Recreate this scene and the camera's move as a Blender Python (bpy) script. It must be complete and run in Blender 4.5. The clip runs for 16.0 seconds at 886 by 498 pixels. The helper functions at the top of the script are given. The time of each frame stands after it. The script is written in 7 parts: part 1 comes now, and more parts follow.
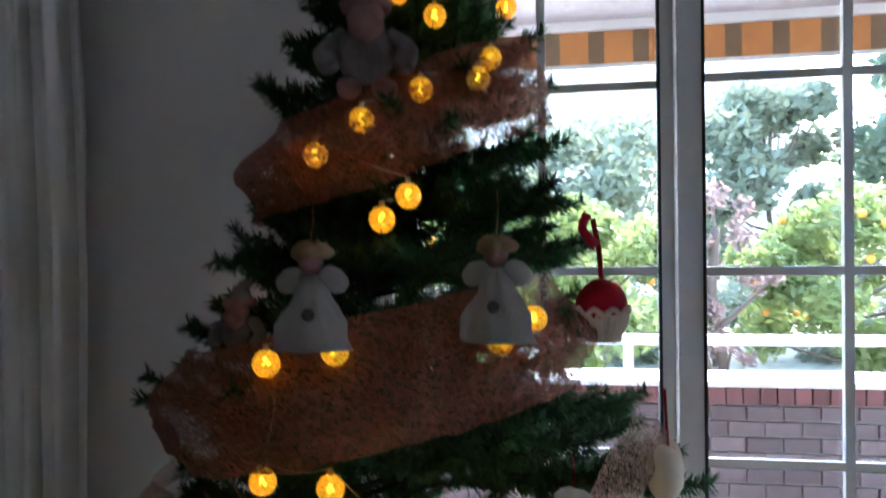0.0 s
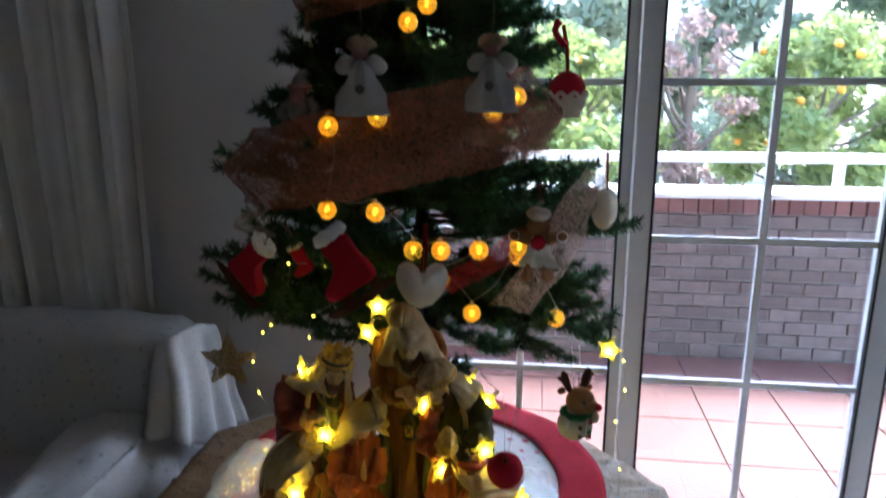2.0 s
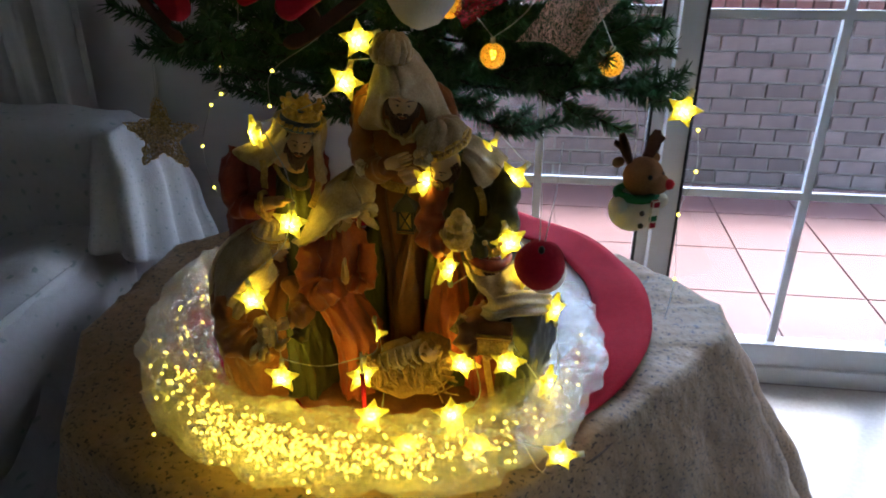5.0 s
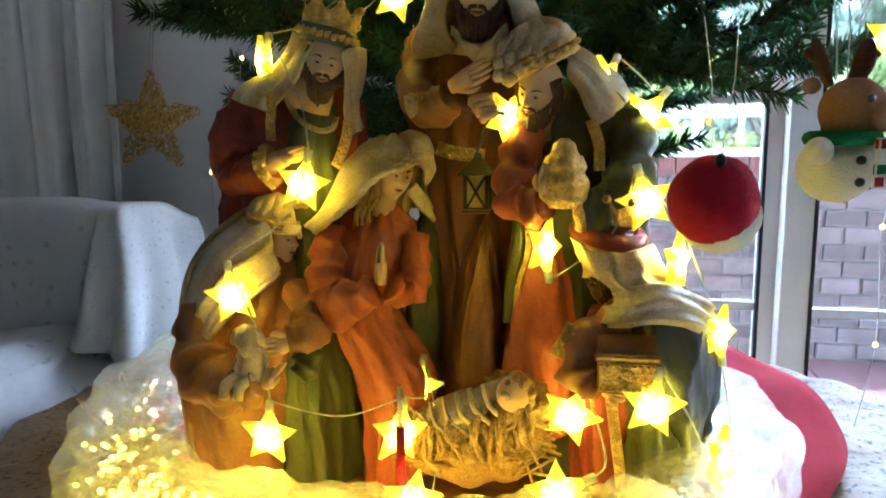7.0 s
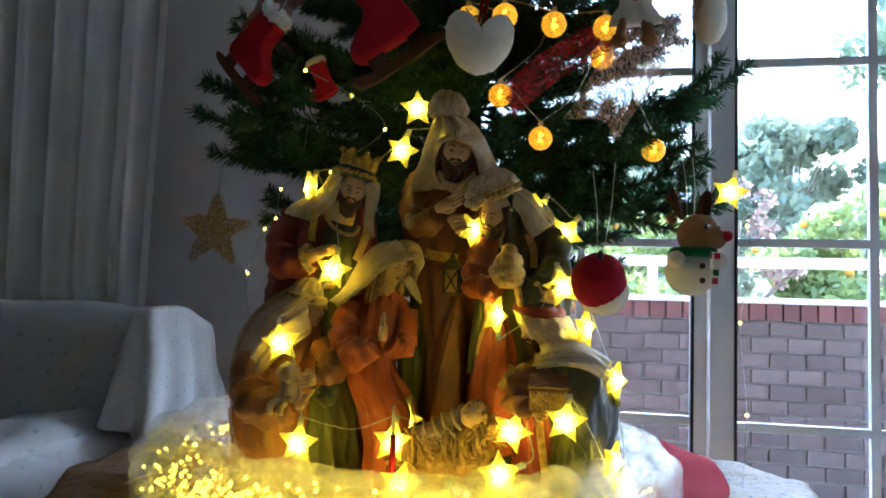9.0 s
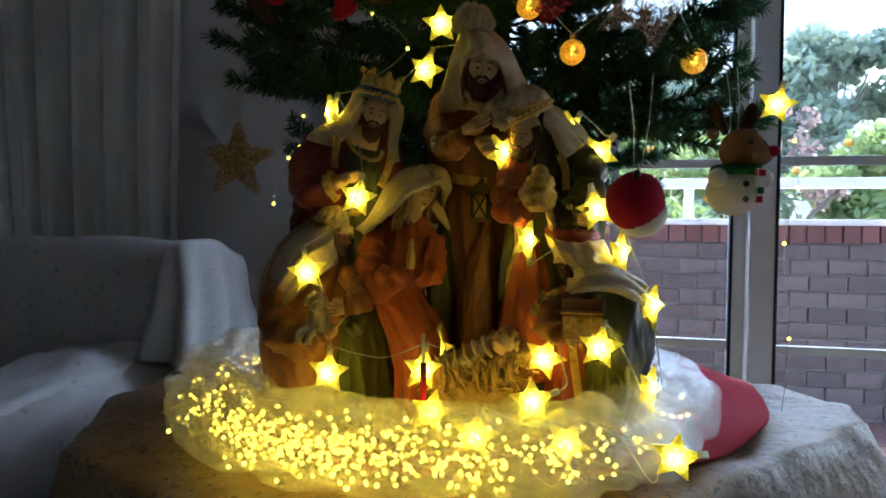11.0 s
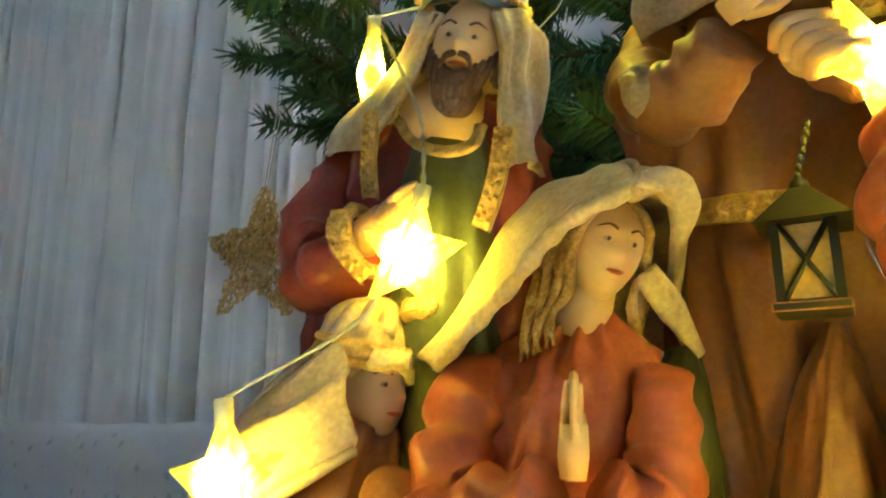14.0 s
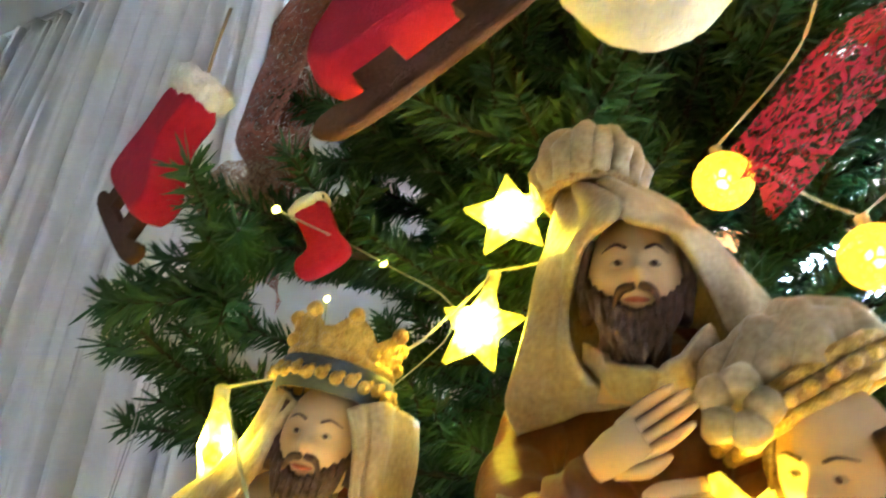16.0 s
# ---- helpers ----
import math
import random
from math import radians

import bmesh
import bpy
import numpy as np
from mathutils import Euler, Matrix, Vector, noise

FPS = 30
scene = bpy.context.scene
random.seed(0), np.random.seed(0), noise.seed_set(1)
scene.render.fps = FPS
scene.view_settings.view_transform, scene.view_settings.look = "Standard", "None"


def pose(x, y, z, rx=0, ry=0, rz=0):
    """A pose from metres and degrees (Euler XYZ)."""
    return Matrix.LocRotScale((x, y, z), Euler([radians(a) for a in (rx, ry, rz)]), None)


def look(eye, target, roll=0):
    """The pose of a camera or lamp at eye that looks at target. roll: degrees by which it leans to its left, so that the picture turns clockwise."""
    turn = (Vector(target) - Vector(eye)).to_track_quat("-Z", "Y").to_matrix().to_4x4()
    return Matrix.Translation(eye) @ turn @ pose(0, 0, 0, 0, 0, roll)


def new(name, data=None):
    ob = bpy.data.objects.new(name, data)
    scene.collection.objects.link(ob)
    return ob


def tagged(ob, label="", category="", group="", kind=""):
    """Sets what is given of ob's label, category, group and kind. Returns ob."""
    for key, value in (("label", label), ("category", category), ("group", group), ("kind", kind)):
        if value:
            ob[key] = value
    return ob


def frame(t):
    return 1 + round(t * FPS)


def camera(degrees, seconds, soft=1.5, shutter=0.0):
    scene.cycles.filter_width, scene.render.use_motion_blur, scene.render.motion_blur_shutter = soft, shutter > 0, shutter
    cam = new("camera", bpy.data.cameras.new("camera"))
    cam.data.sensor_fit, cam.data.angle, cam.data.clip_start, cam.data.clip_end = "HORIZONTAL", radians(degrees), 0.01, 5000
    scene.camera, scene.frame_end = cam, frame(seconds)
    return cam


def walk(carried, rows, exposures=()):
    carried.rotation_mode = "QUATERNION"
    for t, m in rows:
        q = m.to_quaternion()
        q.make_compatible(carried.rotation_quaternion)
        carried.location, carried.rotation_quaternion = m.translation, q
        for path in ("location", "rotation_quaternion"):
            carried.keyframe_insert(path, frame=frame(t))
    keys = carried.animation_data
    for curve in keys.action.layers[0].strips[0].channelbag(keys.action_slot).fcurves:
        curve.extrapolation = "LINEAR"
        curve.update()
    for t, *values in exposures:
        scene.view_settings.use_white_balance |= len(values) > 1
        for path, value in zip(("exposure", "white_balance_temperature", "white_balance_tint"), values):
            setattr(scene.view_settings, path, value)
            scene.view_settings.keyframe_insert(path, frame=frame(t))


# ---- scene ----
cam = camera(64.9, 16.0, soft=1.8, shutter=0.5)
PATH = [
    (0, (0.208, -0.651, 1.304), (-0.105, 1.324, 1.272), -0.9),
    (0.5, (0.231, -0.739, 1.35), (-0.141, 1.226, 1.382), -1.8),
    (1, (0.264, -0.832, 1.339), (-0.158, 1.121, 1.268), -0.7),
    (1.5, (0.236, -0.904, 1.299), (-0.067, 1.047, 0.981), -0.4),
    (2, (0.218, -0.946, 1.261), (-0.043, 0.973, 0.762), -0.3),
    (2.2, (0.211, -0.951, 1.25), (-0.014, 0.952, 0.675), -0.1),
    (2.5, (0.217, -0.957, 1.216), (0.0, 0.909, 0.53), -0.2),
    (3, (0.2, -0.957, 1.166), (0.007, 0.871, 0.377), 0.5),
    (3.5, (0.185, -0.911, 1.114), (0.041, 0.907, 0.294), 0.9),
    (3.7, (0.181, -0.879, 1.093), (0.044, 0.93, 0.252), 0.3),
    (5.8, (0.173, -0.594, 1.011), (-0.177, 1.161, 0.118), -2.4),
    (6, (0.157, -0.56, 0.976), (-0.215, 1.204, 0.11), -3.6),
    (6.5, (0.129, -0.528, 0.866), (-0.338, 1.325, 0.277), -3.4),
    (7, (0.123, -0.526, 0.782), (-0.292, 1.407, 0.481), -0.7),
    (7.5, (0.108, -0.531, 0.738), (-0.252, 1.432, 0.601), -0.3),
    (8, (0.108, -0.614, 0.735), (-0.246, 1.354, 0.744), -0.1),
    (8.5, (0.134, -0.695, 0.739), (-0.211, 1.274, 0.825), 1.1),
    (9, (0.162, -0.746, 0.737), (-0.195, 1.218, 0.857), 1.6),
    (9.2, (0.158, -0.758, 0.731), (-0.204, 1.207, 0.818), 1.8),
    (11.3, (0.161, -0.7, 0.734), (-0.305, 1.243, 0.653), -0.3),
    (11.5, (0.153, -0.664, 0.736), (-0.346, 1.272, 0.674), -1.0),
    (12, (0.123, -0.531, 0.727), (-0.642, 1.317, 0.748), -2.1),
    (12.5, (0.055, -0.407, 0.719), (-0.736, 1.425, 0.863), -0.2),
    (13, (0.026, -0.347, 0.733), (-0.692, 1.517, 0.818), 2.1),
    (13.5, (0.038, -0.293, 0.718), (-0.924, 1.437, 1.001), 3.7),
    (14, (0.053, -0.263, 0.702), (-0.942, 1.406, 1.176), -0.0),
    (14.5, (0.055, -0.235, 0.704), (-0.905, 1.392, 1.361), -0.3),
    (14.7, (0.05, -0.229, 0.712), (-0.837, 1.411, 1.437), 0.1),
    (15, (0.055, -0.228, 0.734), (-0.8, 1.394, 1.533), 0.2),
    (15.5, (0.06, -0.236, 0.754), (-0.742, 1.313, 1.732), 1.3),
    (16, (0.069, -0.248, 0.772), (-0.624, 1.313, 1.812), 0.4),
]
EXPO = [(0.0, 4.45, 5900, 14), (1.0, 4.25, 5900, 14), (2.5, 4.25, 5850, 14), (3.5, 4.0, 5800, 14), (5.8, 4.25, 5600, 12), (6.1, 4.6, 5500, 11), (6.5, 5.2, 5350, 9), (7.5, 5.4, 5350, 9), (8.0, 5.3, 5350, 9), (8.5, 4.9, 5400, 10), (9.0, 4.6, 5450, 10),
        (11.3, 3.9, 5500, 11), (11.6, 4.35, 5500, 10), (12.0, 5.7, 5400, 8), (12.5, 6.45, 5200, 5), (14.0, 6.4, 5250, 6), (15.0, 6.65, 5600, 9), (16.0, 6.85, 5700, 11)]
walk(cam, [(t, look(eye, target, roll)) for t, eye, target, roll in PATH], EXPO)

# ---- world and light ----
world = bpy.data.worlds.new("sky")
scene.world = world
world.use_nodes = True
wn = world.node_tree.nodes
sky = wn.new("ShaderNodeTexSky")
sky.sky_type, sky.sun_disc = "NISHITA", False
sky.sun_elevation, sky.sun_rotation = radians(50), radians(40)
sky.air_density, sky.dust_density = 1.2, 1.5
wn["Background"].inputs[1].default_value = 0.15
world.node_tree.links.new(sky.outputs[0], wn["Background"].inputs[0])
sun_data = bpy.data.lights.new("sun", "SUN")
sun_data.energy, sun_data.angle, sun_data.color = 1.2, radians(14), (1.0, 0.96, 0.9)
sun_lamp = new("sun", sun_data)
sun_lamp.matrix_world = look((6, 8, 12), (0, 2, 0))


# ---- materials ----
def mat(name, col, rough=0.6, metal=0.0, col2=None, scale=30.0, amount=0.5, bump=0.15, bscale=None, emit=None, emit_strength=0.0,
        fine=None, random_amount=0.0, sheen=0.0, crease=0.0):
    """Principled surface: two-scale colour variation and relief, in metres of object space."""
    m = bpy.data.materials.new(name)
    m.use_nodes = True
    nt = m.node_tree
    n, l = nt.nodes, nt.links
    b = n["Principled BSDF"]
    b.inputs["Roughness"].default_value, b.inputs["Metallic"].default_value = rough, metal
    b.inputs["Sheen Weight"].default_value = sheen
    b.inputs["Specular IOR Level"].default_value = 0.15 if rough > 0.9 else 0.4
    tc = n.new("ShaderNodeTexCoord")
    na, nb = n.new("ShaderNodeTexNoise"), n.new("ShaderNodeTexNoise")
    na.inputs["Scale"].default_value, na.inputs["Detail"].default_value = scale, 4
    nb.inputs["Scale"].default_value, nb.inputs["Detail"].default_value = fine or scale * 9, 3
    for k in (na, nb):
        l.new(tc.outputs["Object"], k.inputs["Vector"])
    mixf = n.new("ShaderNodeMath")
    mixf.operation = "MULTIPLY_ADD"
    l.new(nb.outputs[0], mixf.inputs[0])
    mixf.inputs[1].default_value = 0.5
    half = n.new("ShaderNodeMath")
    half.operation = "MULTIPLY"
    half.inputs[1].default_value = 0.5
    l.new(na.outputs[0], half.inputs[0])
    l.new(half.outputs[0], mixf.inputs[2])
    ramp = n.new("ShaderNodeValToRGB")
    c2 = col2 or tuple(c * 0.6 for c in col)
    lo, hi = 0.5 - 0.25 * (1.2 - amount), 0.5 + 0.25 * (1.2 - amount)
    ramp.color_ramp.elements[0].position, ramp.color_ramp.elements[1].position = lo, hi
    ramp.color_ramp.elements[0].color, ramp.color_ramp.elements[1].color = (*c2, 1), (*col, 1)
    l.new(mixf.outputs[0], ramp.inputs[0])
    colour = ramp.outputs[0]
    if random_amount:
        oi = n.new("ShaderNodeObjectInfo")
        hs = n.new("ShaderNodeHueSaturation")
        mr = n.new("ShaderNodeMapRange")
        mr.inputs[3].default_value, mr.inputs[4].default_value = 1 - random_amount, 1 + random_amount
        l.new(oi.outputs["Random"], mr.inputs[0])
        l.new(mr.outputs[0], hs.inputs["Value"])
        l.new(colour, hs.inputs["Color"])
        colour = hs.outputs[0]
    l.new(colour, b.inputs["Base Color"])
    if bump:
        bp = n.new("ShaderNodeBump")
        bp.inputs["Strength"].default_value, bp.inputs["Distance"].default_value = bump, 0.004
        nz = n.new("ShaderNodeTexNoise")
        nz.inputs["Scale"].default_value, nz.inputs["Detail"].default_value = bscale or scale * 4, 5
        l.new(tc.outputs["Object"], nz.inputs["Vector"])
        l.new(nz.outputs[0], bp.inputs["Height"])
        l.new(bp.outputs[0], b.inputs["Normal"])
        if crease:
            mp, cz, b2 = n.new("ShaderNodeMapping"), n.new("ShaderNodeTexNoise"), n.new("ShaderNodeBump")
            mp.inputs["Scale"].default_value = (1, 1, 0.28)
            cz.inputs["Scale"].default_value, cz.inputs["Detail"].default_value, cz.inputs["Distortion"].default_value = 58, 1, 0.4
            b2.inputs["Strength"].default_value, b2.inputs["Distance"].default_value = crease, 0.012
            l.new(tc.outputs["Object"], mp.inputs[0])
            l.new(mp.outputs[0], cz.inputs["Vector"])
            l.new(cz.outputs[0], b2.inputs["Height"])
            l.new(bp.outputs[0], b2.inputs["Normal"])
            l.new(b2.outputs[0], b.inputs["Normal"])
    if emit:
        b.inputs["Emission Color"].default_value, b.inputs["Emission Strength"].default_value = (*emit, 1), emit_strength
    return m


def leafy(name, col, col2, through_col):
    """Leaves: diffuse and translucent, varied from leaf to leaf."""
    m = bpy.data.materials.new(name)
    m.use_nodes = True
    n, l = m.node_tree.nodes, m.node_tree.links
    b = n["Principled BSDF"]
    b.inputs["Roughness"].default_value = 0.5
    ge = n.new("ShaderNodeNewGeometry")
    ramp = n.new("ShaderNodeValToRGB")
    ramp.color_ramp.elements[0].color, ramp.color_ramp.elements[1].color = (*col, 1), (*col2, 1)
    l.new(ge.outputs["Random Per Island"], ramp.inputs[0])
    l.new(ramp.outputs[0], b.inputs["Base Color"])
    tr = n.new("ShaderNodeBsdfTranslucent")
    tr.inputs[0].default_value = (*through_col, 1)
    mx = n.new("ShaderNodeMixShader")
    mx.inputs[0].default_value = 0.4
    l.new(b.outputs[0], mx.inputs[1])
    l.new(tr.outputs[0], mx.inputs[2])
    l.new(mx.outputs[0], n["Material Output"].inputs[0])
    return m


def clear(name, col=(1, 1, 1), gloss=0.06, scatter=0.0, rough=0.03, crumple=0.0):
    """Thin see-through sheet: glass or film."""
    m = bpy.data.materials.new(name)
    m.use_nodes = True
    n, l = m.node_tree.nodes, m.node_tree.links
    n.remove(n["Principled BSDF"])
    tr, gl, tl = n.new("ShaderNodeBsdfTransparent"), n.new("ShaderNodeBsdfGlossy"), n.new("ShaderNodeBsdfTranslucent")
    df = n.new("ShaderNodeBsdfDiffuse")
    tr.inputs[0].default_value = (*col, 1)
    tl.inputs[0].default_value = df.inputs[0].default_value = (*col, 1)
    gl.inputs["Roughness"].default_value = rough
    a, b, c = n.new("ShaderNodeMixShader"), n.new("ShaderNodeMixShader"), n.new("ShaderNodeMixShader")
    a.inputs[0].default_value, b.inputs[0].default_value, c.inputs[0].default_value = 0.5, scatter, gloss
    l.new(tl.outputs[0], a.inputs[1]); l.new(df.outputs[0], a.inputs[2])
    l.new(tr.outputs[0], b.inputs[1]); l.new(a.outputs[0], b.inputs[2])
    l.new(b.outputs[0], c.inputs[1]); l.new(gl.outputs[0], c.inputs[2])
    if crumple:
        bp, nz = n.new("ShaderNodeBump"), n.new("ShaderNodeTexNoise")
        nz.inputs["Scale"].default_value, nz.inputs["Detail"].default_value = crumple, 3
        bp.inputs["Strength"].default_value, bp.inputs["Distance"].default_value = 1.0, 0.01
        l.new(nz.outputs[0], bp.inputs["Height"])
        l.new(bp.outputs[0], gl.inputs["Normal"])
    l.new(c.outputs[0], n["Material Output"].inputs[0])
    return m


def netting(name, col, open_share, scale, stretch=(1, 1, 1)):
    """Loose fibre netting: fibres with holes between them."""
    m = bpy.data.materials.new(name)
    m.use_nodes = True
    n, l = m.node_tree.nodes, m.node_tree.links
    b = n["Principled BSDF"]
    b.inputs["Base Color"].default_value, b.inputs["Roughness"].default_value = (*col, 1), 0.7
    tc, mp, nz = n.new("ShaderNodeTexCoord"), n.new("ShaderNodeMapping"), n.new("ShaderNodeTexNoise")
    mp.inputs["Scale"].default_value = stretch
    nz.inputs["Scale"].default_value, nz.inputs["Detail"].default_value, nz.inputs["Distortion"].default_value = scale, 6, 1.5
    gt = n.new("ShaderNodeMapRange")
    gt.inputs[1].default_value, gt.inputs[2].default_value = open_share - 0.05, open_share + 0.05
    l.new(tc.outputs["Object"], mp.inputs[0]); l.new(mp.outputs[0], nz.inputs["Vector"]); l.new(nz.outputs[0], gt.inputs[0])
    tl, tr = n.new("ShaderNodeBsdfTranslucent"), n.new("ShaderNodeBsdfTransparent")
    tl.inputs[0].default_value = (*col, 1)
    a, c = n.new("ShaderNodeMixShader"), n.new("ShaderNodeMixShader")
    a.inputs[0].default_value = 0.35
    l.new(b.outputs[0], a.inputs[1]); l.new(tl.outputs[0], a.inputs[2])
    l.new(gt.outputs[0], c.inputs[0]); l.new(tr.outputs[0], c.inputs[1]); l.new(a.outputs[0], c.inputs[2])
    l.new(c.outputs[0], n["Material Output"].inputs[0])
    return m


def glow(name, rim, core, strength, core_strength, radius):
    """A lit plastic lamp body: brightest round its bulb."""
    m = bpy.data.materials.new(name)
    m.use_nodes = True
    n, l = m.node_tree.nodes, m.node_tree.links
    b = n["Principled BSDF"]
    b.inputs["Base Color"].default_value, b.inputs["Roughness"].default_value = (*rim, 1), 0.35
    tc, ln, rp = n.new("ShaderNodeTexCoord"), n.new("ShaderNodeVectorMath"), n.new("ShaderNodeMapRange")
    ln.operation = "LENGTH"
    l.new(tc.outputs["Object"], ln.inputs[0])
    rp.inputs[1].default_value, rp.inputs[2].default_value = radius, radius * 0.1
    l.new(ln.outputs["Value"], rp.inputs[0])
    pw = n.new("ShaderNodeMath"); pw.operation = "POWER"; pw.inputs[1].default_value = 2.6
    l.new(rp.outputs[0], pw.inputs[0])
    ma = n.new("ShaderNodeMath"); ma.operation = "MULTIPLY_ADD"
    ma.inputs[1].default_value, ma.inputs[2].default_value = core_strength, strength
    l.new(pw.outputs[0], ma.inputs[0])
    vo = n.new("ShaderNodeTexVoronoi"); vo.inputs["Scale"].default_value = 260
    l.new(tc.outputs["Object"], vo.inputs["Vector"])
    mv = n.new("ShaderNodeMapRange"); mv.inputs[2].default_value, mv.inputs[3].default_value, mv.inputs[4].default_value = 0.6, 1.6, 0.3
    l.new(vo.outputs["Distance"], mv.inputs[0])
    mm = n.new("ShaderNodeMath"); mm.operation = "MULTIPLY"
    l.new(ma.outputs[0], mm.inputs[0]); l.new(mv.outputs[0], mm.inputs[1])
    l.new(mm.outputs[0], b.inputs["Emission Strength"])
    cm = n.new("ShaderNodeMix"); cm.data_type = "RGBA"
    cm.inputs[6].default_value, cm.inputs[7].default_value = (*rim, 1), (*core, 1)
    l.new(pw.outputs[0], cm.inputs[0]); l.new(cm.outputs[2], b.inputs["Emission Color"])
    return m


def lattice(name, col, strength):
    """Amber plastic honeycomb: ribs that shine faintly and clear cells between them."""
    m = bpy.data.materials.new(name)
    m.use_nodes = True
    n, l = m.node_tree.nodes, m.node_tree.links
    b = n["Principled BSDF"]
    b.inputs["Base Color"].default_value, b.inputs["Roughness"].default_value = (*col, 1), 0.3
    b.inputs["Emission Color"].default_value, b.inputs["Emission Strength"].default_value = (*col, 1), strength
    tc, vo, mr = n.new("ShaderNodeTexCoord"), n.new("ShaderNodeTexVoronoi"), n.new("ShaderNodeMapRange")
    vo.feature = "DISTANCE_TO_EDGE"
    vo.inputs["Scale"].default_value = 230
    mr.inputs[1].default_value, mr.inputs[2].default_value, mr.inputs[3].default_value, mr.inputs[4].default_value = 0.1, 0.2, 1.0, 0.45
    l.new(tc.outputs["Object"], vo.inputs["Vector"])
    l.new(vo.outputs["Distance"], mr.inputs[0])
    tr, mx = n.new("ShaderNodeBsdfTransparent"), n.new("ShaderNodeMixShader")
    tr.inputs[0].default_value = (1.0, 0.8, 0.35, 1)
    l.new(mr.outputs[0], mx.inputs[0])
    l.new(tr.outputs[0], mx.inputs[1])
    l.new(b.outputs[0], mx.inputs[2])
    l.new(mx.outputs[0], n["Material Output"].inputs[0])
    return m


M_WALL = mat("wall_paint", (0.7, 0.69, 0.68), 0.85, col2=(0.64, 0.63, 0.62), scale=3, amount=0.2, bump=0.08, bscale=220)
M_CEIL = mat("ceiling_paint", (0.8, 0.79, 0.77), 0.9, col2=(0.75, 0.74, 0.72), scale=2, amount=0.2, bump=0.05, bscale=150)
M_FLOOR = mat("floor_stone", (0.62, 0.6, 0.56), 0.25, col2=(0.5, 0.47, 0.43), scale=12, amount=0.5, bump=0.02)
M_ALU = mat("white_aluminium", (0.72, 0.73, 0.74), 0.35, col2=(0.66, 0.67, 0.68), scale=8, amount=0.2, bump=0.02)
M_RUBBER = mat("black_rubber", (0.02, 0.02, 0.02), 0.6, bump=0.0)
M_GLASS = clear("window_glass", (0.97, 0.985, 0.98), 0.05)
M_CURTAIN = mat("curtain_cloth", (0.8, 0.79, 0.78), 0.9, col2=(0.72, 0.71, 0.7), scale=14, amount=0.3, bump=0.15, bscale=500, sheen=0.2)
M_BRICK = mat("brick_brown", (0.2, 0.155, 0.15), 0.9, col2=(0.125, 0.1, 0.1), scale=40, amount=0.6, bump=0.5, bscale=160, random_amount=0.25)
M_BRICKRED = mat("brick_red", (0.24, 0.1, 0.09), 0.9, col2=(0.16, 0.08, 0.075), scale=40, amount=0.6, bump=0.5, bscale=160, random_amount=0.2)
M_MORTAR = mat("mortar", (0.28, 0.26, 0.25), 0.95, scale=60, amount=0.4, bump=0.4)
M_TERRA = mat("terrace_tile", (0.14, 0.062, 0.055), 0.6, col2=(0.1, 0.046, 0.042), scale=18, amount=0.5, bump=0.1, random_amount=0.08)
M_TERRABED = mat("terrace_joint", (0.17, 0.095, 0.085), 0.8, scale=60, amount=0.4, bump=0.2)
M_WHITE = mat("white_paint", (0.78, 0.78, 0.77), 0.5, col2=(0.7, 0.7, 0.69), scale=9, amount=0.2, bump=0.03)
M_GROUND = mat("garden_ground", (0.5, 0.46, 0.4), 0.95, col2=(0.3, 0.3, 0.2), scale=0.6, amount=0.5, bump=0.4, bscale=30)
M_BARK = mat("bark", (0.12, 0.09, 0.07), 0.9, scale=25, amount=0.6, bump=0.6)
M_LEAF_PALE = leafy("leaves_pale", (0.11, 0.14, 0.1), (0.19, 0.22, 0.17), (0.26, 0.31, 0.2))
M_LEAF_DEEP = leafy("leaves_deep", (0.08, 0.12, 0.08), (0.15, 0.19, 0.13), (0.2, 0.28, 0.17))
M_LEAF_CITRUS = leafy("leaves_citrus", (0.1, 0.14, 0.05), (0.19, 0.23, 0.08), (0.32, 0.4, 0.13))
M_LEAF_PURPLE = leafy("leaves_purple", (0.12, 0.08, 0.08), (0.19, 0.14, 0.13), (0.24, 0.16, 0.14))
M_ORANGE = mat("orange_peel", (0.75, 0.32, 0.03), 0.45, scale=60, amount=0.3)
M_FACADE = mat("pale_render", (0.72, 0.68, 0.62), 0.9, scale=0.8, amount=0.3, bump=0.1)
M_DARKGLASS = mat("far_window", (0.4, 0.4, 0.4), 0.2, bump=0.0)
M_AWN_O = mat("awning_orange", (0.62, 0.26, 0.08), 0.85, scale=30, amount=0.3, bump=0.1)
M_AWN_B = mat("awning_brown", (0.22, 0.14, 0.08), 0.85, scale=30, amount=0.3, bump=0.1)
M_AWN_W = mat("awning_white", (0.72, 0.71, 0.7), 0.85, scale=6, amount=0.3, bump=0.1)

M_PAPER = None
M_RED = mat("red_felt", (0.42, 0.012, 0.03), 0.95, col2=(0.3, 0.008, 0.022), scale=25, amount=0.5, bump=0.4, bscale=900, sheen=0.03)
M_WOOL = mat("white_felt", (0.82, 0.75, 0.63), 0.98, col2=(0.68, 0.61, 0.5), scale=60, amount=0.4, bump=0.7, bscale=700, sheen=0.4)
M_FUR = mat("white_fur", (0.85, 0.83, 0.8), 0.98, scale=120, amount=0.3, bump=0.9, bscale=400, sheen=0.5)
M_BROWNFELT = mat("brown_felt", (0.11, 0.05, 0.03), 0.95, scale=60, amount=0.4, bump=0.4, bscale=800)
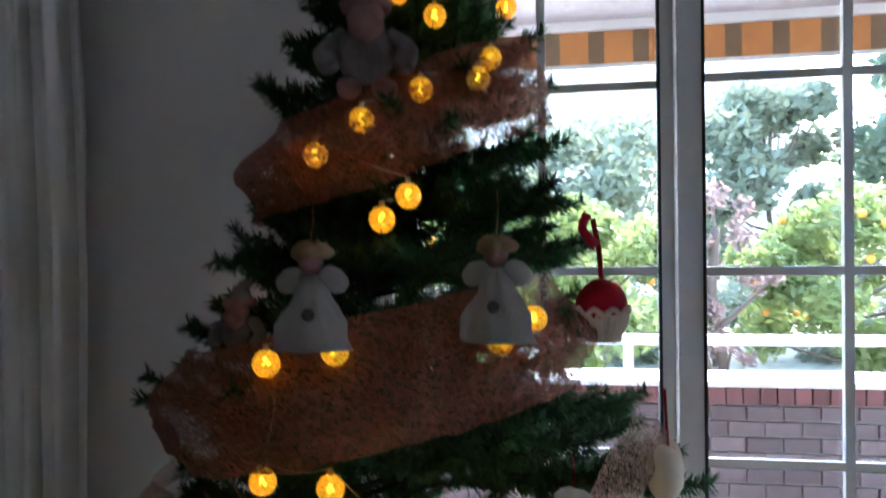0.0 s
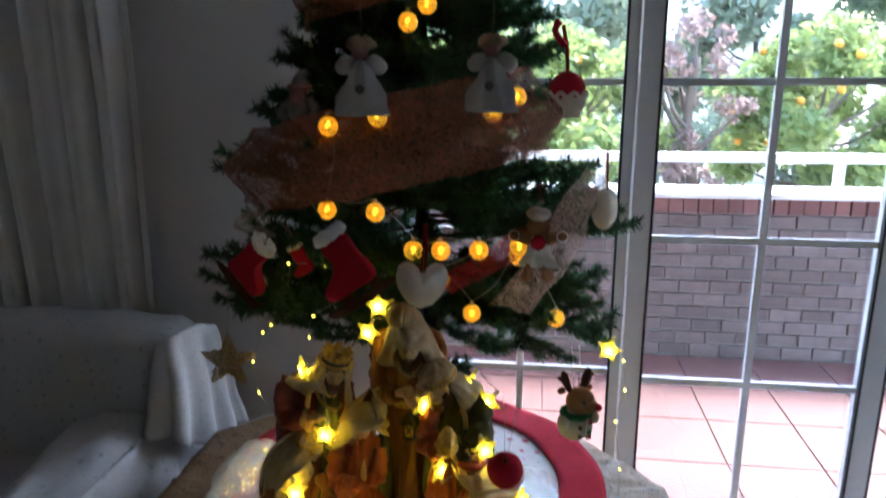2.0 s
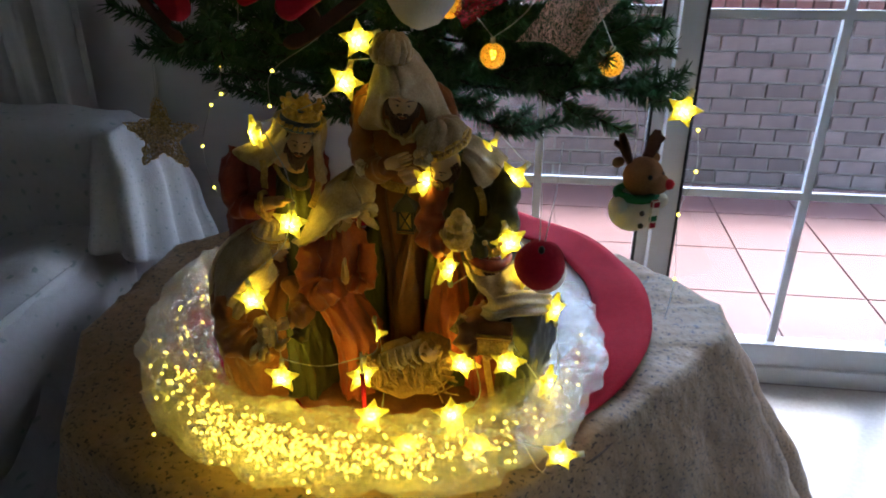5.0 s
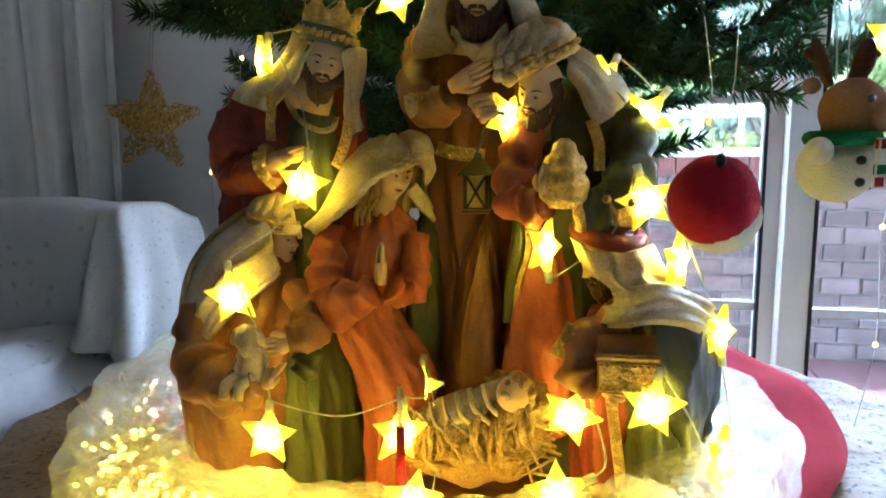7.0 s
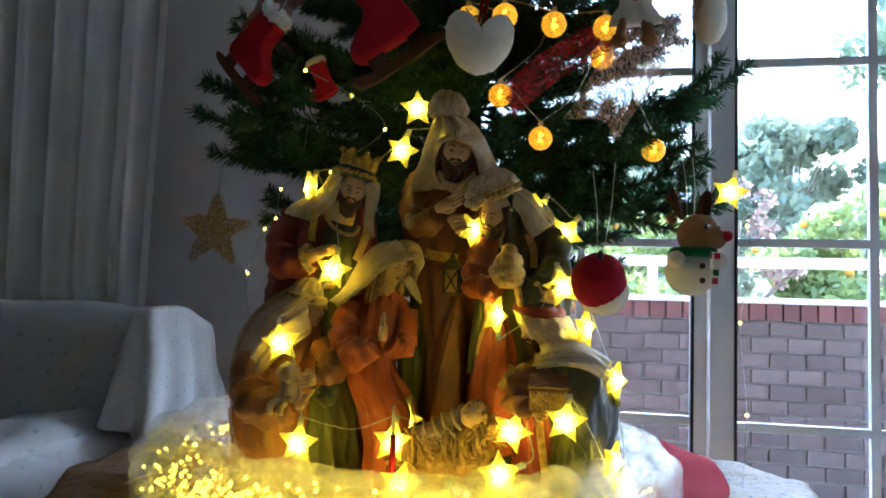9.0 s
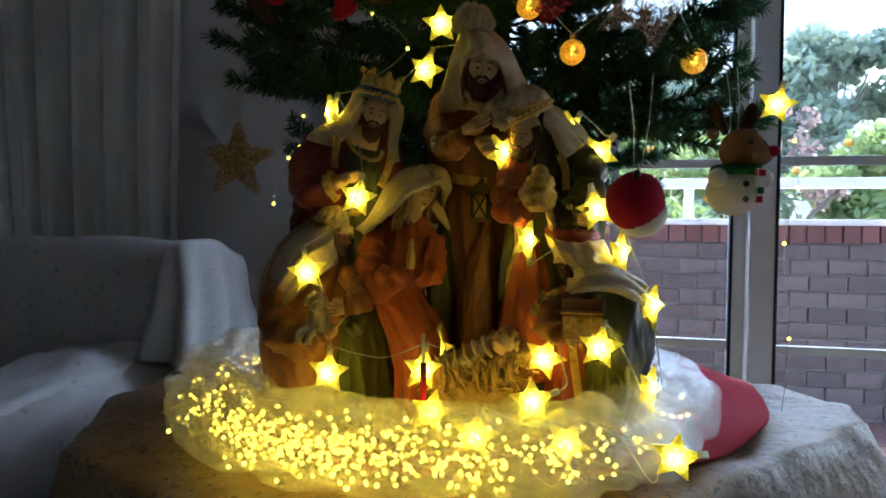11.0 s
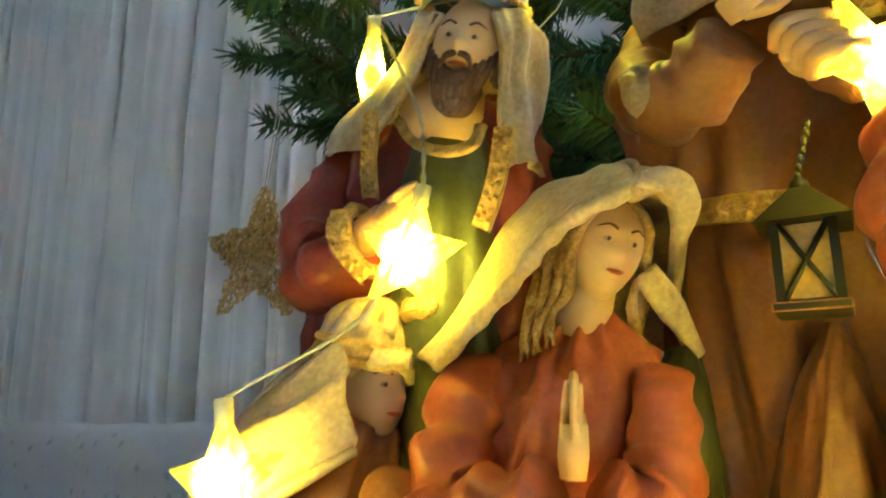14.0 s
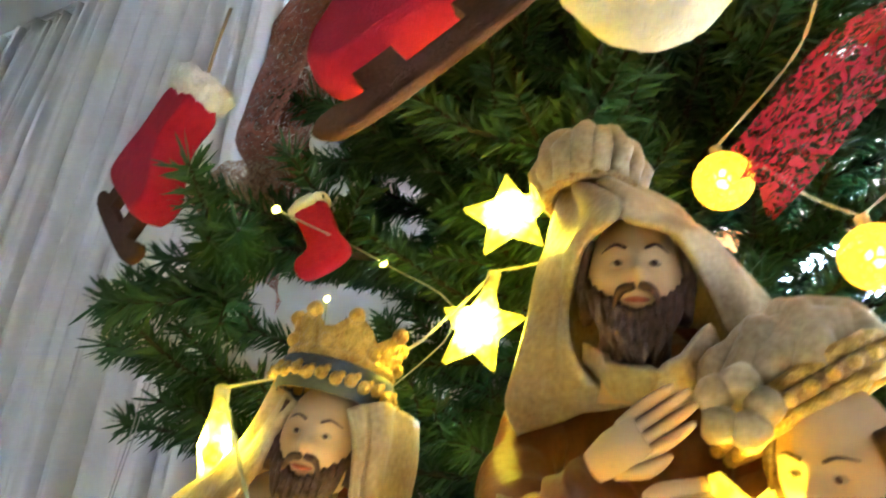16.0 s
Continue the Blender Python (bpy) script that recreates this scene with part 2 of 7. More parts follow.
M_TANFELT = mat("tan_felt", (0.38, 0.19, 0.09), 0.95, scale=60, amount=0.4, bump=0.4, bscale=800)
M_PINK = mat("pink_felt", (0.32, 0.17, 0.16), 0.95, scale=60, amount=0.4, bump=0.4, bscale=800)
M_GREENFELT = mat("green_felt", (0.02, 0.16, 0.06), 0.95, scale=60, amount=0.4, bump=0.4)
M_GREYFELT = mat("grey_felt", (0.22, 0.2, 0.2), 0.95, scale=60, amount=0.4, bump=0.6)
M_HAIR = mat("straw_hair", (0.3, 0.2, 0.11), 0.8, scale=90, amount=0.6, bump=0.8)
M_NEEDLE = leafy("tree_needles", (0.018, 0.055, 0.024), (0.05, 0.115, 0.05), (0.03, 0.1, 0.035))
M_STICK = mat("branch_wire", (0.03, 0.035, 0.02), 0.8, bump=0.2)
# white felt for the angels, the weaker light on them put into its colour
M_WOOL_DIM = mat("white_felt_dimmed", (0.5, 0.48, 0.46), 0.98, col2=(0.4, 0.38, 0.36), scale=60, amount=0.4, bump=0.7, bscale=700)
M_NET = netting("brown_netting", (0.3, 0.11, 0.07), 0.45, 240, (1, 1, 3.0))
M_NETCREAM = netting("cream_netting", (0.5, 0.34, 0.27), 0.49, 260, (2.5, 1, 1))
M_NETRED = netting("red_netting", (0.3, 0.02, 0.04), 0.46, 320)
M_STAR = glow("star_lamp_plastic", (1.0, 0.74, 0.016), (1.0, 0.88, 0.07), 0.05, 7.6, 0.0146)
M_BALL = lattice("ball_lamp_plastic", (0.95, 0.55, 0.02), 0.02)
M_BULB = mat("ball_lamp_bulb", (1.0, 0.8, 0.4), 0.4, bump=0, emit=(1.0, 0.72, 0.06), emit_strength=0.55)
M_LED = mat("warm_led", (1.0, 0.8, 0.4), 0.4, bump=0, emit=(1.0, 0.74, 0.05), emit_strength=0.5)
M_WIRE = clear("clear_cable", (0.8, 0.8, 0.76), 0.15, 0.6, 0.2)
M_FILM = clear("cellophane", (0.98, 0.97, 0.95), 0.28, 0.12, 0.05, 60)
M_GOLDWIRE = mat("gold_glitter", (0.85, 0.6, 0.26), 0.28, 0.75, col2=(0.28, 0.18, 0.06), scale=300, amount=0.8, bump=0.8, bscale=900)
M_SOFA = None

R_BROWN = mat("painted_brown", (0.27, 0.105, 0.03), 0.42, col2=(0.17, 0.06, 0.017), scale=45, amount=0.4, bump=0.12, bscale=260, crease=0.32)
R_RUST = mat("painted_rust", (0.43, 0.1, 0.024), 0.42, col2=(0.29, 0.06, 0.016), scale=45, amount=0.4, bump=0.12, bscale=260, crease=0.32)
R_WINE = mat("painted_wine", (0.27, 0.045, 0.028), 0.45, col2=(0.15, 0.022, 0.016), scale=45, amount=0.4, bump=0.12, bscale=260, crease=0.32)
R_GREEN = mat("painted_olive", (0.07, 0.068, 0.025), 0.45, col2=(0.035, 0.036, 0.014), scale=45, amount=0.4, bump=0.12, bscale=260, crease=0.32)
R_DARK = mat("painted_dark_grey", (0.045, 0.045, 0.05), 0.5, scale=45, amount=0.4, bump=0.12, bscale=260, crease=0.32)
R_CREAM = mat("painted_cream", (0.55, 0.42, 0.23), 0.4, col2=(0.3, 0.2, 0.09), scale=60, amount=0.5, bump=0.2, bscale=200, crease=0.12)
R_SKIN = mat("painted_flesh", (0.6, 0.38, 0.17), 0.42, col2=(0.58, 0.35, 0.15), scale=60, amount=0.3, bump=0.05)
R_BEARD = mat("painted_beard", (0.12, 0.06, 0.035), 0.6, col2=(0.07, 0.03, 0.02), scale=90, amount=0.6, bump=0.8, bscale=260)
R_GOLD = mat("painted_gold", (0.75, 0.5, 0.12), 0.33, 0.55, col2=(0.42, 0.24, 0.05), scale=180, amount=0.7, bump=0.9, bscale=420)
R_BLACK = mat("painted_black", (0.02, 0.018, 0.017), 0.5, bump=0.1)
R_STRAW = mat("painted_straw", (0.46, 0.29, 0.1), 0.6, col2=(0.26, 0.14, 0.04), scale=90, amount=0.7, bump=0.9, bscale=200)
R_AMBER = mat("painted_amber", (0.75, 0.45, 0.08), 0.35, scale=60, amount=0.4, bump=0.05)
R_SLATE = mat("painted_slate_blue", (0.1, 0.12, 0.14), 0.5, scale=60, amount=0.4, bump=0.15)


def paper_material():
    """Crumpled brown backdrop paper with black flecks."""
    m = mat("speckled_paper", (0.27, 0.17, 0.085), 0.5, col2=(0.17, 0.105, 0.05), scale=9, amount=0.4, bump=0.9, bscale=45)
    n, l = m.node_tree.nodes, m.node_tree.links
    b = n["Principled BSDF"]
    src = b.inputs["Base Color"].links[0].from_socket
    tc, mp, nz, mr = n.new("ShaderNodeTexCoord"), n.new("ShaderNodeMapping"), n.new("ShaderNodeTexNoise"), n.new("ShaderNodeMapRange")
    mp.inputs["Scale"].default_value = (1, 1, 2.2)
    nz.inputs["Scale"].default_value, nz.inputs["Detail"].default_value, nz.inputs["Roughness"].default_value = 150, 3, 0.6
    mr.inputs[1].default_value, mr.inputs[2].default_value = 0.57, 0.64
    l.new(tc.outputs["Object"], mp.inputs[0]); l.new(mp.outputs[0], nz.inputs["Vector"]); l.new(nz.outputs[0], mr.inputs[0])
    mx = n.new("ShaderNodeMix"); mx.data_type = "RGBA"
    mx.inputs[7].default_value = (0.03, 0.022, 0.018, 1)
    l.new(mr.outputs[0], mx.inputs[0]); l.new(src, mx.inputs[6]); l.new(mx.outputs[2], b.inputs["Base Color"])
    return m


def sprig_cloth(name, base, dot, scale, size):
    """Cotton with small printed motifs."""
    m = mat(name, base, 0.92, col2=tuple(c * 0.86 for c in base), scale=10, amount=0.3, bump=0.25, bscale=350, sheen=0.15)
    n, l = m.node_tree.nodes, m.node_tree.links
    b = n["Principled BSDF"]
    src = b.inputs["Base Color"].links[0].from_socket
    tc, vo, mr = n.new("ShaderNodeTexCoord"), n.new("ShaderNodeTexVoronoi"), n.new("ShaderNodeMapRange")
    vo.inputs["Scale"].default_value, vo.inputs["Randomness"].default_value = scale, 0.35
    nz, ad = n.new("ShaderNodeTexNoise"), n.new("ShaderNodeMath")
    nz.inputs["Scale"].default_value = scale * 6
    ad.operation = "MULTIPLY_ADD"; ad.inputs[1].default_value = 0.35
    l.new(tc.outputs["UV"], vo.inputs["Vector"]); l.new(tc.outputs["UV"], nz.inputs["Vector"])
    l.new(nz.outputs[0], ad.inputs[0]); l.new(vo.outputs["Distance"], ad.inputs[2])
    mr.inputs[1].default_value, mr.inputs[2].default_value = size + 0.2, size + 0.12
    l.new(ad.outputs[0], mr.inputs[0])
    mx = n.new("ShaderNodeMix"); mx.data_type = "RGBA"
    mx.inputs[7].default_value = (*dot, 1)
    l.new(mr.outputs[0], mx.inputs[0]); l.new(src, mx.inputs[6]); l.new(mx.outputs[2], b.inputs["Base Color"])
    return m


M_PAPER = paper_material()
M_SOFA = sprig_cloth("sprigged_cotton", (0.49, 0.49, 0.51), (0.3, 0.34, 0.35), 1.0, 0.17)
M_SKIRTPRINT = sprig_cloth("printed_cotton", (0.66, 0.62, 0.6), (0.45, 0.06, 0.1), 1.0, 0.24)


# ---- mesh helpers ----
def mesh_object(name, verts, faces, mats, idx=None, smooth=True, uvs=None):
    me = bpy.data.meshes.new(name)
    me.from_pydata([tuple(v) for v in verts], [], [tuple(f) for f in faces])
    for m in (mats if isinstance(mats, (list, tuple)) else [mats]):
        me.materials.append(m)
    if idx is not None:
        me.polygons.foreach_set("material_index", np.asarray(idx, dtype=np.int32))
    if smooth:
        me.polygons.foreach_set("use_smooth", np.ones(len(me.polygons), dtype=bool))
    if uvs is not None:
        layer = me.uv_layers.new(name="UVMap")
        vi = np.zeros(len(me.loops), dtype=np.int32)
        me.loops.foreach_get("vertex_index", vi)
        layer.data.foreach_set("uv", np.asarray(uvs, dtype=np.float32)[vi].ravel())
    me.update()
    return new(name, me)


def under(ob, parent, label=""):
    ob.parent = parent
    ob.matrix_parent_inverse = parent.matrix_basis.inverted()
    if label:
        ob["label"] = label
    return ob


def part(name, bm, material, parent, label="", smooth=False):
    me = bpy.data.meshes.new(name)
    bm.to_mesh(me)
    bm.free()
    for m in (material if isinstance(material, (list, tuple)) else [material]):
        me.materials.append(m)
    if smooth:
        me.polygons.foreach_set("use_smooth", np.ones(len(me.polygons), dtype=bool))
    ob = new(name, me)
    if parent is not None:
        under(ob, parent, label)
    return ob


def thing(name, loc, label, category, group="", kind=""):
    ob = new(name)
    ob.empty_display_size = 0.05
    ob.matrix_basis = Matrix.Translation(loc)
    return tagged(ob, label, category, group, kind)


def box(bm, x0, x1, y0, y1, z0, z1, bevel=0.0, mi=0):
    r = bmesh.ops.create_cube(bm, size=1, matrix=Matrix.LocRotScale(((x0 + x1) / 2, (y0 + y1) / 2, (z0 + z1) / 2), None, (x1 - x0, y1 - y0, z1 - z0)))
    vs = r["verts"]
    fs = {f for v in vs for f in v.link_faces}
    for f in fs:
        f.material_index = mi
    if bevel:
        es = list({e for v in vs for e in v.link_edges})
        bmesh.ops.bevel(bm, geom=es, offset=bevel, segments=2, affect="EDGES", profile=0.7)
    return bm


def boxbm(*a, **k):
    return box(bmesh.new(), *a, **k)


def ball(bm, c, r, mi=0, seg=20, rings=12, rot=(0, 0, 0), rough=0.0, freq=60.0):
    r = (r, r, r) if isinstance(r, (int, float)) else r
    m = Matrix.LocRotScale(c, Euler([radians(a) for a in rot]), r)
    c = Vector(c)

    def vert(x, y, z):
        p = m @ Vector((x, y, z))
        return bm.verts.new(p + (p - c).normalized() * rough * noise.noise(p * freq) if rough else p)
    top, bottom = vert(0, 0, 1), vert(0, 0, -1)
    rows = []
    for i in range(1, rings):
        a = math.pi * i / rings
        rows.append([vert(math.sin(a) * math.cos(2 * math.pi * k / seg), math.sin(a) * math.sin(2 * math.pi * k / seg), math.cos(a)) for k in range(seg)])
    made = []
    for k in range(seg):
        q = (k + 1) % seg
        made.append(bm.faces.new((top, rows[0][k], rows[0][q])))
        made.append(bm.faces.new((bottom, rows[-1][q], rows[-1][k])))
        for a, b in zip(rows, rows[1:]):
            made.append(bm.faces.new((a[k], b[k], b[q], a[q])))
    for f in made:
        f.material_index, f.smooth = mi, True


def tube(bm, pts, radii, mi=0, seg=10, flat=1.0, rough=0.0, closed=False, freq=50.0):
    """A tube along points with its own radius at each."""
    pts = [Vector(p) for p in pts]
    n = len(pts)
    radii = [radii] * n if isinstance(radii, (int, float)) else radii
    rings, up = [], Vector((0.13, 0.31, 0.94))
    for i, p in enumerate(pts):
        a, b = (pts[(i - 1) % n], pts[(i + 1) % n]) if closed else (pts[max(i - 1, 0)], pts[min(i + 1, n - 1)])
        t = (b - a).normalized()
        u = up - t * up.dot(t)
        u = u.normalized() if u.length > 1e-4 else t.orthogonal().normalized()
        w = t.cross(u)
        up = u
        ring = []
        for k in range(seg):
            an = 2 * math.pi * k / seg
            d = u * math.cos(an) + w * math.sin(an) * flat
            q = p + d * radii[i]
            if rough:
                q += d.normalized() * rough * noise.noise(q * freq)
            ring.append(bm.verts.new(q))
        rings.append(ring)
    for i in range(n if closed else n - 1):
        a, b = rings[i], rings[(i + 1) % n]
        for k in range(seg):
            f = bm.faces.new((a[k], a[(k + 1) % seg], b[(k + 1) % seg], b[k]))
            f.material_index, f.smooth = mi, True
    if not closed:
        for ring in (rings[0][::-1], rings[-1]):
            f = bm.faces.new(ring)
            f.material_index, f.smooth = mi, True
    return bm


def spline(points, steps=8):
    """Catmull-Rom through points."""
    p = [Vector(a) for a in points]
    p = [p[0] * 2 - p[1]] + p + [p[-1] * 2 - p[-2]]
    out = []
    for i in range(1, len(p) - 2):
        for k in range(steps):
            t = k / steps
            out.append(0.5 * (2 * p[i] + (p[i + 1] - p[i - 1]) * t + (2 * p[i - 1] - 5 * p[i] + 4 * p[i + 1] - p[i + 2]) * t * t
                              + (3 * p[i] - p[i - 1] - 3 * p[i + 1] + p[i + 2]) * t ** 3))
    out.append(p[-2])
    return out


def lerp_table(table, z):
    """Linear look-up in rows that rise in their first value."""
    if z <= table[0][0]:
        return table[0][1:]
    for a, b in zip(table, table[1:]):
        if z <= b[0]:
            t = (z - a[0]) / (b[0] - a[0])
            t = t * t * (3 - 2 * t)
            return [x + (y - x) * t for x, y in zip(a[1:], b[1:])]
    return table[-1][1:]


def robe(bm, table, mi=0, seg=56, steps=26, folds=9, depth=0.004, phase=0.0, twist=0.6, arc=None):
    """A draped body: rows of z, cx, cy, rx, ry upwards, with running folds that deepen towards the hem."""
    z0, z1 = table[0][0], table[-1][0]
    rings = []
    lo, hi = arc or (0, 360)
    full = arc is None
    for i in range(steps + 1):
        t = i / steps
        z = z0 + (z1 - z0) * t
        cx, cy, rx, ry = lerp_table(table, z)
        ring = []
        for k in range(seg if full else seg + 1):
            an = radians(lo + (hi - lo) * k / seg)
            w = 1 - 2 * abs(math.sin((folds * an + phase + twist * 3 * t) / 2)) ** 0.7 + 0.5 * math.sin(folds * 1.7 * an + 2 * phase - 2 * t) * (0 if full and folds * 1.7 % 1 else 1)
            d = depth * (1.5 - 0.8 * t) * (w + 0.8 * math.sin((folds + 4) * an - 2.3 * phase + 5 * t) * math.sin(4 * t + phase)) + 0.004 * min(1.0, rx / 0.04) * noise.noise(Vector((cx + rx * math.cos(an), cy + ry * math.sin(an), z)) * 40 + Vector((phase, 0, 0)))
            d += min(1.0, rx / 0.04) ** 2 * 0.007 * (0.25 - abs(noise.noise(Vector((an * rx * 55 + phase * 7, z * 17 + an, phase + 3 * t)))))
            ring.append(bm.verts.new((cx + (rx + d) * math.cos(an), cy + (ry + d) * math.sin(an), z)))
        rings.append(ring)
    for a, b in zip(rings, rings[1:]):
        for k in range(len(a) if full else len(a) - 1):
            f = bm.faces.new((a[k], a[(k + 1) % len(a)], b[(k + 1) % len(a)], b[k]))
            f.material_index, f.smooth = mi, True
    if full:
        for ring in (rings[0][::-1], rings[-1]):
            f = bm.faces.new(ring)
            f.material_index, f.smooth = mi, True
    return bm


# ---- the room ----
FLOOR, CEIL = 0.0, 2.58
X0, X1, Y0, YW = -2.9, 2.3, -2.8, 0.78
DOOR_L, DOOR_R, DOOR_T = -0.16, 1.95, 2.14

floor = tagged(part("floor", boxbm(X0, X1, Y0, YW + 0.1, -0.12, -0.012), M_MORTAR, None), "pale polished stone tile floor", "floor", kind="structure")
ceiling = tagged(part("ceiling", boxbm(X0, X1, Y0, YW + 0.2, CEIL, CEIL + 0.15), M_CEIL, None), "plain white painted ceiling", "ceiling", kind="structure")
bm = bmesh.new()
box(bm, X0, DOOR_L, YW - 0.02, YW + 0.2, -0.012, CEIL)
box(bm, DOOR_R, X1, YW - 0.02, YW + 0.2, -0.012, CEIL)
box(bm, DOOR_L, DOOR_R, YW - 0.02, YW + 0.2, DOOR_T, CEIL)
tagged(part("wall_north", bm, M_WALL, None), "grey-white painted wall with a wide glazed opening", "wall", kind="structure")
tagged(part("wall_west", boxbm(X0 - 0.15, X0, Y0, YW + 0.2, -0.012, CEIL), M_WALL, None), "plain pale painted wall", "wall", kind="structure")
tagged(part("wall_east", boxbm(X1, X1 + 0.15, Y0, YW + 0.2, -0.012, CEIL), M_WALL, None), "plain pale painted wall", "wall", kind="structure")
tagged(part("wall_south", boxbm(X0, X1, Y0 - 0.15, Y0, -0.012, CEIL), M_WALL, None), "plain pale painted wall", "wall", kind="structure")


def leaf_door(name, xa, xb, y, z0, z1, bars_x, bars_z, label):
    d = thing(name, ((xa + xb) / 2, y, z0), label, "sliding door", "sliding door leaves", "structure")
    w, t = 0.05, 0.02
    for a, b in ((xa, xa + w), (xb - w, xb)):
        part("stile", boxbm(a, b, y - t, y + t, z0, z1, bevel=0.004), M_ALU, d)
    part("bottom_rail", boxbm(xa + w, xb - w, y - t, y + t, z0, z0 + 0.06, bevel=0.004), M_ALU, d)
    part("top_rail", boxbm(xa + w, xb - w, y - t, y + t, z1 - 0.06, z1, bevel=0.004), M_ALU, d)
    for x in bars_x:
        part("glazing_bar", boxbm(x - 0.009, x + 0.009, y - 0.007, y + 0.007, z0 + 0.06, z1 - 0.06, bevel=0.002), M_ALU, d)
    for z in bars_z:
        part("glazing_bar", boxbm(xa + w, xb - w, y - 0.0055, y + 0.0055, z - 0.009, z + 0.009, bevel=0.002), M_ALU, d)
    pane = part("pane", boxbm(xa + w, xb - w, y + 0.0085, y + 0.0125, z0 + 0.06, z1 - 0.06), M_GLASS, d, "clear glass pane")
    pane.visible_shadow = False
    for x in (xa + w, xb - w):
        part("seal", boxbm(x - 0.003, x + 0.003, y - t - 0.002, y - 0.008, z0 + 0.06, z1 - 0.06), M_RUBBER, d)
    return d


BARS = (0.478, 0.854, 1.23, 1.608)
leaf_door("door_1", -0.12, 0.47, 0.822, 0.045, 2.09, (0.187,), BARS, "white aluminium sliding glass door leaf with glazing bars")
leaf_door("door_2", 0.447, 1.075, 0.78, 0.045, 2.09, (0.762,), BARS, "white aluminium sliding glass door leaf with glazing bars")
leaf_door("door_3", 1.05, 1.9, 0.822, 0.045, 2.09, (1.48,), BARS, "white aluminium sliding glass door leaf with glazing bars")
bm = bmesh.new()
box(bm, DOOR_L, DOOR_R, YW - 0.03, YW + 0.1, 0.0, 0.045, bevel=0.004)
box(bm, DOOR_L, DOOR_R, YW - 0.03, YW + 0.1, 2.09, DOOR_T, bevel=0.004)
box(bm, DOOR_L, DOOR_L + 0.04, YW - 0.03, YW + 0.1, 0.045, 2.09)
box(bm, DOOR_R - 0.04, DOOR_R, YW - 0.03, YW + 0.1, 0.045, 2.09)
tagged(part("door_frame", bm, M_ALU, None), "white aluminium frame of the sliding door", "door frame", kind="structure")


def pleats(name, x0, x1, y, z0, z1, pitch, depth, label):
    cols, rows = int((x1 - x0) / 0.006), 40
    v, f, uv = [], [], []
    for j in range(rows + 1):
        z = z0 + (z1 - z0) * j / rows
        for i in range(cols + 1):
            x = x0 + (x1 - x0) * i / cols
            ph = 2 * math.pi * x / pitch + 1.3 * noise.noise(Vector((x * 3, 0, z * 0.6))) * 2
            d = depth * (1.1 - 2.2 * abs(math.sin(ph / 2)) ** 0.7 + 0.35 * math.sin(2.3 * ph + 1)) * (0.8 + 0.5 * noise.noise(Vector((x * 5, 1.7, z * 0.7))))
            v.append((x + 0.02 * noise.noise(Vector((x * 4, 4, z * 1.2))), y + d + 0.03 * noise.noise(Vector((x * 2, 9, z * 0.8))), z))
    for j in range(rows):
        for i in range(cols):
            a = j * (cols + 1) + i
            f.append((a, a + 1, a + cols + 2, a + cols + 1))
    ob = mesh_object(name, v, f, M_CURTAIN)
    so = ob.modifiers.new("thickness", "SOLIDIFY")
    so.thickness = 0.002
    return tagged(ob, label, "curtain")


pleats("curtain", X0 + 0.02, -0.735, 0.655, 0.03, CEIL - 0.03, 0.085, 0.04, "long pleated off-white curtain hanging to the floor")
tagged(part("curtain_rail", boxbm(X0 + 0.02, -0.6, 0.63, 0.69, CEIL - 0.03, CEIL - 0.002, bevel=0.003), M_ALU, None), "slim white curtain rail on the ceiling", "curtain rail")

# ---- sofa ----
def soft_block(cx, cy, cz, sx, sy, sz, r, wob, seed, cut=22):
    """A padded block with rounded edges and wrinkles, with cloth coordinates in metres."""
    v, f, uv = [], [], []
    h = Vector((sx / 2, sy / 2, sz / 2))
    for ax in range(3):
        for sg in (-1, 1):
            u, w = (ax + 1) % 3, (ax + 2) % 3
            base = len(v)
            for i in range(cut + 1):
                for j in range(cut + 1):
                    p = Vector((0, 0, 0))
                    p[ax] = sg * h[ax]
                    p[u] = (2 * i / cut - 1) * h[u]
                    p[w] = (2 * j / cut - 1) * h[w]
                    inner = Vector([max(-h[k] + r, min(h[k] - r, p[k])) for k in range(3)])
                    d = p - inner
                    q = inner + d.normalized() * r if d.length > 1e-6 else p
                    q = q + Vector((cx, cy, cz))
                    nrm = d.normalized() if d.length > 1e-6 else Vector((0, 0, 0))
                    q += nrm * wob * (noise.noise(q * 7 + Vector((seed, 0, 0))) + 0.5 * noise.noise(q * Vector((16, 16, 7)).length * 0.7))
                    v.append(q)
                    a, b = (q.x, q.z) if ax == 1 else ((q.y, q.z) if ax == 0 else (q.x, q.y))
                    uv.append((a * 32, b * 32))
            for i in range(cut):
                for j in range(cut):
                    a = base + i * (cut + 1) + j
                    q = (a, a + 1, a + cut + 2, a + cut + 1)
                    f.append(q[::-1] if sg > 0 else q)
    return v, f, uv


def padded(name, parent, *a):
    v, f, uv = soft_block(*a)
    ob = mesh_object(name, v, f, M_SOFA, uvs=uv)
    bm = bmesh.new()
    bm.from_mesh(ob.data)
    bmesh.ops.remove_doubles(bm, verts=bm.verts, dist=0.0004)
    bmesh.ops.recalc_face_normals(bm, faces=bm.faces)
    bm.to_mesh(ob.data)
    bm.free()
    return under(ob, parent)


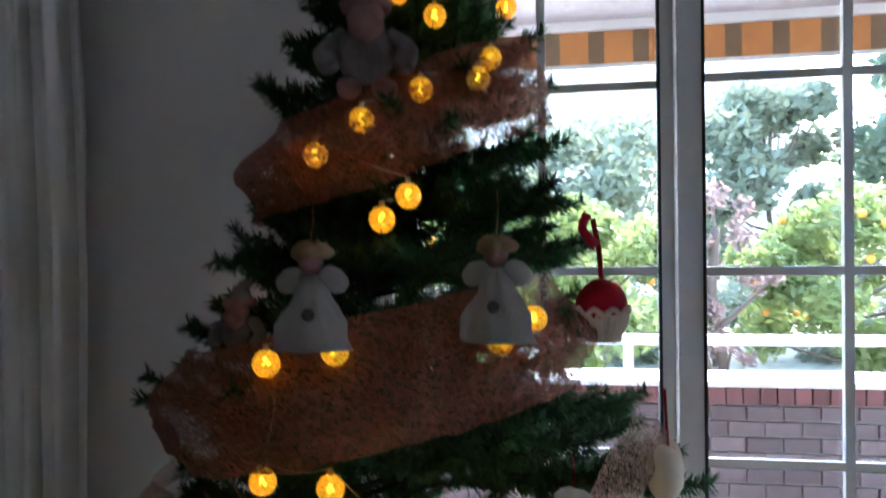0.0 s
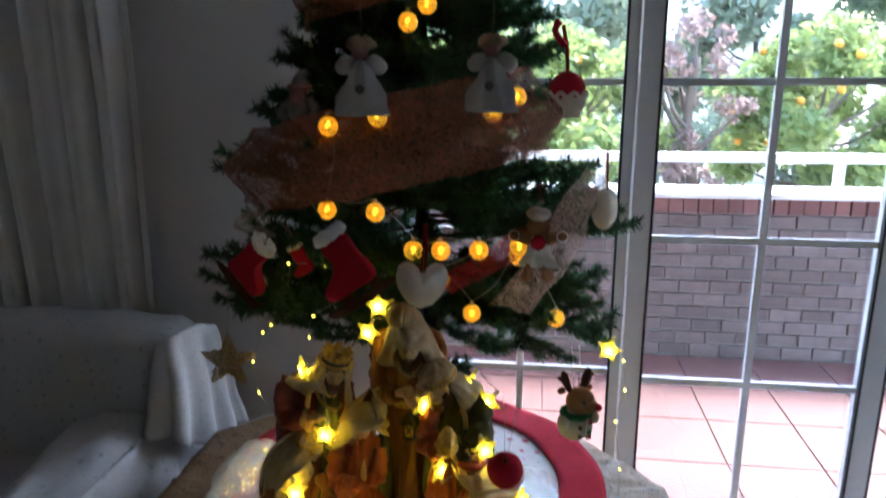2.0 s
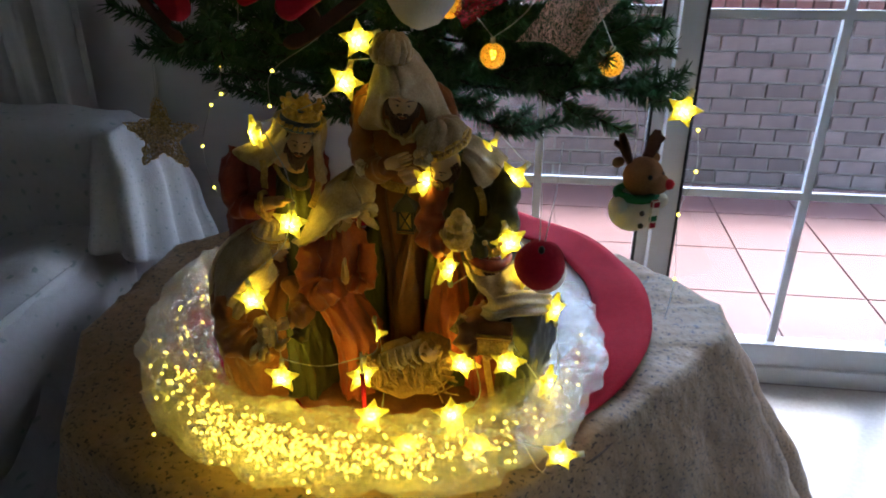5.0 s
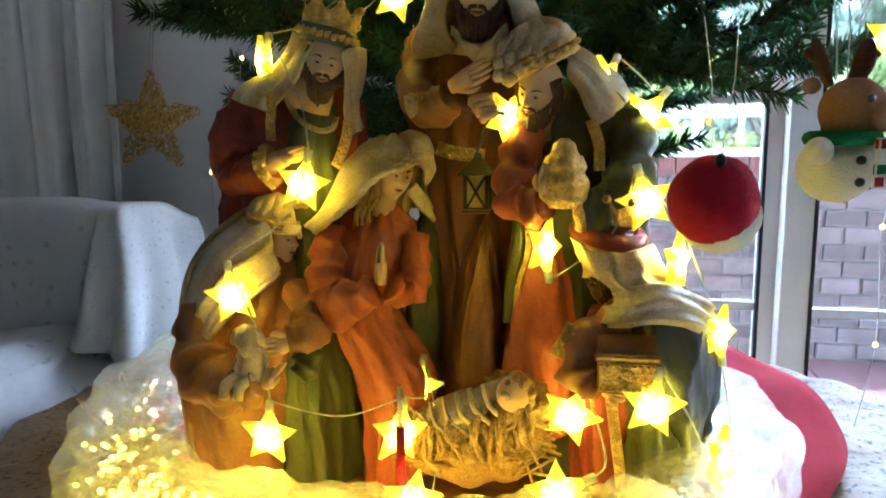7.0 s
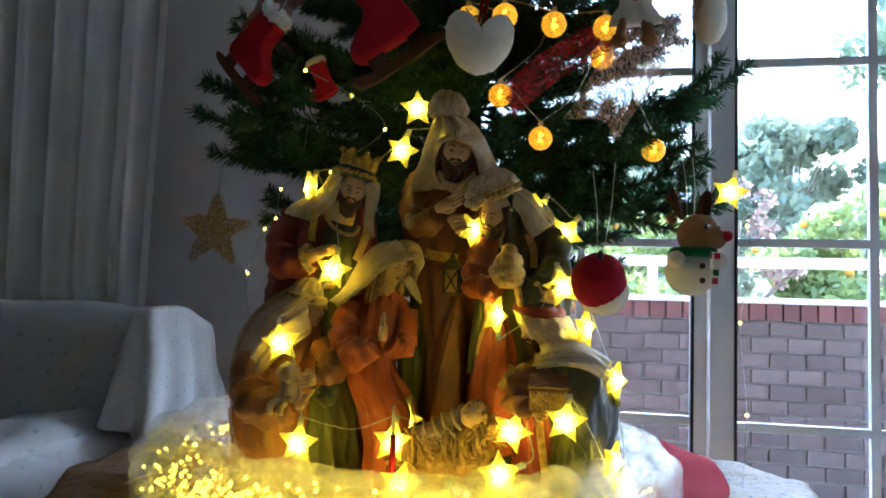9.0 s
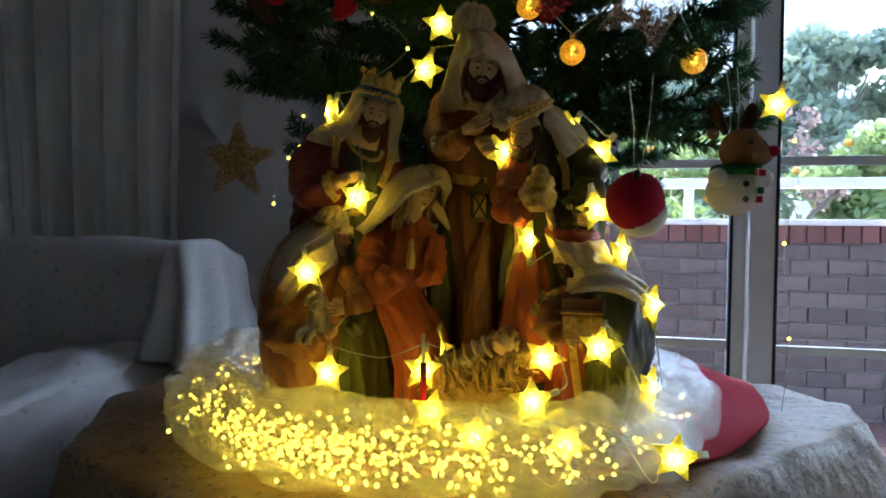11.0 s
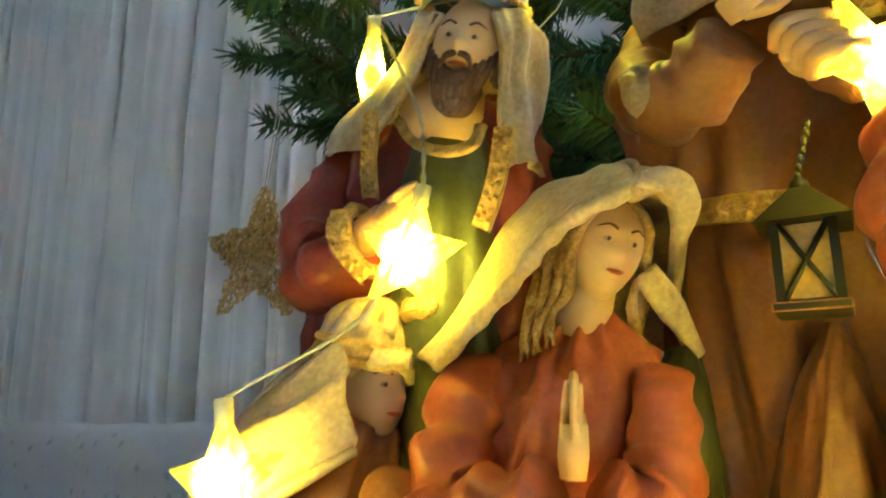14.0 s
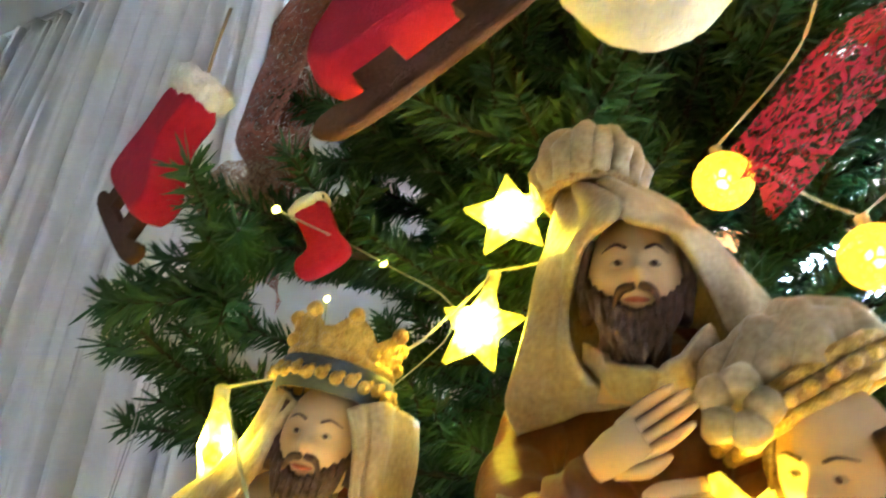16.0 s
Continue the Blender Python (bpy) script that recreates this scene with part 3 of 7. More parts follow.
def drape(name, parent, rows_pts, folds, depth, label=""):
    """A hanging cloth between two edges (top and bottom polylines)."""
    top, bot = [spline(p, 12) for p in rows_pts]
    n, rows = min(len(top), len(bot)), 24
    v, f, uv = [], [], []
    for j in range(rows + 1):
        t = j / rows
        for i in range(n):
            p = top[i].lerp(bot[i], t)
            k = i / (n - 1)
            out = (bot[min(i + 1, n - 1)] - bot[max(i - 1, 0)]).cross(Vector((0, 0, 1))).normalized()
            p = p + out * depth * t * math.sin(k * folds * 2 * math.pi + 1.5 * noise.noise(p * 4)) + Vector((0, 0, -0.02 * math.sin(math.pi * t) * 0))
            p = p + Vector((1, 1, 1)) * 0.006 * noise.noise(p * 14)
            v.append(p)
            uv.append((k * 0.9 * 32, t * 0.6 * 32))
    for j in range(rows):
        for i in range(n - 1):
            a = j * n + i
            f.append((a, a + 1, a + n + 1, a + n))
    ob = mesh_object(name, v, f, M_SOFA, uvs=uv)
    so = ob.modifiers.new("thickness", "SOLIDIFY")
    so.thickness = 0.003
    return under(ob, parent, label)


sofa = thing("sofa", (-1.3, 0.2, 0), "sofa under a loose white cotton cover with small sprigs", "sofa")
padded("backrest", sofa, -1.42, 0.50, 0.36, 1.66, 0.2, 0.66, 0.05, 0.012, 1.0, 40)
padded("seat", sofa, -1.45, 0.0, 0.2, 1.35, 0.85, 0.36, 0.06, 0.015, 2.0, 26)
padded("armrest", sofa, -0.70, 0.0, 0.255, 0.26, 0.9, 0.5, 0.1, 0.022, 3.0, 40)
drape("cover_fold", sofa, ([(-0.605, 0.395, 0.685), (-0.575, 0.415, 0.695), (-0.56, 0.5, 0.69), (-0.555, 0.58, 0.66)],
                           [(-0.61, 0.32, 0.5), (-0.53, 0.33, 0.47), (-0.50, 0.44, 0.42), (-0.50, 0.58, 0.4)]), 4, 0.016, "loose hanging corner of the cover")
drape("cover_front", sofa, ([(-0.80, -0.37, 0.49), (-0.70, -0.38, 0.495), (-0.635, -0.37, 0.485), (-0.615, -0.1, 0.488), (-0.615, 0.32, 0.49)],
                            [(-0.86, -0.54, 0.02), (-0.66, -0.57, 0.02), (-0.51, -0.48, 0.02), (-0.495, -0.1, 0.02), (-0.51, 0.3, 0.02)]), 5, 0.022, "cover hanging in folds over the arm")

# ---- table with paper, tree skirt ----
TOP = 0.5
EDGE = [(0.472, 0.25), (0.466, 0.17), (0.31, -0.03), (0.12, -0.235), (-0.16, -0.25), (-0.36, -0.14), (-0.46, 0.06), (-0.46, 0.35), (-0.27, 0.53), (0.06, 0.56), (0.34, 0.41)]


def edge_point(s):
    n = len(EDGE)
    i = int(s * n) % n
    t = s * n - int(s * n)
    a, b = EDGE[i], EDGE[(i + 1) % n]
    return a[0] + (b[0] - a[0]) * t, a[1] + (b[1] - a[1]) * t


def table_paper():
    cx, cy, n = 0.0, 0.17, 220
    v, f = [], []
    inner = [0.0, 0.2, 0.4, 0.55, 0.66, 0.74, 0.8, 0.86, 0.91, 0.95, 0.98, 1.0]
    for r in inner:
        for k in range(n):
            x, y = edge_point(k / n)
            px, py = cx + (x - cx) * r, cy + (y - cy) * r
            cr = 0.006 * noise.noise(Vector((px * 14, py * 14, 0))) + 0.009 * (0.4 - abs(noise.noise(Vector((px * 30, py * 30, 3)))))
            v.append((px, py, TOP + (cr * min(1, max(0, (r - 0.68) / 0.1))) - (0.004 if r == 1.0 else 0)))
    down = 26
    for j in range(1, down + 1):
        t = j / down
        z = TOP - 0.006 - (TOP - 0.03) * t
        for k in range(n):
            s = k / n
            x, y = edge_point(s)
            d = Vector((x - cx, y - cy, 0)).normalized()
            corner = 1 - abs(2 * (s * len(EDGE) - math.floor(s * len(EDGE))) - 1)
            flare = 0.04 + 0.17 * max(0.0, d.x) + 0.05 * (1 - corner)
            fold = 0.03 * math.sin(2 * math.pi * s * 9 + 0.8) * t
            crease = 0.012 * noise.noise(Vector((x * 9, y * 9, z * 9))) + 0.016 * abs(noise.noise(Vector((x * 20, y * 20, z * 14))))
            o = flare * t + fold + crease * min(1, 4 * t)
            v.append((x + d.x * o, y + d.y * o, z))
    rows = len(inner) + down
    for j in range(rows - 1):
        for k in range(n):
            a, b = j * n + k, j * n + (k + 1) % n
            f.append((a, b, b + n, a + n))
    ob = mesh_object("table_paper", v, f, M_PAPER)
    so = ob.modifiers.new("thickness", "SOLIDIFY")
    so.thickness = 0.0015
    return tagged(ob, "crumpled brown paper with black flecks draped over the table", "table cover")


table_paper()
table = thing("low_table", (0, 0.17, 0), "low table hidden under the brown paper", "table")
bm = bmesh.new()
bmesh.ops.create_cone(bm, cap_ends=True, segments=40, radius1=0.37, radius2=0.37, depth=0.03, matrix=pose(0, 0.17, TOP - 0.03))
part("tabletop", bm, M_BARK, table)
for a in range(4):
    bm = bmesh.new()
    tube(bm, [(0.27 * math.cos(a * 1.571 + 0.78), 0.17 + 0.27 * math.sin(a * 1.571 + 0.78), z) for z in (0.0, TOP - 0.045)], [0.018, 0.024])
    part("leg", bm, M_BARK, table)


def ring_sheet(cx, cy, r0, r1, z, amp, seg=120, rows=6, freq=9):
    v, f, uv = [], [], []
    for j in range(rows + 1):
        r = r0 + (r1 - r0) * j / rows
        for k in range(seg):
            a = 2 * math.pi * k / seg
            x, y = cx + r * math.cos(a), cy + r * math.sin(a)
            v.append((x, y, z + amp * (0.6 + noise.noise(Vector((x * freq, y * freq, 2)))) + 0.5 * amp * math.sin(11 * a) * (r / r1)))
            uv.append((x * 30, y * 30))
    for j in range(rows):
        for k in range(seg):
            a, b = j * seg + k, j * seg + (k + 1) % seg
            f.append((a, b, b + seg, a + seg))
    return v, f, uv


skirt = thing("tree_skirt", (0, 0.21, TOP), "round tree skirt of printed cotton with a wide red border", "tree skirt")
v, f, uv = ring_sheet(0.0, 0.21, 0.03, 0.278, TOP + 0.007, 0.003)
under(mesh_object("centre_panel", v, f, M_SKIRTPRINT, uvs=uv), skirt, "white cotton printed with red flowers")
v, f, uv = ring_sheet(0.0, 0.21, 0.274, 0.36, TOP + 0.0095, 0.004)
o = under(mesh_object("border", v, f, M_RED), skirt, "plain red felt border")
o.modifiers.new("thickness", "SOLIDIFY").thickness = 0.003


# ---- nativity group: one painted resin piece ----
STATUE_MATS = [R_BROWN, R_RUST, R_WINE, R_GREEN, R_DARK, R_CREAM, R_SKIN, R_BEARD, R_GOLD, R_BLACK, R_STRAW, R_SLATE, R_AMBER]
BROWN, RUST, WINE, GREEN, DARK, CREAM, SKIN, BEARD, GOLD, BLACK, STRAW, SLATE, AMBER = range(13)


def head_of(bm, c, r, turn=0, nod=0, beard=False, hair=None, roll=0):
    """A carved head: brow, nose, cheeks, lips and chin, with a beard of locks where there is one."""
    m = pose(*c, nod, roll, turn)
    at = lambda x, y, z: m @ Vector((x * r, y * r, z * r))
    bump = lambda u, v, s: math.exp(-(u / s) ** 2 - (v / s) ** 2)
    seg, rows, rings = 44, 34, []
    for i in range(1, rows):
        th = math.pi * i / rows
        ring = []
        for k in range(seg):
            an = 2 * math.pi * k / seg - math.pi / 2
            x, y, z = math.sin(th) * math.cos(an), math.sin(th) * math.sin(an), math.cos(th)
            f = max(0, -y)
            px = x * 0.8 * (1 - 0.28 * max(0, -z) ** 1.5)
            py = y * 0.92 + 0.1 * max(0, -z) * (1 if y > 0 else 0)
            pz = z * 1.2
            ridge = max(0, min(1, (0.3 - pz) / 0.42)) * (1 if pz > -0.16 else math.exp(-((pz + 0.16) / 0.07) ** 2))
            d = 0.34 * ridge * math.exp(-(px / (0.085 + 0.06 * ridge)) ** 2)
            d -= 0.13 * (bump(px - 0.28, (pz - 0.12) * 1.3, 0.17) + bump(px + 0.28, (pz - 0.12) * 1.3, 0.17))
            d += 0.06 * (bump(px - 0.29, (pz - 0.11) * 1.4, 0.09) + bump(px + 0.29, (pz - 0.11) * 1.4, 0.09))
            d += 0.05 * (bump(px - 0.28, (pz - 0.32) * 2, 0.24) + bump(px + 0.28, (pz - 0.32) * 2, 0.24))
            d += 0.05 * (bump(px - 0.38, pz + 0.2, 0.24) + bump(px + 0.38, pz + 0.2, 0.24))
            d += 0.07 * math.exp(-(px / 0.19) ** 2) * (math.exp(-((pz + 0.42) / 0.05) ** 2) + 1.2 * math.exp(-((pz + 0.55) / 0.055) ** 2))
            d += 0.14 * bump(px, pz + 0.9, 0.25) - 0.05 * bump(px, (pz + 0.7) * 1.5, 0.18)
            ring.append(bm.verts.new(at(px, py - d * min(1, f * 2), pz)))
        rings.append(ring)
    for p, q in zip(rings, rings[1:]):
        for k in range(seg):
            f = bm.faces.new((p[k], p[(k + 1) % seg], q[(k + 1) % seg], q[k]))
            f.material_index, f.smooth = SKIN, True
    for ring in (rings[0], rings[-1][::-1]):
        f = bm.faces.new(ring)
        f.material_index, f.smooth = SKIN, True
    tube(bm, [at(0, 0.05, -0.6), at(0, 0.2, -1.9)], [r * 0.5, r * 0.62], SKIN, 18)
    for s in (-1, 1):
        ball(bm, at(s * 0.29, -0.83, 0.115), (r * 0.1, r * 0.05, r * 0.055), CREAM, 10, 8, (nod, roll, turn + s * 14))
        ball(bm, at(s * 0.28, -0.865, 0.115), (r * 0.05, r * 0.035, r * 0.05), BEARD, 8, 6, (nod, roll, turn))
        tube(bm, spline([at(s * 0.14, -0.9, 0.34), at(s * 0.32, -0.87, 0.41), at(s * 0.52, -0.7, 0.33)], 3), [r * 0.028, r * 0.03, r * 0.03, r * 0.026, r * 0.022, r * 0.016, r * 0.01], BEARD, 6)
    tube(bm, spline([at(-0.19, -0.84, -0.475), at(0, -0.955, -0.5), at(0.19, -0.84, -0.475)], 4), [r * k for k in (0.02, 0.04, 0.05, 0.055, 0.055, 0.055, 0.05, 0.04, 0.02)], RUST, 7, 0.7)
    if beard:
        ball(bm, at(0, -0.34, -0.95), (r * 0.56, r * 0.46, r * 0.6), BEARD, 24, 16, (nod - 8, roll, turn), r * 0.1, 150)
        for k in range(15):
            x = (k - 7) / 7
            top = -0.66 + 0.62 * abs(x) ** 1.7
            tube(bm, spline([at(x * 0.73, -(0.86 - 0.5 * x * x), top), at(x * 0.62 + 0.06 * math.sin(k * 2.1), -(0.92 - 0.4 * x * x), top - 0.46), at(x * 0.4 + 0.1 * math.sin(k * 1.3), -(0.84 - 0.25 * x * x), -(1.62 - 0.4 * abs(x)))], 6), [r * 0.1] * 8 + [r * (0.095 - 0.016 * q) for q in range(5)], BEARD, 7, rough=r * 0.03, freq=220)
        for s in (-1, 1):
            tube(bm, spline([at(s * 0.03, -1.0, -0.3), at(s * 0.24, -0.93, -0.36), at(s * 0.36, -0.82, -0.62)], 5), [r * k for k in (0.06, 0.07, 0.075, 0.075, 0.07, 0.07, 0.06, 0.055, 0.05, 0.045, 0.04)], BEARD, 8, rough=r * 0.02, freq=220)
            for q in range(3):
                tube(bm, spline([at(s * (0.72 + 0.04 * q), -(0.44 - 0.2 * q), 0.66), at(s * (0.82 + 0.04 * q), -(0.36 - 0.2 * q), 0.05), at(s * 0.76, -(0.38 - 0.2 * q), -0.66)], 5), r * 0.1, BEARD, 7, rough=r * 0.04, freq=220)
    if hair is not None:
        for s in (-1, 1):
            for q in range(6):
                w = 0.68 + 0.08 * q
                tube(bm, spline([at(s * 0.1, -(0.64 - 0.1 * q), 1.0 + 0.03 * q), at(s * w, -(0.56 - 0.16 * q), 0.5), at(s * (w + 0.14), -(0.4 - 0.14 * q), -0.35), at(s * (w + 0.02 + 0.14 * (q % 2)), -(0.48 - 0.1 * q), -1.0), at(s * (w + 0.24 - 0.1 * (q % 2)), -(0.4 - 0.1 * q), -1.6 - 0.2 * (q % 3)), at(s * (w + 0.1), -(0.5 - 0.1 * q), -2.2 - 0.1 * q)], 5), [r * 0.12] * 20 + [r * (0.11 - 0.014 * j) for j in range(6)], hair, 8, rough=r * 0.04, freq=240)


def cloth(bm, grid, mi, folds=0.0, depth=0.0, phase=0.0, thick=0.0022, steps=7):
    """A modelled cloth through a net of points, with soft folds, a thickness and a rounded hem."""
    rows = [spline(r, steps) for r in grid]
    cols = list(zip(*rows))
    net = [spline(list(c), steps) for c in cols]
    nu, nv = len(net), len(net[0])
    pos = [[p.copy() for p in c] for c in net]
    front, back = [], []
    for i in range(nu):
        fr, bk = [], []
        for j in range(nv):
            du = pos[min(i + 1, nu - 1)][j] - pos[max(i - 1, 0)][j]
            dv = pos[i][min(j + 1, nv - 1)] - pos[i][max(j - 1, 0)]
            n = dv.cross(du)
            n = n.normalized() if n.length > 1e-12 else Vector((0, -1, 0))
            u, v = i / (nu - 1), j / (nv - 1)
            a, b = u, v
            ph = 2 * math.pi * folds * (a + 0.09 * noise.noise(Vector((a * 3, b * 2.2, phase)))) + phase + 1.2 * b
            w = (1 - 2 * abs(math.sin(ph / 2)) ** 0.8) * (0.55 + 0.6 * noise.noise(Vector((a * 4, b * 1.5, phase + 5)))) + 0.5 * noise.noise(Vector((a * 6, b * 3, phase + 9)))
            q = pos[i][j] + n * depth * w
            fr.append(bm.verts.new(q + n * thick / 2))
            bk.append(bm.verts.new(q - n * thick / 2))
        front.append(fr)
        back.append(bk)

    def face(*vs):
        f = bm.faces.new(vs)
        f.material_index, f.smooth = mi, True
    for i in range(nu - 1):
        for j in range(nv - 1):
            face(front[i][j], front[i][j + 1], front[i + 1][j + 1], front[i + 1][j])
            face(back[i][j], back[i + 1][j], back[i + 1][j + 1], back[i][j + 1])
    for i in range(nu - 1):
        for j in (0, nv - 1):
            face(front[i][j], front[i + 1][j], back[i + 1][j], back[i][j])
    for j in range(nv - 1):
        for i in (0, nu - 1):
            face(front[i][j], front[i][j + 1], back[i][j + 1], back[i][j])


def body(bm, rows, mi, folds=9, depth=0.004, phase=0.0, seg=96, steps=11):
    """A robed body: rows of the left side, the right side and the half depth, from the top down, with folds that wander and deepen."""
    cl = spline([r[0] for r in rows], steps)
    cr = spline([r[1] for r in rows], steps)
    dp = spline([(r[2], 0, 0) for r in rows], steps)
    n, rings = len(cl), []
    for i in range(n):
        t = i / (n - 1)
        c, u, ry = (cl[i] + cr[i]) / 2, (cr[i] - cl[i]) / 2, max(0.002, dp[i].x)
        size = min(1.0, u.length / 0.03)
        ring = []
        for k in range(seg):
            an = 2 * math.pi * k / seg
            e = Vector((math.cos(an), math.sin(an), 0))
            ph = folds * (an + 0.5 * noise.noise(e * 1.3 + Vector((phase, 0, t * 2.2)))) + phase + 1.1 * t
            crease = 0.9 - 2.4 * abs(math.sin(ph / 2)) ** 0.6
            d = 1.2 * depth * size * (0.4 + 0.7 * t) * crease * (0.75 + 1.1 * noise.noise(e * 1.6 + Vector((phase + 3, 1, t * 1.7))))
            d += depth * size * (0.3 - 1.2 * abs(noise.noise(e * 2.4 + Vector((0, phase, t * 6)))) - 0.6 * abs(noise.noise(e * 5 + Vector((4, phase, t * 11)))))
            p = c + u * math.cos(an) + Vector((0, ry, 0)) * math.sin(an)
            ring.append(bm.verts.new(p + (u.normalized() * math.cos(an) + Vector((0, 1, 0)) * math.sin(an)) * d))
        rings.append(ring)
    for a, b in zip(rings, rings[1:]):
        for k in range(seg):
            f = bm.faces.new((a[k], b[k], b[(k + 1) % seg], a[(k + 1) % seg]))
            f.material_index, f.smooth = mi, True
    for ring in (rings[0], rings[-1][::-1]):
        f = bm.faces.new(ring)
        f.material_index, f.smooth = mi, True


def sleeve(bm, pts, radii, mi, folds=5, depth=0.0025, phase=0.0):
    """A sleeve with cross folds at the bend."""
    line = spline(pts, 9)
    rad = [v.x for v in spline([(r, 0, 0) for r in radii], 9)]
    n = len(line)
    rad = [r + 1.5 * depth * (0.4 - abs(math.sin(folds * math.pi * i / n + phase + 0.9 * noise.noise(line[i] * 60)))) * math.sin(math.pi * (0.1 + 0.8 * i / n)) for i, r in enumerate(rad)]
    tube(bm, line, rad, mi, 30, 1.0, depth * 1.6, freq=75)


def braid(bm, pts, width, facing=(0, -1, 0.1), mi=None, studs=True):
    """A flat gold braid with a raised pattern."""
    mi = GOLD if mi is None else mi
    line = spline(pts, 8)
    nrm = Vector(facing).normalized()
    rows = []
    for i, p in enumerate(line):
        t = (line[min(i + 1, len(line) - 1)] - line[max(i - 1, 0)]).normalized()
        s = t.cross(nrm).normalized() * width / 2
        rows.append([bm.verts.new(q) for q in (p - s + nrm * -0.0016, p - s + nrm * 0.0008, p + s + nrm * 0.0008, p + s + nrm * -0.0016)])
    for a, b in zip(rows, rows[1:]):
        for k in range(3):
            f = bm.faces.new((a[k], a[k + 1], b[k + 1], b[k]))
            f.material_index = mi
    if studs:
        total = sum((b - a).length for a, b in zip(line, line[1:]))
        count = max(2, int(total / (width * 0.55)))
        for k in range(count):
            i = min(len(line) - 2, int((k + 0.5) / count * (len(line) - 1)))
            t = (line[i + 1] - line[i]).normalized()
            s = t.cross(nrm).normalized()
            p = line[i] + nrm * 0.001
            for o in (-0.3, 0.3):
                ball(bm, p + s * o * width, width * 0.17, mi, 7, 5)
            ball(bm, p + t * width * 0.2, width * 0.13, mi, 6, 4)


def hood(bm, rows, mi=None, folds=5, depth=0.002, phase=0.0, back=0.03, thick=0.0024):
    """A head cloth: rows downwards of its left front edge, left side, right side and right front edge; it closes behind the head."""
    grid = []
    for el, sl, sr, er in rows:
        el, sl, sr, er = [Vector(p) for p in (el, sl, sr, er)]
        grid.append([el, (el + sl) / 2 + Vector((0, -0.003, 0)), sl, sl.lerp(sr, 0.2) + Vector((0, back, 0)), sl.lerp(sr, 0.8) + Vector((0, back, 0)), sr, (er + sr) / 2 + Vector((0, -0.003, 0)), er])
    cloth(bm, grid, CREAM if mi is None else mi, folds, depth, phase, thick, 7)


def hand_of(bm, wrist, tip, r, mi=SKIN, side=None, bend=0.0):
    """A hand with four fingers and a thumb."""
    wrist, tip = Vector(wrist), Vector(tip)
    d = tip - wrist
    side = Vector(side).normalized() if side else d.cross(Vector((0, 1, 0.2))).normalized()
    nrm = side.cross(d).normalized()
    tube(bm, [wrist, wrist + d * 0.22, wrist + d * 0.5], [r * 0.62, r * 0.85, r * 0.8], mi, 14, 0.75)
    for k in range(4):
        o = side * (k - 1.5) * r * 0.42
        L = 1.0 - 0.06 * abs(k - 1.6) ** 1.5
        tube(bm, spline([wrist + d * 0.35 + o * 0.9, wrist + d * 0.68 * L + o * 1.1, wrist + d * L + o * 1.08 + nrm * bend * r], 4), [r * 0.25] * 3 + [r * 0.24, r * 0.23, r * 0.22, r * 0.2, r * 0.17, r * 0.1], mi, 8)
    tube(bm, spline([wrist + d * 0.15 - side * r * 0.55, wrist + d * 0.38 - side * r * 1.05, wrist + d * 0.6 - side * r * 1.1], 4), [r * 0.28] * 5 + [r * 0.25, r * 0.22, r * 0.18, r * 0.1], mi, 8)


def circle(c, r, n, tilt=0.0, nod=0.0, squash=1.0):
    m = pose(*c, nod, tilt, 0)
    return [m @ Vector((r * math.cos(2 * math.pi * k / n), r * squash * math.sin(2 * math.pi * k / n), 0)) for k in range(n)]


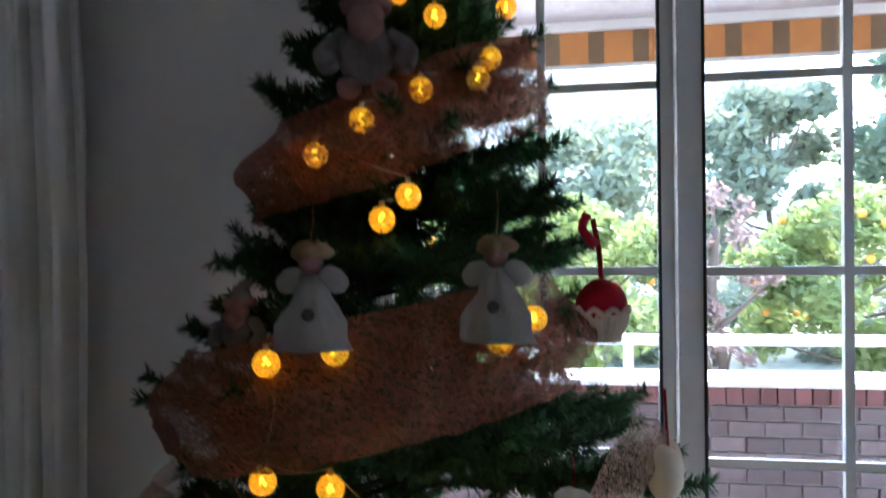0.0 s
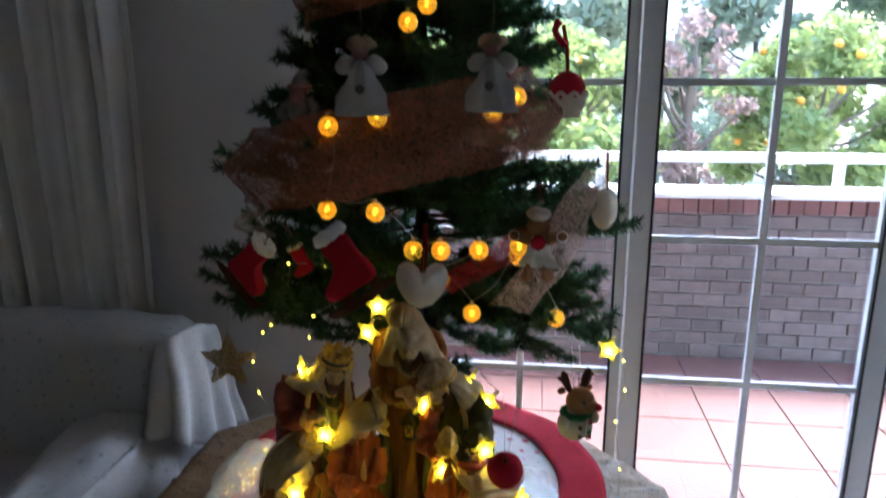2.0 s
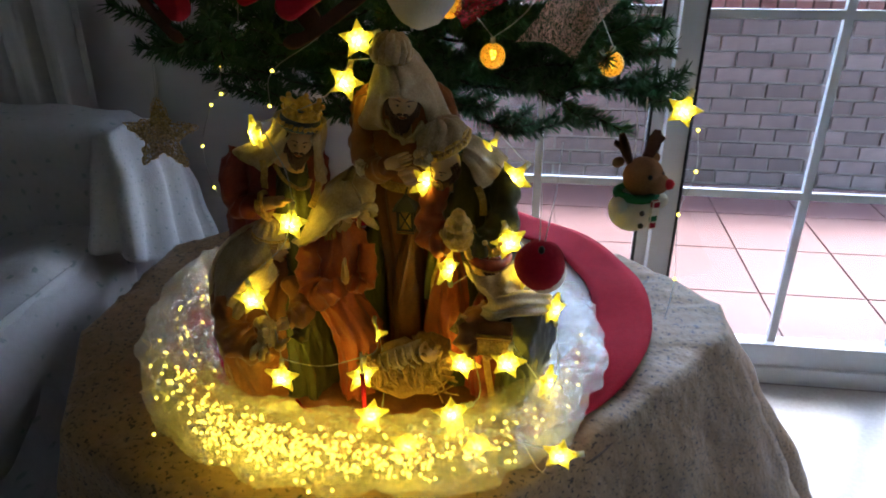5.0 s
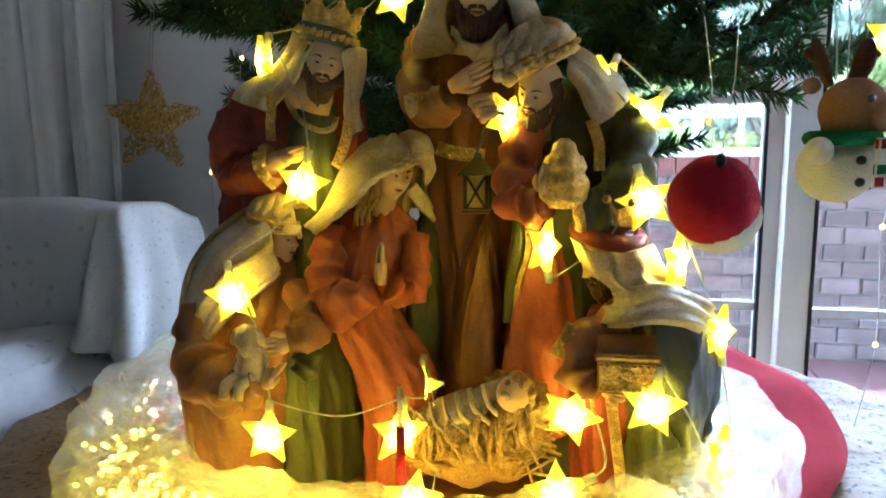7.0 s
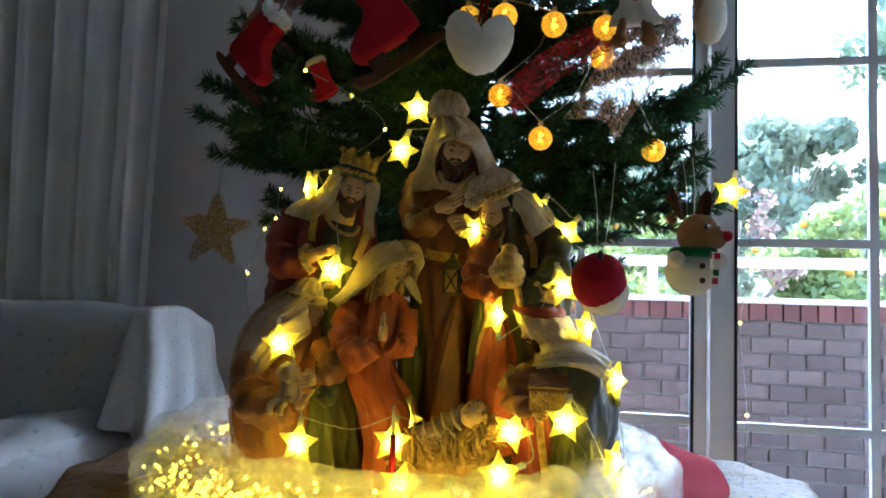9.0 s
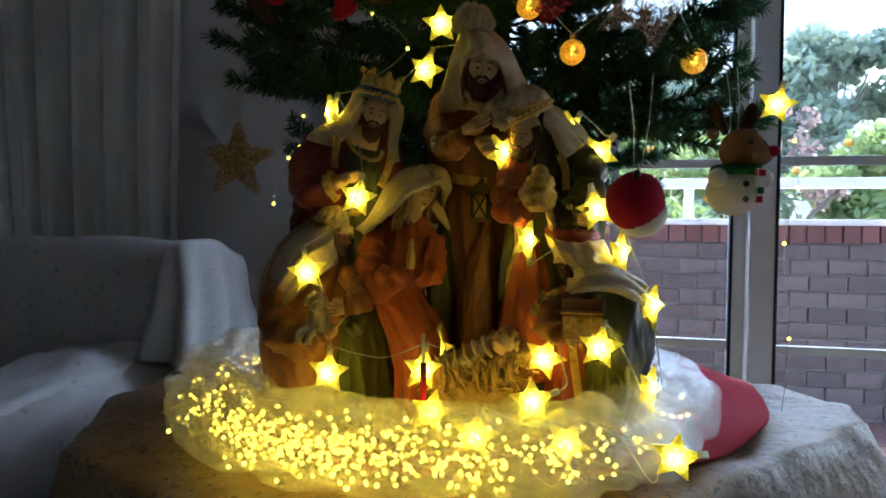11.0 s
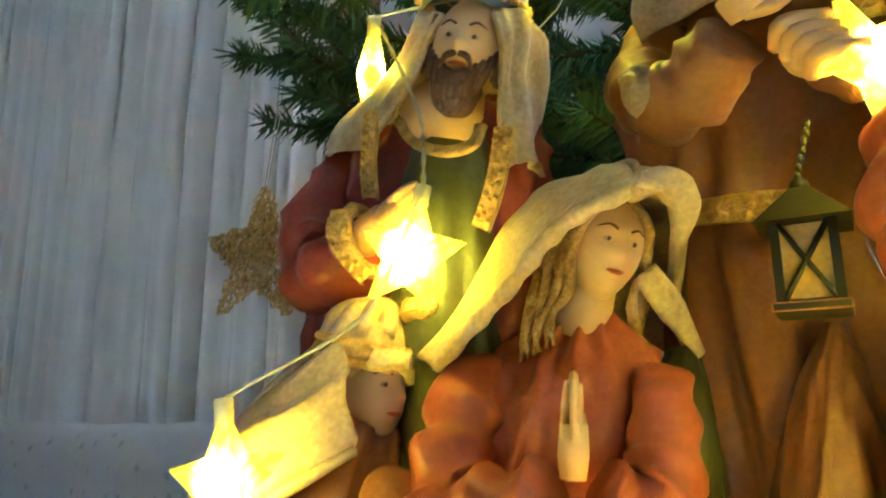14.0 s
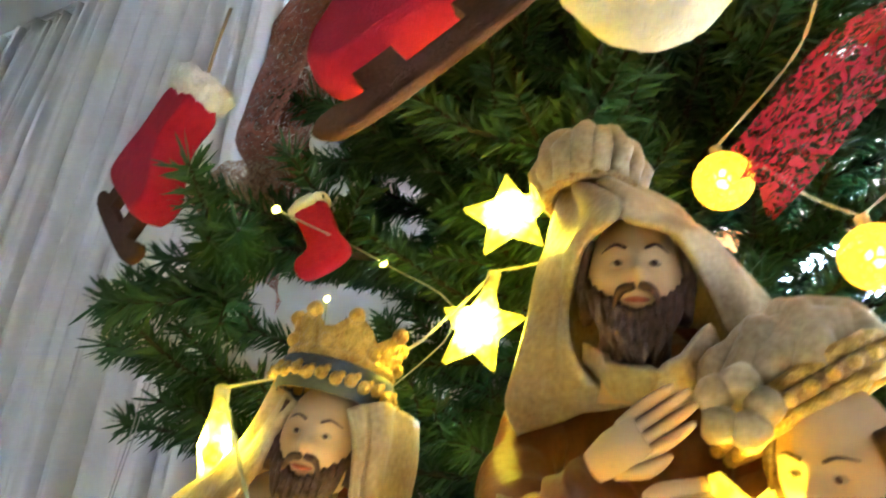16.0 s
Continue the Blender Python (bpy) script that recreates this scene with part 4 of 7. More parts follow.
def tall_man(bm):
    """The tall bearded figure with turban, belt, raised arm and lantern."""
    body(bm, [((0.0264, 0.0200, 0.8887), (0.0574, 0.0200, 0.8873), .008), ((0.0010, 0.0300, 0.8805), (0.0747, 0.0300, 0.8774), .025), ((-0.0233, 0.0350, 0.8648), (0.0874, 0.0350, 0.8608), .036), ((-0.0283, 0.0350, 0.8192), (0.0857, 0.0350, 0.8113), .036), ((-0.0174, 0.0350, 0.7750), (0.0716, 0.0350, 0.7723), .03), ((-0.0164, 0.0350, 0.7332), (0.0819, 0.0350, 0.7330), .036), ((-0.0101, 0.0300, 0.6536), (0.0922, 0.0300, 0.6556), .045), ((-0.0093, 0.0250, 0.5911), (0.0972, 0.0250, 0.5951), .052), ((-0.0086, 0.0200, 0.5150), (0.0996, 0.0200, 0.5214), .056)], BROWN, 15, .0055, .9)
    body(bm, [((0.0436, -0.0040, 0.7322), (0.0506, -0.0040, 0.7322), .006), ((0.0316, -0.0040, 0.7083), (0.0560, -0.0040, 0.7085), .018), ((0.0208, -0.0060, 0.6686), (0.0595, -0.0060, 0.6692), .028), ((0.0148, -0.0100, 0.6293), (0.0617, -0.0100, 0.6306), .034), ((0.0124, -0.0050, 0.5785), (0.0637, -0.0050, 0.5807), .036)], BROWN, 5, .004, 2.2)
    head_of(bm, (0.0451, -0.0420, 0.8788), .0195, 12, 10, True, roll=6)
    hood(bm, [((0.0374, -0.0540, 0.9147), (0.0235, -0.0350, 0.9214), (0.0473, -0.0350, 0.9200), (0.0392, -0.0540, 0.9145)), ((0.0467, -0.0640, 0.8993), (0.0182, -0.0320, 0.9131), (0.0602, -0.0320, 0.9098), (0.0485, -0.0640, 0.8992)), ((0.0462, -0.0680, 0.8897), (0.0150, -0.0300, 0.9052), (0.0657, -0.0300, 0.9025), (0.0498, -0.0680, 0.8895)), ((0.0345, -0.0610, 0.8859), (0.0110, -0.0300, 0.8943), (0.0723, -0.0300, 0.8937), (0.0617, -0.0610, 0.8845)), ((0.0272, -0.0480, 0.8762), (0.0071, -0.0300, 0.8777), (0.0802, -0.0300, 0.8768), (0.0663, -0.0460, 0.8736)), ((0.0253, -0.0450, 0.8630), (0.0018, -0.0280, 0.8629), (0.0860, -0.0250, 0.8621), (0.0693, -0.0420, 0.8605)), ((0.0284, -0.0400, 0.8518), (-0.0046, -0.0200, 0.8521), (0.0904, -0.0150, 0.8510), (0.0725, -0.0350, 0.8502)), ((0.0404, -0.0340, 0.8445), (-0.0046, -0.0120, 0.8436), (0.0911, -0.0080, 0.8412), (0.0660, -0.0300, 0.8443))], folds=6, depth=.003, phase=.4, back=.045)
    cloth(bm, [[(0.0286, -0.0450, 0.8610), (0.0381, -0.0540, 0.8496), (0.0487, -0.0580, 0.8438), (0.0578, -0.0540, 0.8497), (0.0639, -0.0450, 0.8605)], [(0.0272, -0.0420, 0.8552), (0.0376, -0.0500, 0.8448), (0.0480, -0.0520, 0.8395), (0.0584, -0.0500, 0.8450), (0.0655, -0.0420, 0.8537)], [(0.0290, -0.0340, 0.8492), (0.0376, -0.0420, 0.8408), (0.0471, -0.0440, 0.8345), (0.0572, -0.0420, 0.8401), (0.0649, -0.0340, 0.8478)]], CREAM, 4, .0022, .2)
    top = Vector((0.0347, -0.0400, 0.9295))
    for k in range(16):
        a = k / 16 * 6.2832
        tube(bm, spline([top + Vector((.0145 * math.cos(a), .0145 * math.sin(a), -.011)), top + Vector((.0175 * math.cos(a + .12), .0175 * math.sin(a + .12), -.002)), top + Vector((.011 * math.cos(a + .25), .011 * math.sin(a + .25), .009 + .002 * math.sin(k * 2.7))), top + Vector((.003 * math.cos(a), .003 * math.sin(a), .008))], 4), .0044, CREAM, 9, rough=.0018, freq=150)
    ball(bm, top, (.0155, .0155, .011), CREAM, 20, 12)
    tube(bm, circle(top + Vector((0, 0, -.0115)), .0155, 22, 4), .0024, STRAW, 7, closed=True)
    sleeve(bm, [(-0.0053, 0.0200, 0.8613), (-0.0047, -0.0200, 0.8216), (0.0125, -0.0400, 0.8042), (0.0299, -0.0550, 0.8149)], [.0145, .014, .0135, .0115], BROWN, 7, .0022, .3)
    sleeve(bm, [(0.0086, -0.0450, 0.8074), (-0.0009, -0.0450, 0.8086), (0.0015, -0.0450, 0.8156)], [.007, .0065, .005], CREAM, 3, .002)
    hand_of(bm, (0.0300, -0.0620, 0.8184), (0.0592, -0.0700, 0.8314), .0078, side=(-.35, 0, .9))
    sleeve(bm, [(0.0803, 0.0200, 0.8505), (0.0748, -0.0200, 0.8099), (0.0601, -0.0450, 0.8025)], [.014, .014, .011], BROWN, 4, .003)
    ball(bm, (0.0534, -0.0520, 0.8055), (.0105, .008, .0085), SKIN)
    for k in range(4):
        p = Vector((0.0464, -0.0550, 0.8089)) + Vector((.0026 * k, -.002, -.0036 * k))
        tube(bm, spline([p + Vector((.01, 0, .003)), p + Vector((-.001, -.006, .001)), p + Vector((-.0035, .002, -.001))], 4), .0029, SKIN, 8)
    braid(bm, [(0.0048, 0.0060, 0.7786), (0.0179, -0.0060, 0.7751), (0.0315, -0.0100, 0.7732), (0.0446, -0.0080, 0.7717)], .0105)
    # lantern
    c = Vector((0.0426, -0.0300, 0.7476))
    for x in (-1, 1):
        for y in (-1, 1):
            box(bm, c.x + x * .0078 - .0013, c.x + x * .0078 + .0013, c.y + y * .0078 - .0013, c.y + y * .0078 + .0013, c.z - .0125, c.z + .0115, mi=BLACK)
    box(bm, c.x - .0066, c.x + .0066, c.y - .0066, c.y + .0066, c.z - .0115, c.z + .011, mi=AMBER)
    box(bm, c.x - .0105, c.x + .0105, c.y - .0105, c.y + .0105, c.z - .0155, c.z - .0125, .0006, BLACK)
    for s in (-1, 1):
        tube(bm, [c + Vector((-s * .0068, -.0084, -.012)), c + Vector((s * .0068, -.0084, .0112))], .0009, BLACK, 6)
    vs = bmesh.ops.create_cone(bm, cap_ends=True, segments=4, radius1=.0185, radius2=.004, depth=.012, matrix=pose(c.x, c.y, c.z + .0175, 0, 0, 45))["verts"]
    for f in {f for v in vs for f in v.link_faces}:
        f.material_index = BLACK
    ball(bm, c + Vector((0, 0, .0245)), .003, BLACK, 10, 8)
    for k in range(7):
        ball(bm, c + Vector((.0008 * k, -.002, .027 + .0028 * k)), (.0011, .0011, .0018), BLACK, 6, 5)


def crowned_man(bm):
    """The standing crowned figure in a wine-red robe with gold braid."""
    body(bm, [((-0.0894, -0.0300, 0.8265), (-0.0526, -0.0300, 0.8254), .012), ((-0.1226, -0.0250, 0.8231), (-0.0469, -0.0250, 0.8196), .022), ((-0.1461, -0.0200, 0.8142), (-0.0451, -0.0200, 0.8078), .03), ((-0.1615, -0.0150, 0.7852), (-0.0421, -0.0200, 0.7805), .034), ((-0.1698, -0.0100, 0.7439), (-0.0414, -0.0150, 0.7433), .036), ((-0.1715, -0.0100, 0.6969), (-0.0427, -0.0100, 0.6981), .04), ((-0.1683, -0.0100, 0.6136), (-0.0464, -0.0100, 0.6175), .042), ((-0.1644, -0.0100, 0.5159), (-0.0492, -0.0100, 0.5227), .044)], WINE, 13, .004, .2)
    body(bm, [((-0.0843, -0.0450, 0.8130), (-0.0594, -0.0450, 0.8124), .006), ((-0.0965, -0.0420, 0.7991), (-0.0578, -0.0420, 0.7983), .013), ((-0.1004, -0.0400, 0.7677), (-0.0584, -0.0400, 0.7672), .016), ((-0.1055, -0.0360, 0.7187), (-0.0571, -0.0360, 0.7189), .018), ((-0.1104, -0.0300, 0.6589), (-0.0538, -0.0300, 0.6600), .02)], GREEN, 6, .0025, 1.2)
    head_of(bm, (-0.0617, -0.0520, 0.8367), .0172, 20, 10, True, roll=13)
    ball(bm, (-0.0793, -0.0480, 0.8188), (.0165, .011, .0125), SKIN, 20, 14)
    hood(bm, [((-0.0643, -0.0640, 0.8477), (-0.0853, -0.0450, 0.8628), (-0.0396, -0.0450, 0.8495), (-0.0451, -0.0640, 0.8433)), ((-0.0721, -0.0640, 0.8377), (-0.0929, -0.0450, 0.8471), (-0.0406, -0.0450, 0.8353), (-0.0428, -0.0620, 0.8316)), ((-0.0779, -0.0640, 0.8267), (-0.1081, -0.0450, 0.8335), (-0.0421, -0.0450, 0.8210), (-0.0453, -0.0600, 0.8190)), ((-0.0894, -0.0620, 0.8152), (-0.1289, -0.0420, 0.8239), (-0.0421, -0.0450, 0.8067), (-0.0469, -0.0580, 0.8034)), ((-0.1017, -0.0580, 0.8047), (-0.1418, -0.0350, 0.8163), (-0.0405, -0.0420, 0.7918), (-0.0451, -0.0540, 0.7870))], folds=7, depth=.0022, phase=1.1, back=.035)
    c, tl = Vector((-0.0598, -0.0500, 0.8569)), 15
    m = pose(*c, 0, tl, 0)
    rings = []
    for h, r in ((-.006, .0192), (-.0045, .0202), (.0035, .0205), (.0055, .0196), (.0055, .012)):
        rings.append([bm.verts.new(m @ Vector((r * math.cos(a / 40 * 6.2832), r * math.sin(a / 40 * 6.2832), h))) for a in range(40)])
    for a, b in zip(rings, rings[1:]):
        for k in range(40):
            f = bm.faces.new((a[k], a[(k + 1) % 40], b[(k + 1) % 40], b[k]))
            f.material_index, f.smooth = SLATE, True
    for k in range(26):
        a = k / 26 * 6.2832
        p = Vector((.0206 * math.cos(a), .0206 * math.sin(a), -.001 + .0008 * (k % 2)))
        ball(bm, m @ p, .0023, GOLD, 8, 6)
        for j in range(3):
            ball(bm, m @ (p * 1.03 + Vector((.0016 * math.cos(a + 1.57 + j * 2.1), .0016 * math.sin(a + 1.57 + j * 2.1), .0017 * math.cos(j * 2.1)))), .0013, GOLD, 6, 4)
    crown(bm, m @ Vector((0, 0, .0055)), .0172, .0155, tilt=tl)
    braid(bm, [(-0.0993, -0.0620, 0.8186), (-0.0985, -0.0640, 0.8050), (-0.1017, -0.0600, 0.7955), (-0.1033, -0.0560, 0.7850)], .0068)
    braid(bm, [(-0.0414, -0.0640, 0.7980), (-0.0431, -0.0640, 0.7882), (-0.0483, -0.0600, 0.7772), (-0.0548, -0.0570, 0.7659)], .0072)
    braid(bm, [(-0.0881, -0.0600, 0.8130), (-0.0773, -0.0660, 0.7998), (-0.0624, -0.0690, 0.7918), (-0.0524, -0.0670, 0.7931), (-0.0502, -0.0640, 0.8010)], .0036)
    sleeve(bm, [(-0.1380, -0.0200, 0.8150), (-0.1440, -0.0350, 0.7834), (-0.1329, -0.0450, 0.7604), (-0.1038, -0.0580, 0.7677)], [.0165, .0185, .017, .0125], WINE, 6, .003, .5)
    tube(bm, circle((-0.1038, -0.0580, 0.7677), .0125, 18, 76), .003, GOLD, 8, rough=.0012, closed=True, freq=300)
    braid(bm, [(-0.1070, -0.0700, 0.7773), (-0.1076, -0.0720, 0.7687), (-0.1036, -0.0700, 0.7601), (-0.0976, -0.0640, 0.7511)], .006)
    tube(bm, [(-0.1058, -0.0580, 0.7677), (-0.0902, -0.0640, 0.7728)], [.0078, .0064], SKIN, 14)
    hand_of(bm, (-0.0926, -0.0640, 0.7729), (-0.0682, -0.0700, 0.7786), .0072, side=(0, -.8, .5))
    ball(bm, (-0.0821, -0.0520, 0.7405), (.0085, .006, .005), GOLD, 16, 10, rough=.002, freq=200)


def kneeling_woman(bm):
    """The kneeling woman with pale veil and folded hands."""
    body(bm, [((-0.0399, -0.0250, 0.7383), (-0.0188, -0.0250, 0.7382), .008), ((-0.0679, -0.0250, 0.7245), (-0.0059, -0.0250, 0.7226), .022), ((-0.0762, -0.0300, 0.6990), (-0.0010, -0.0300, 0.6948), .03), ((-0.0762, -0.0300, 0.6645), (-0.0138, -0.0350, 0.6615), .032), ((-0.0666, -0.0300, 0.6377), (-0.0012, -0.0400, 0.6363), .034), ((-0.0549, -0.0300, 0.6111), (0.0130, -0.0450, 0.6142), .038), ((-0.0436, -0.0350, 0.5787), (0.0115, -0.0500, 0.5851), .042), ((-0.0413, -0.0400, 0.5333), (0.0090, -0.0500, 0.5396), .045)], RUST, 11, .0042, .4)
    body(bm, [((-0.0071, 0.0000, 0.7272), (0.0032, 0.0000, 0.7272), .006), ((-0.0165, -0.0120, 0.7059), (0.0081, -0.0050, 0.7032), .018), ((-0.0180, -0.0150, 0.6688), (0.0113, -0.0100, 0.6639), .022), ((-0.0120, -0.0150, 0.6343), (0.0116, -0.0120, 0.6295), .024), ((-0.0070, -0.0150, 0.5900), (0.0140, -0.0150, 0.5909), .026)], GREEN, 5, .004, 1.4)
    head_of(bm, (-0.0200, -0.0330, 0.7599), .0165, 46, 14, hair=STRAW, roll=10)
    hood(bm, [((-0.0158, -0.0340, 0.7872), (-0.0287, -0.0250, 0.7863), (-0.0158, -0.0150, 0.7894), (-0.0143, -0.0340, 0.7872)), ((-0.0026, -0.0560, 0.7786), (-0.0413, -0.0350, 0.7818), (-0.0017, -0.0150, 0.7857), (-0.0017, -0.0560, 0.7786)), ((0.0005, -0.0670, 0.7678), (-0.0465, -0.0380, 0.7758), (0.0042, -0.0200, 0.7803), (0.0019, -0.0670, 0.7683)), ((-0.0143, -0.0670, 0.7635), (-0.0519, -0.0400, 0.7681), (0.0057, -0.0200, 0.7754), (0.0093, -0.0600, 0.7663)), ((-0.0277, -0.0660, 0.7554), (-0.0573, -0.0420, 0.7565), (0.0043, -0.0150, 0.7698), (0.0081, -0.0450, 0.7606)), ((-0.0390, -0.0660, 0.7436), (-0.0631, -0.0460, 0.7440), (-0.0014, 0.0000, 0.7585), (0.0003, -0.0150, 0.7560)), ((-0.0545, -0.0620, 0.7317), (-0.0703, -0.0500, 0.7325), (-0.0060, 0.0080, 0.7435), (-0.0066, 0.0000, 0.7424)), ((-0.0722, -0.0550, 0.7193), (-0.0808, -0.0500, 0.7240), (-0.0015, 0.0120, 0.7306), (-0.0025, 0.0060, 0.7292))], folds=5, depth=.0028, phase=2.0, back=.035)
    tube(bm, spline([(-0.0022, -0.0630, 0.7681), (0.0075, -0.0600, 0.7718), (0.0125, -0.0540, 0.7657), (0.0091, -0.0480, 0.7548)], 6), [.0035 + .0002 * k for k in range(10)] + [.0055 - .0004 * k for k in range(9)], CREAM, 10, rough=.0012, freq=140)
    tube(bm, spline([(0.0007, -0.0680, 0.7673), (-0.0151, -0.0680, 0.7625), (-0.0274, -0.0670, 0.7549), (-0.0388, -0.0670, 0.7431), (-0.0551, -0.0630, 0.7312), (-0.0729, -0.0560, 0.7194)], 5), [.0022 + .0012 * math.sin(k * .9) ** 2 for k in range(26)], CREAM, 8)
    tube(bm, spline([(-0.0068, -0.0300, 0.7502), (-0.0009, -0.0250, 0.7401), (0.0062, -0.0120, 0.7234)], 6), [.006] * 7 + [.006 - .0008 * k for k in range(6)], CREAM, 10, .5)
    sleeve(bm, [(-0.0635, -0.0400, 0.7190), (-0.0638, -0.0600, 0.6868), (-0.0484, -0.0750, 0.6702), (-0.0244, -0.0780, 0.6822)], [.013, .0155, .0165, .012], RUST, 6, .0035, .2)
    sleeve(bm, [(-0.0040, -0.0350, 0.7142), (0.0008, -0.0500, 0.6892), (-0.0039, -0.0600, 0.6776), (-0.0129, -0.0680, 0.6836)], [.01, .0115, .0115, .009], RUST, 5, .003, .8)
    for s in (-1, 1):
        hand_of(bm, Vector((-0.0194, -0.0720, 0.6857)) + Vector((s * .0018, -.002 * s, 0)), Vector((-0.0175, -0.0720, 0.7155)) + Vector((s * .0008, -.002 * s, 0)), .0052, side=(.25 * s, -1, 0))


def shepherd(bm):
    """The kneeling figure in profile with a cap, a long mantle and a lamb."""
    body(bm, [((-0.1252, -0.0450, 0.7238), (-0.0986, -0.0450, 0.7093), .01), ((-0.1582, -0.0500, 0.6921), (-0.0888, -0.0500, 0.6857), .03), ((-0.1804, -0.0550, 0.6532), (-0.0901, -0.0550, 0.6529), .04), ((-0.1825, -0.0600, 0.6128), (-0.0918, -0.0600, 0.6159), .046), ((-0.1762, -0.0600, 0.5745), (-0.0933, -0.0600, 0.5783), .048), ((-0.1726, -0.0550, 0.5287), (-0.0862, -0.0550, 0.5338), .05)], BROWN, 7, .004, .7)
    body(bm, [((-0.1009, -0.0300, 0.7136), (-0.0895, -0.0300, 0.7137), .006), ((-0.1007, -0.0350, 0.6794), (-0.0731, -0.0300, 0.6793), .022), ((-0.1015, -0.0400, 0.6408), (-0.0600, -0.0350, 0.6411), .032), ((-0.1048, -0.0450, 0.5931), (-0.0502, -0.0400, 0.5941), .04), ((-0.1100, -0.0450, 0.5290), (-0.0414, -0.0400, 0.5313), .046)], GREEN, 6, .005, .1)
    head_of(bm, (-0.1043, -0.0500, 0.7133), .0165, 72, 6)
    c = Vector((-0.1063, -0.0500, 0.7287))
    ball(bm, c, (.0195, .0185, .0155), CREAM, 26, 16, (0, 14, 0), .003, 120)
    for k in range(7):
        a = 2.4 + k * .55
        tube(bm, spline([c + Vector((.0165 * math.cos(a), .016 * math.sin(a), .002)), c + Vector((.012 * math.cos(a + .3), .012 * math.sin(a + .3), .012)), c + Vector((.003, 0, .0155))], 4), .0036, CREAM, 8)
    for dz, rr in ((-.0035, .0016), (0, .0022), (.0035, .0016)):
        tube(bm, circle(c + Vector((.001, 0, -.003 + dz)), .0202, 30, 12), rr, GOLD if dz else STRAW, 7, rough=.0008, closed=True, freq=400)
    cloth(bm, [[(-0.0919, -0.0660, 0.7252), (-0.0833, -0.0600, 0.7241), (-0.0878, -0.0500, 0.7182)], [(-0.0929, -0.0700, 0.7188), (-0.0819, -0.0640, 0.7186), (-0.0861, -0.0520, 0.7135)]], CREAM, 2, .0008, 0, .003)
    cloth(bm, [[(-0.1220, -0.0400, 0.7384), (-0.1034, -0.0680, 0.7280), (-0.0943, -0.0780, 0.7108), (-0.0946, -0.0720, 0.6920)],
               [(-0.1429, -0.0400, 0.7266), (-0.1165, -0.0780, 0.7152), (-0.1030, -0.0900, 0.7000), (-0.1002, -0.0850, 0.6857)],
               [(-0.1632, -0.0450, 0.7099), (-0.1339, -0.0850, 0.7008), (-0.1167, -0.1000, 0.6886), (-0.1114, -0.0960, 0.6759)],
               [(-0.1776, -0.0500, 0.6870), (-0.1476, -0.0900, 0.6810), (-0.1304, -0.1050, 0.6712), (-0.1261, -0.1000, 0.6618)],
               [(-0.1840, -0.0550, 0.6556), (-0.1568, -0.0940, 0.6559), (-0.1436, -0.1050, 0.6498), (-0.1404, -0.1020, 0.6440)],
               [(-0.1846, -0.0600, 0.6234), (-0.1652, -0.0920, 0.6272), (-0.1581, -0.1000, 0.6253), (-0.1567, -0.0980, 0.6227)]], CREAM, 3.2, .0042, .6, .003, 8)
    tube(bm, spline([(-0.0939, -0.0740, 0.6922), (-0.0994, -0.0870, 0.6850), (-0.1105, -0.0980, 0.6752), (-0.1252, -0.1020, 0.6612), (-0.1394, -0.1040, 0.6435), (-0.1567, -0.1000, 0.6231)], 6), .0024, CREAM, 8, rough=.0008)
    tube(bm, spline([(-0.1223, -0.0420, 0.7384), (-0.1431, -0.0420, 0.7272), (-0.1633, -0.0470, 0.7100), (-0.1777, -0.0520, 0.6866), (-0.1840, -0.0570, 0.6549), (-0.1835, -0.0620, 0.6228)], 6), .0026, CREAM, 8)
    sleeve(bm, [(-0.1500, -0.0800, 0.6642), (-0.1413, -0.1000, 0.6312), (-0.1161, -0.1120, 0.6170), (-0.0898, -0.1150, 0.6271)], [.018, .022, .018, .012], BROWN, 6, .004, .4)
    sleeve(bm, [(-0.0843, -0.0600, 0.6772), (-0.0670, -0.0800, 0.6591), (-0.0685, -0.0950, 0.6524), (-0.0773, -0.1000, 0.6507)], [.012, .0145, .014, .01], BROWN, 4, .003, .2)
    sleeve(bm, [(-0.0693, -0.0900, 0.6494), (-0.0639, -0.0980, 0.6355), (-0.0688, -0.1050, 0.6280)], [.008, .0095, .006], GREEN, 3, .002)
    hand_of(bm, (-0.0743, -0.1020, 0.6502), (-0.0893, -0.1150, 0.6484), .0082, side=(0, .3, -1))
    hand_of(bm, (-0.0876, -0.1150, 0.6247), (-0.0707, -0.1220, 0.6397), .0078, side=(.6, 0, .7))
    ball(bm, (-0.0966, -0.1150, 0.6376), (.0105, .01, .019), CREAM, 20, 14, (0, 10, 0), .003, 220)
    ball(bm, (-0.0963, -0.1200, 0.6567), (.0082, .009, .0098), CREAM, 18, 12, (20, 0, 0), .0014, 260)
    ball(bm, (-0.0913, -0.1300, 0.6529), (.005, .0055, .0058), CREAM, 12, 8)
    for s in (-1, 1):
        ball(bm, Vector((-0.0963, -0.1200, 0.6567)) + Vector((s * .0085, .001, .001)), (.0036, .0026, .0068), CREAM, 10, 8, (0, s * -28, 0))
        tube(bm, spline([Vector((-0.0972, -0.1200, 0.6321)) + Vector((s * .004, 0, 0)), Vector((-0.1036, -0.1280, 0.6268)) + Vector((s * .005, 0, 0)), Vector((-0.1050, -0.1300, 0.6180)) + Vector((s * .005, 0, 0))], 4), [.0042] * 5 + [.0036] * 4, CREAM, 8)


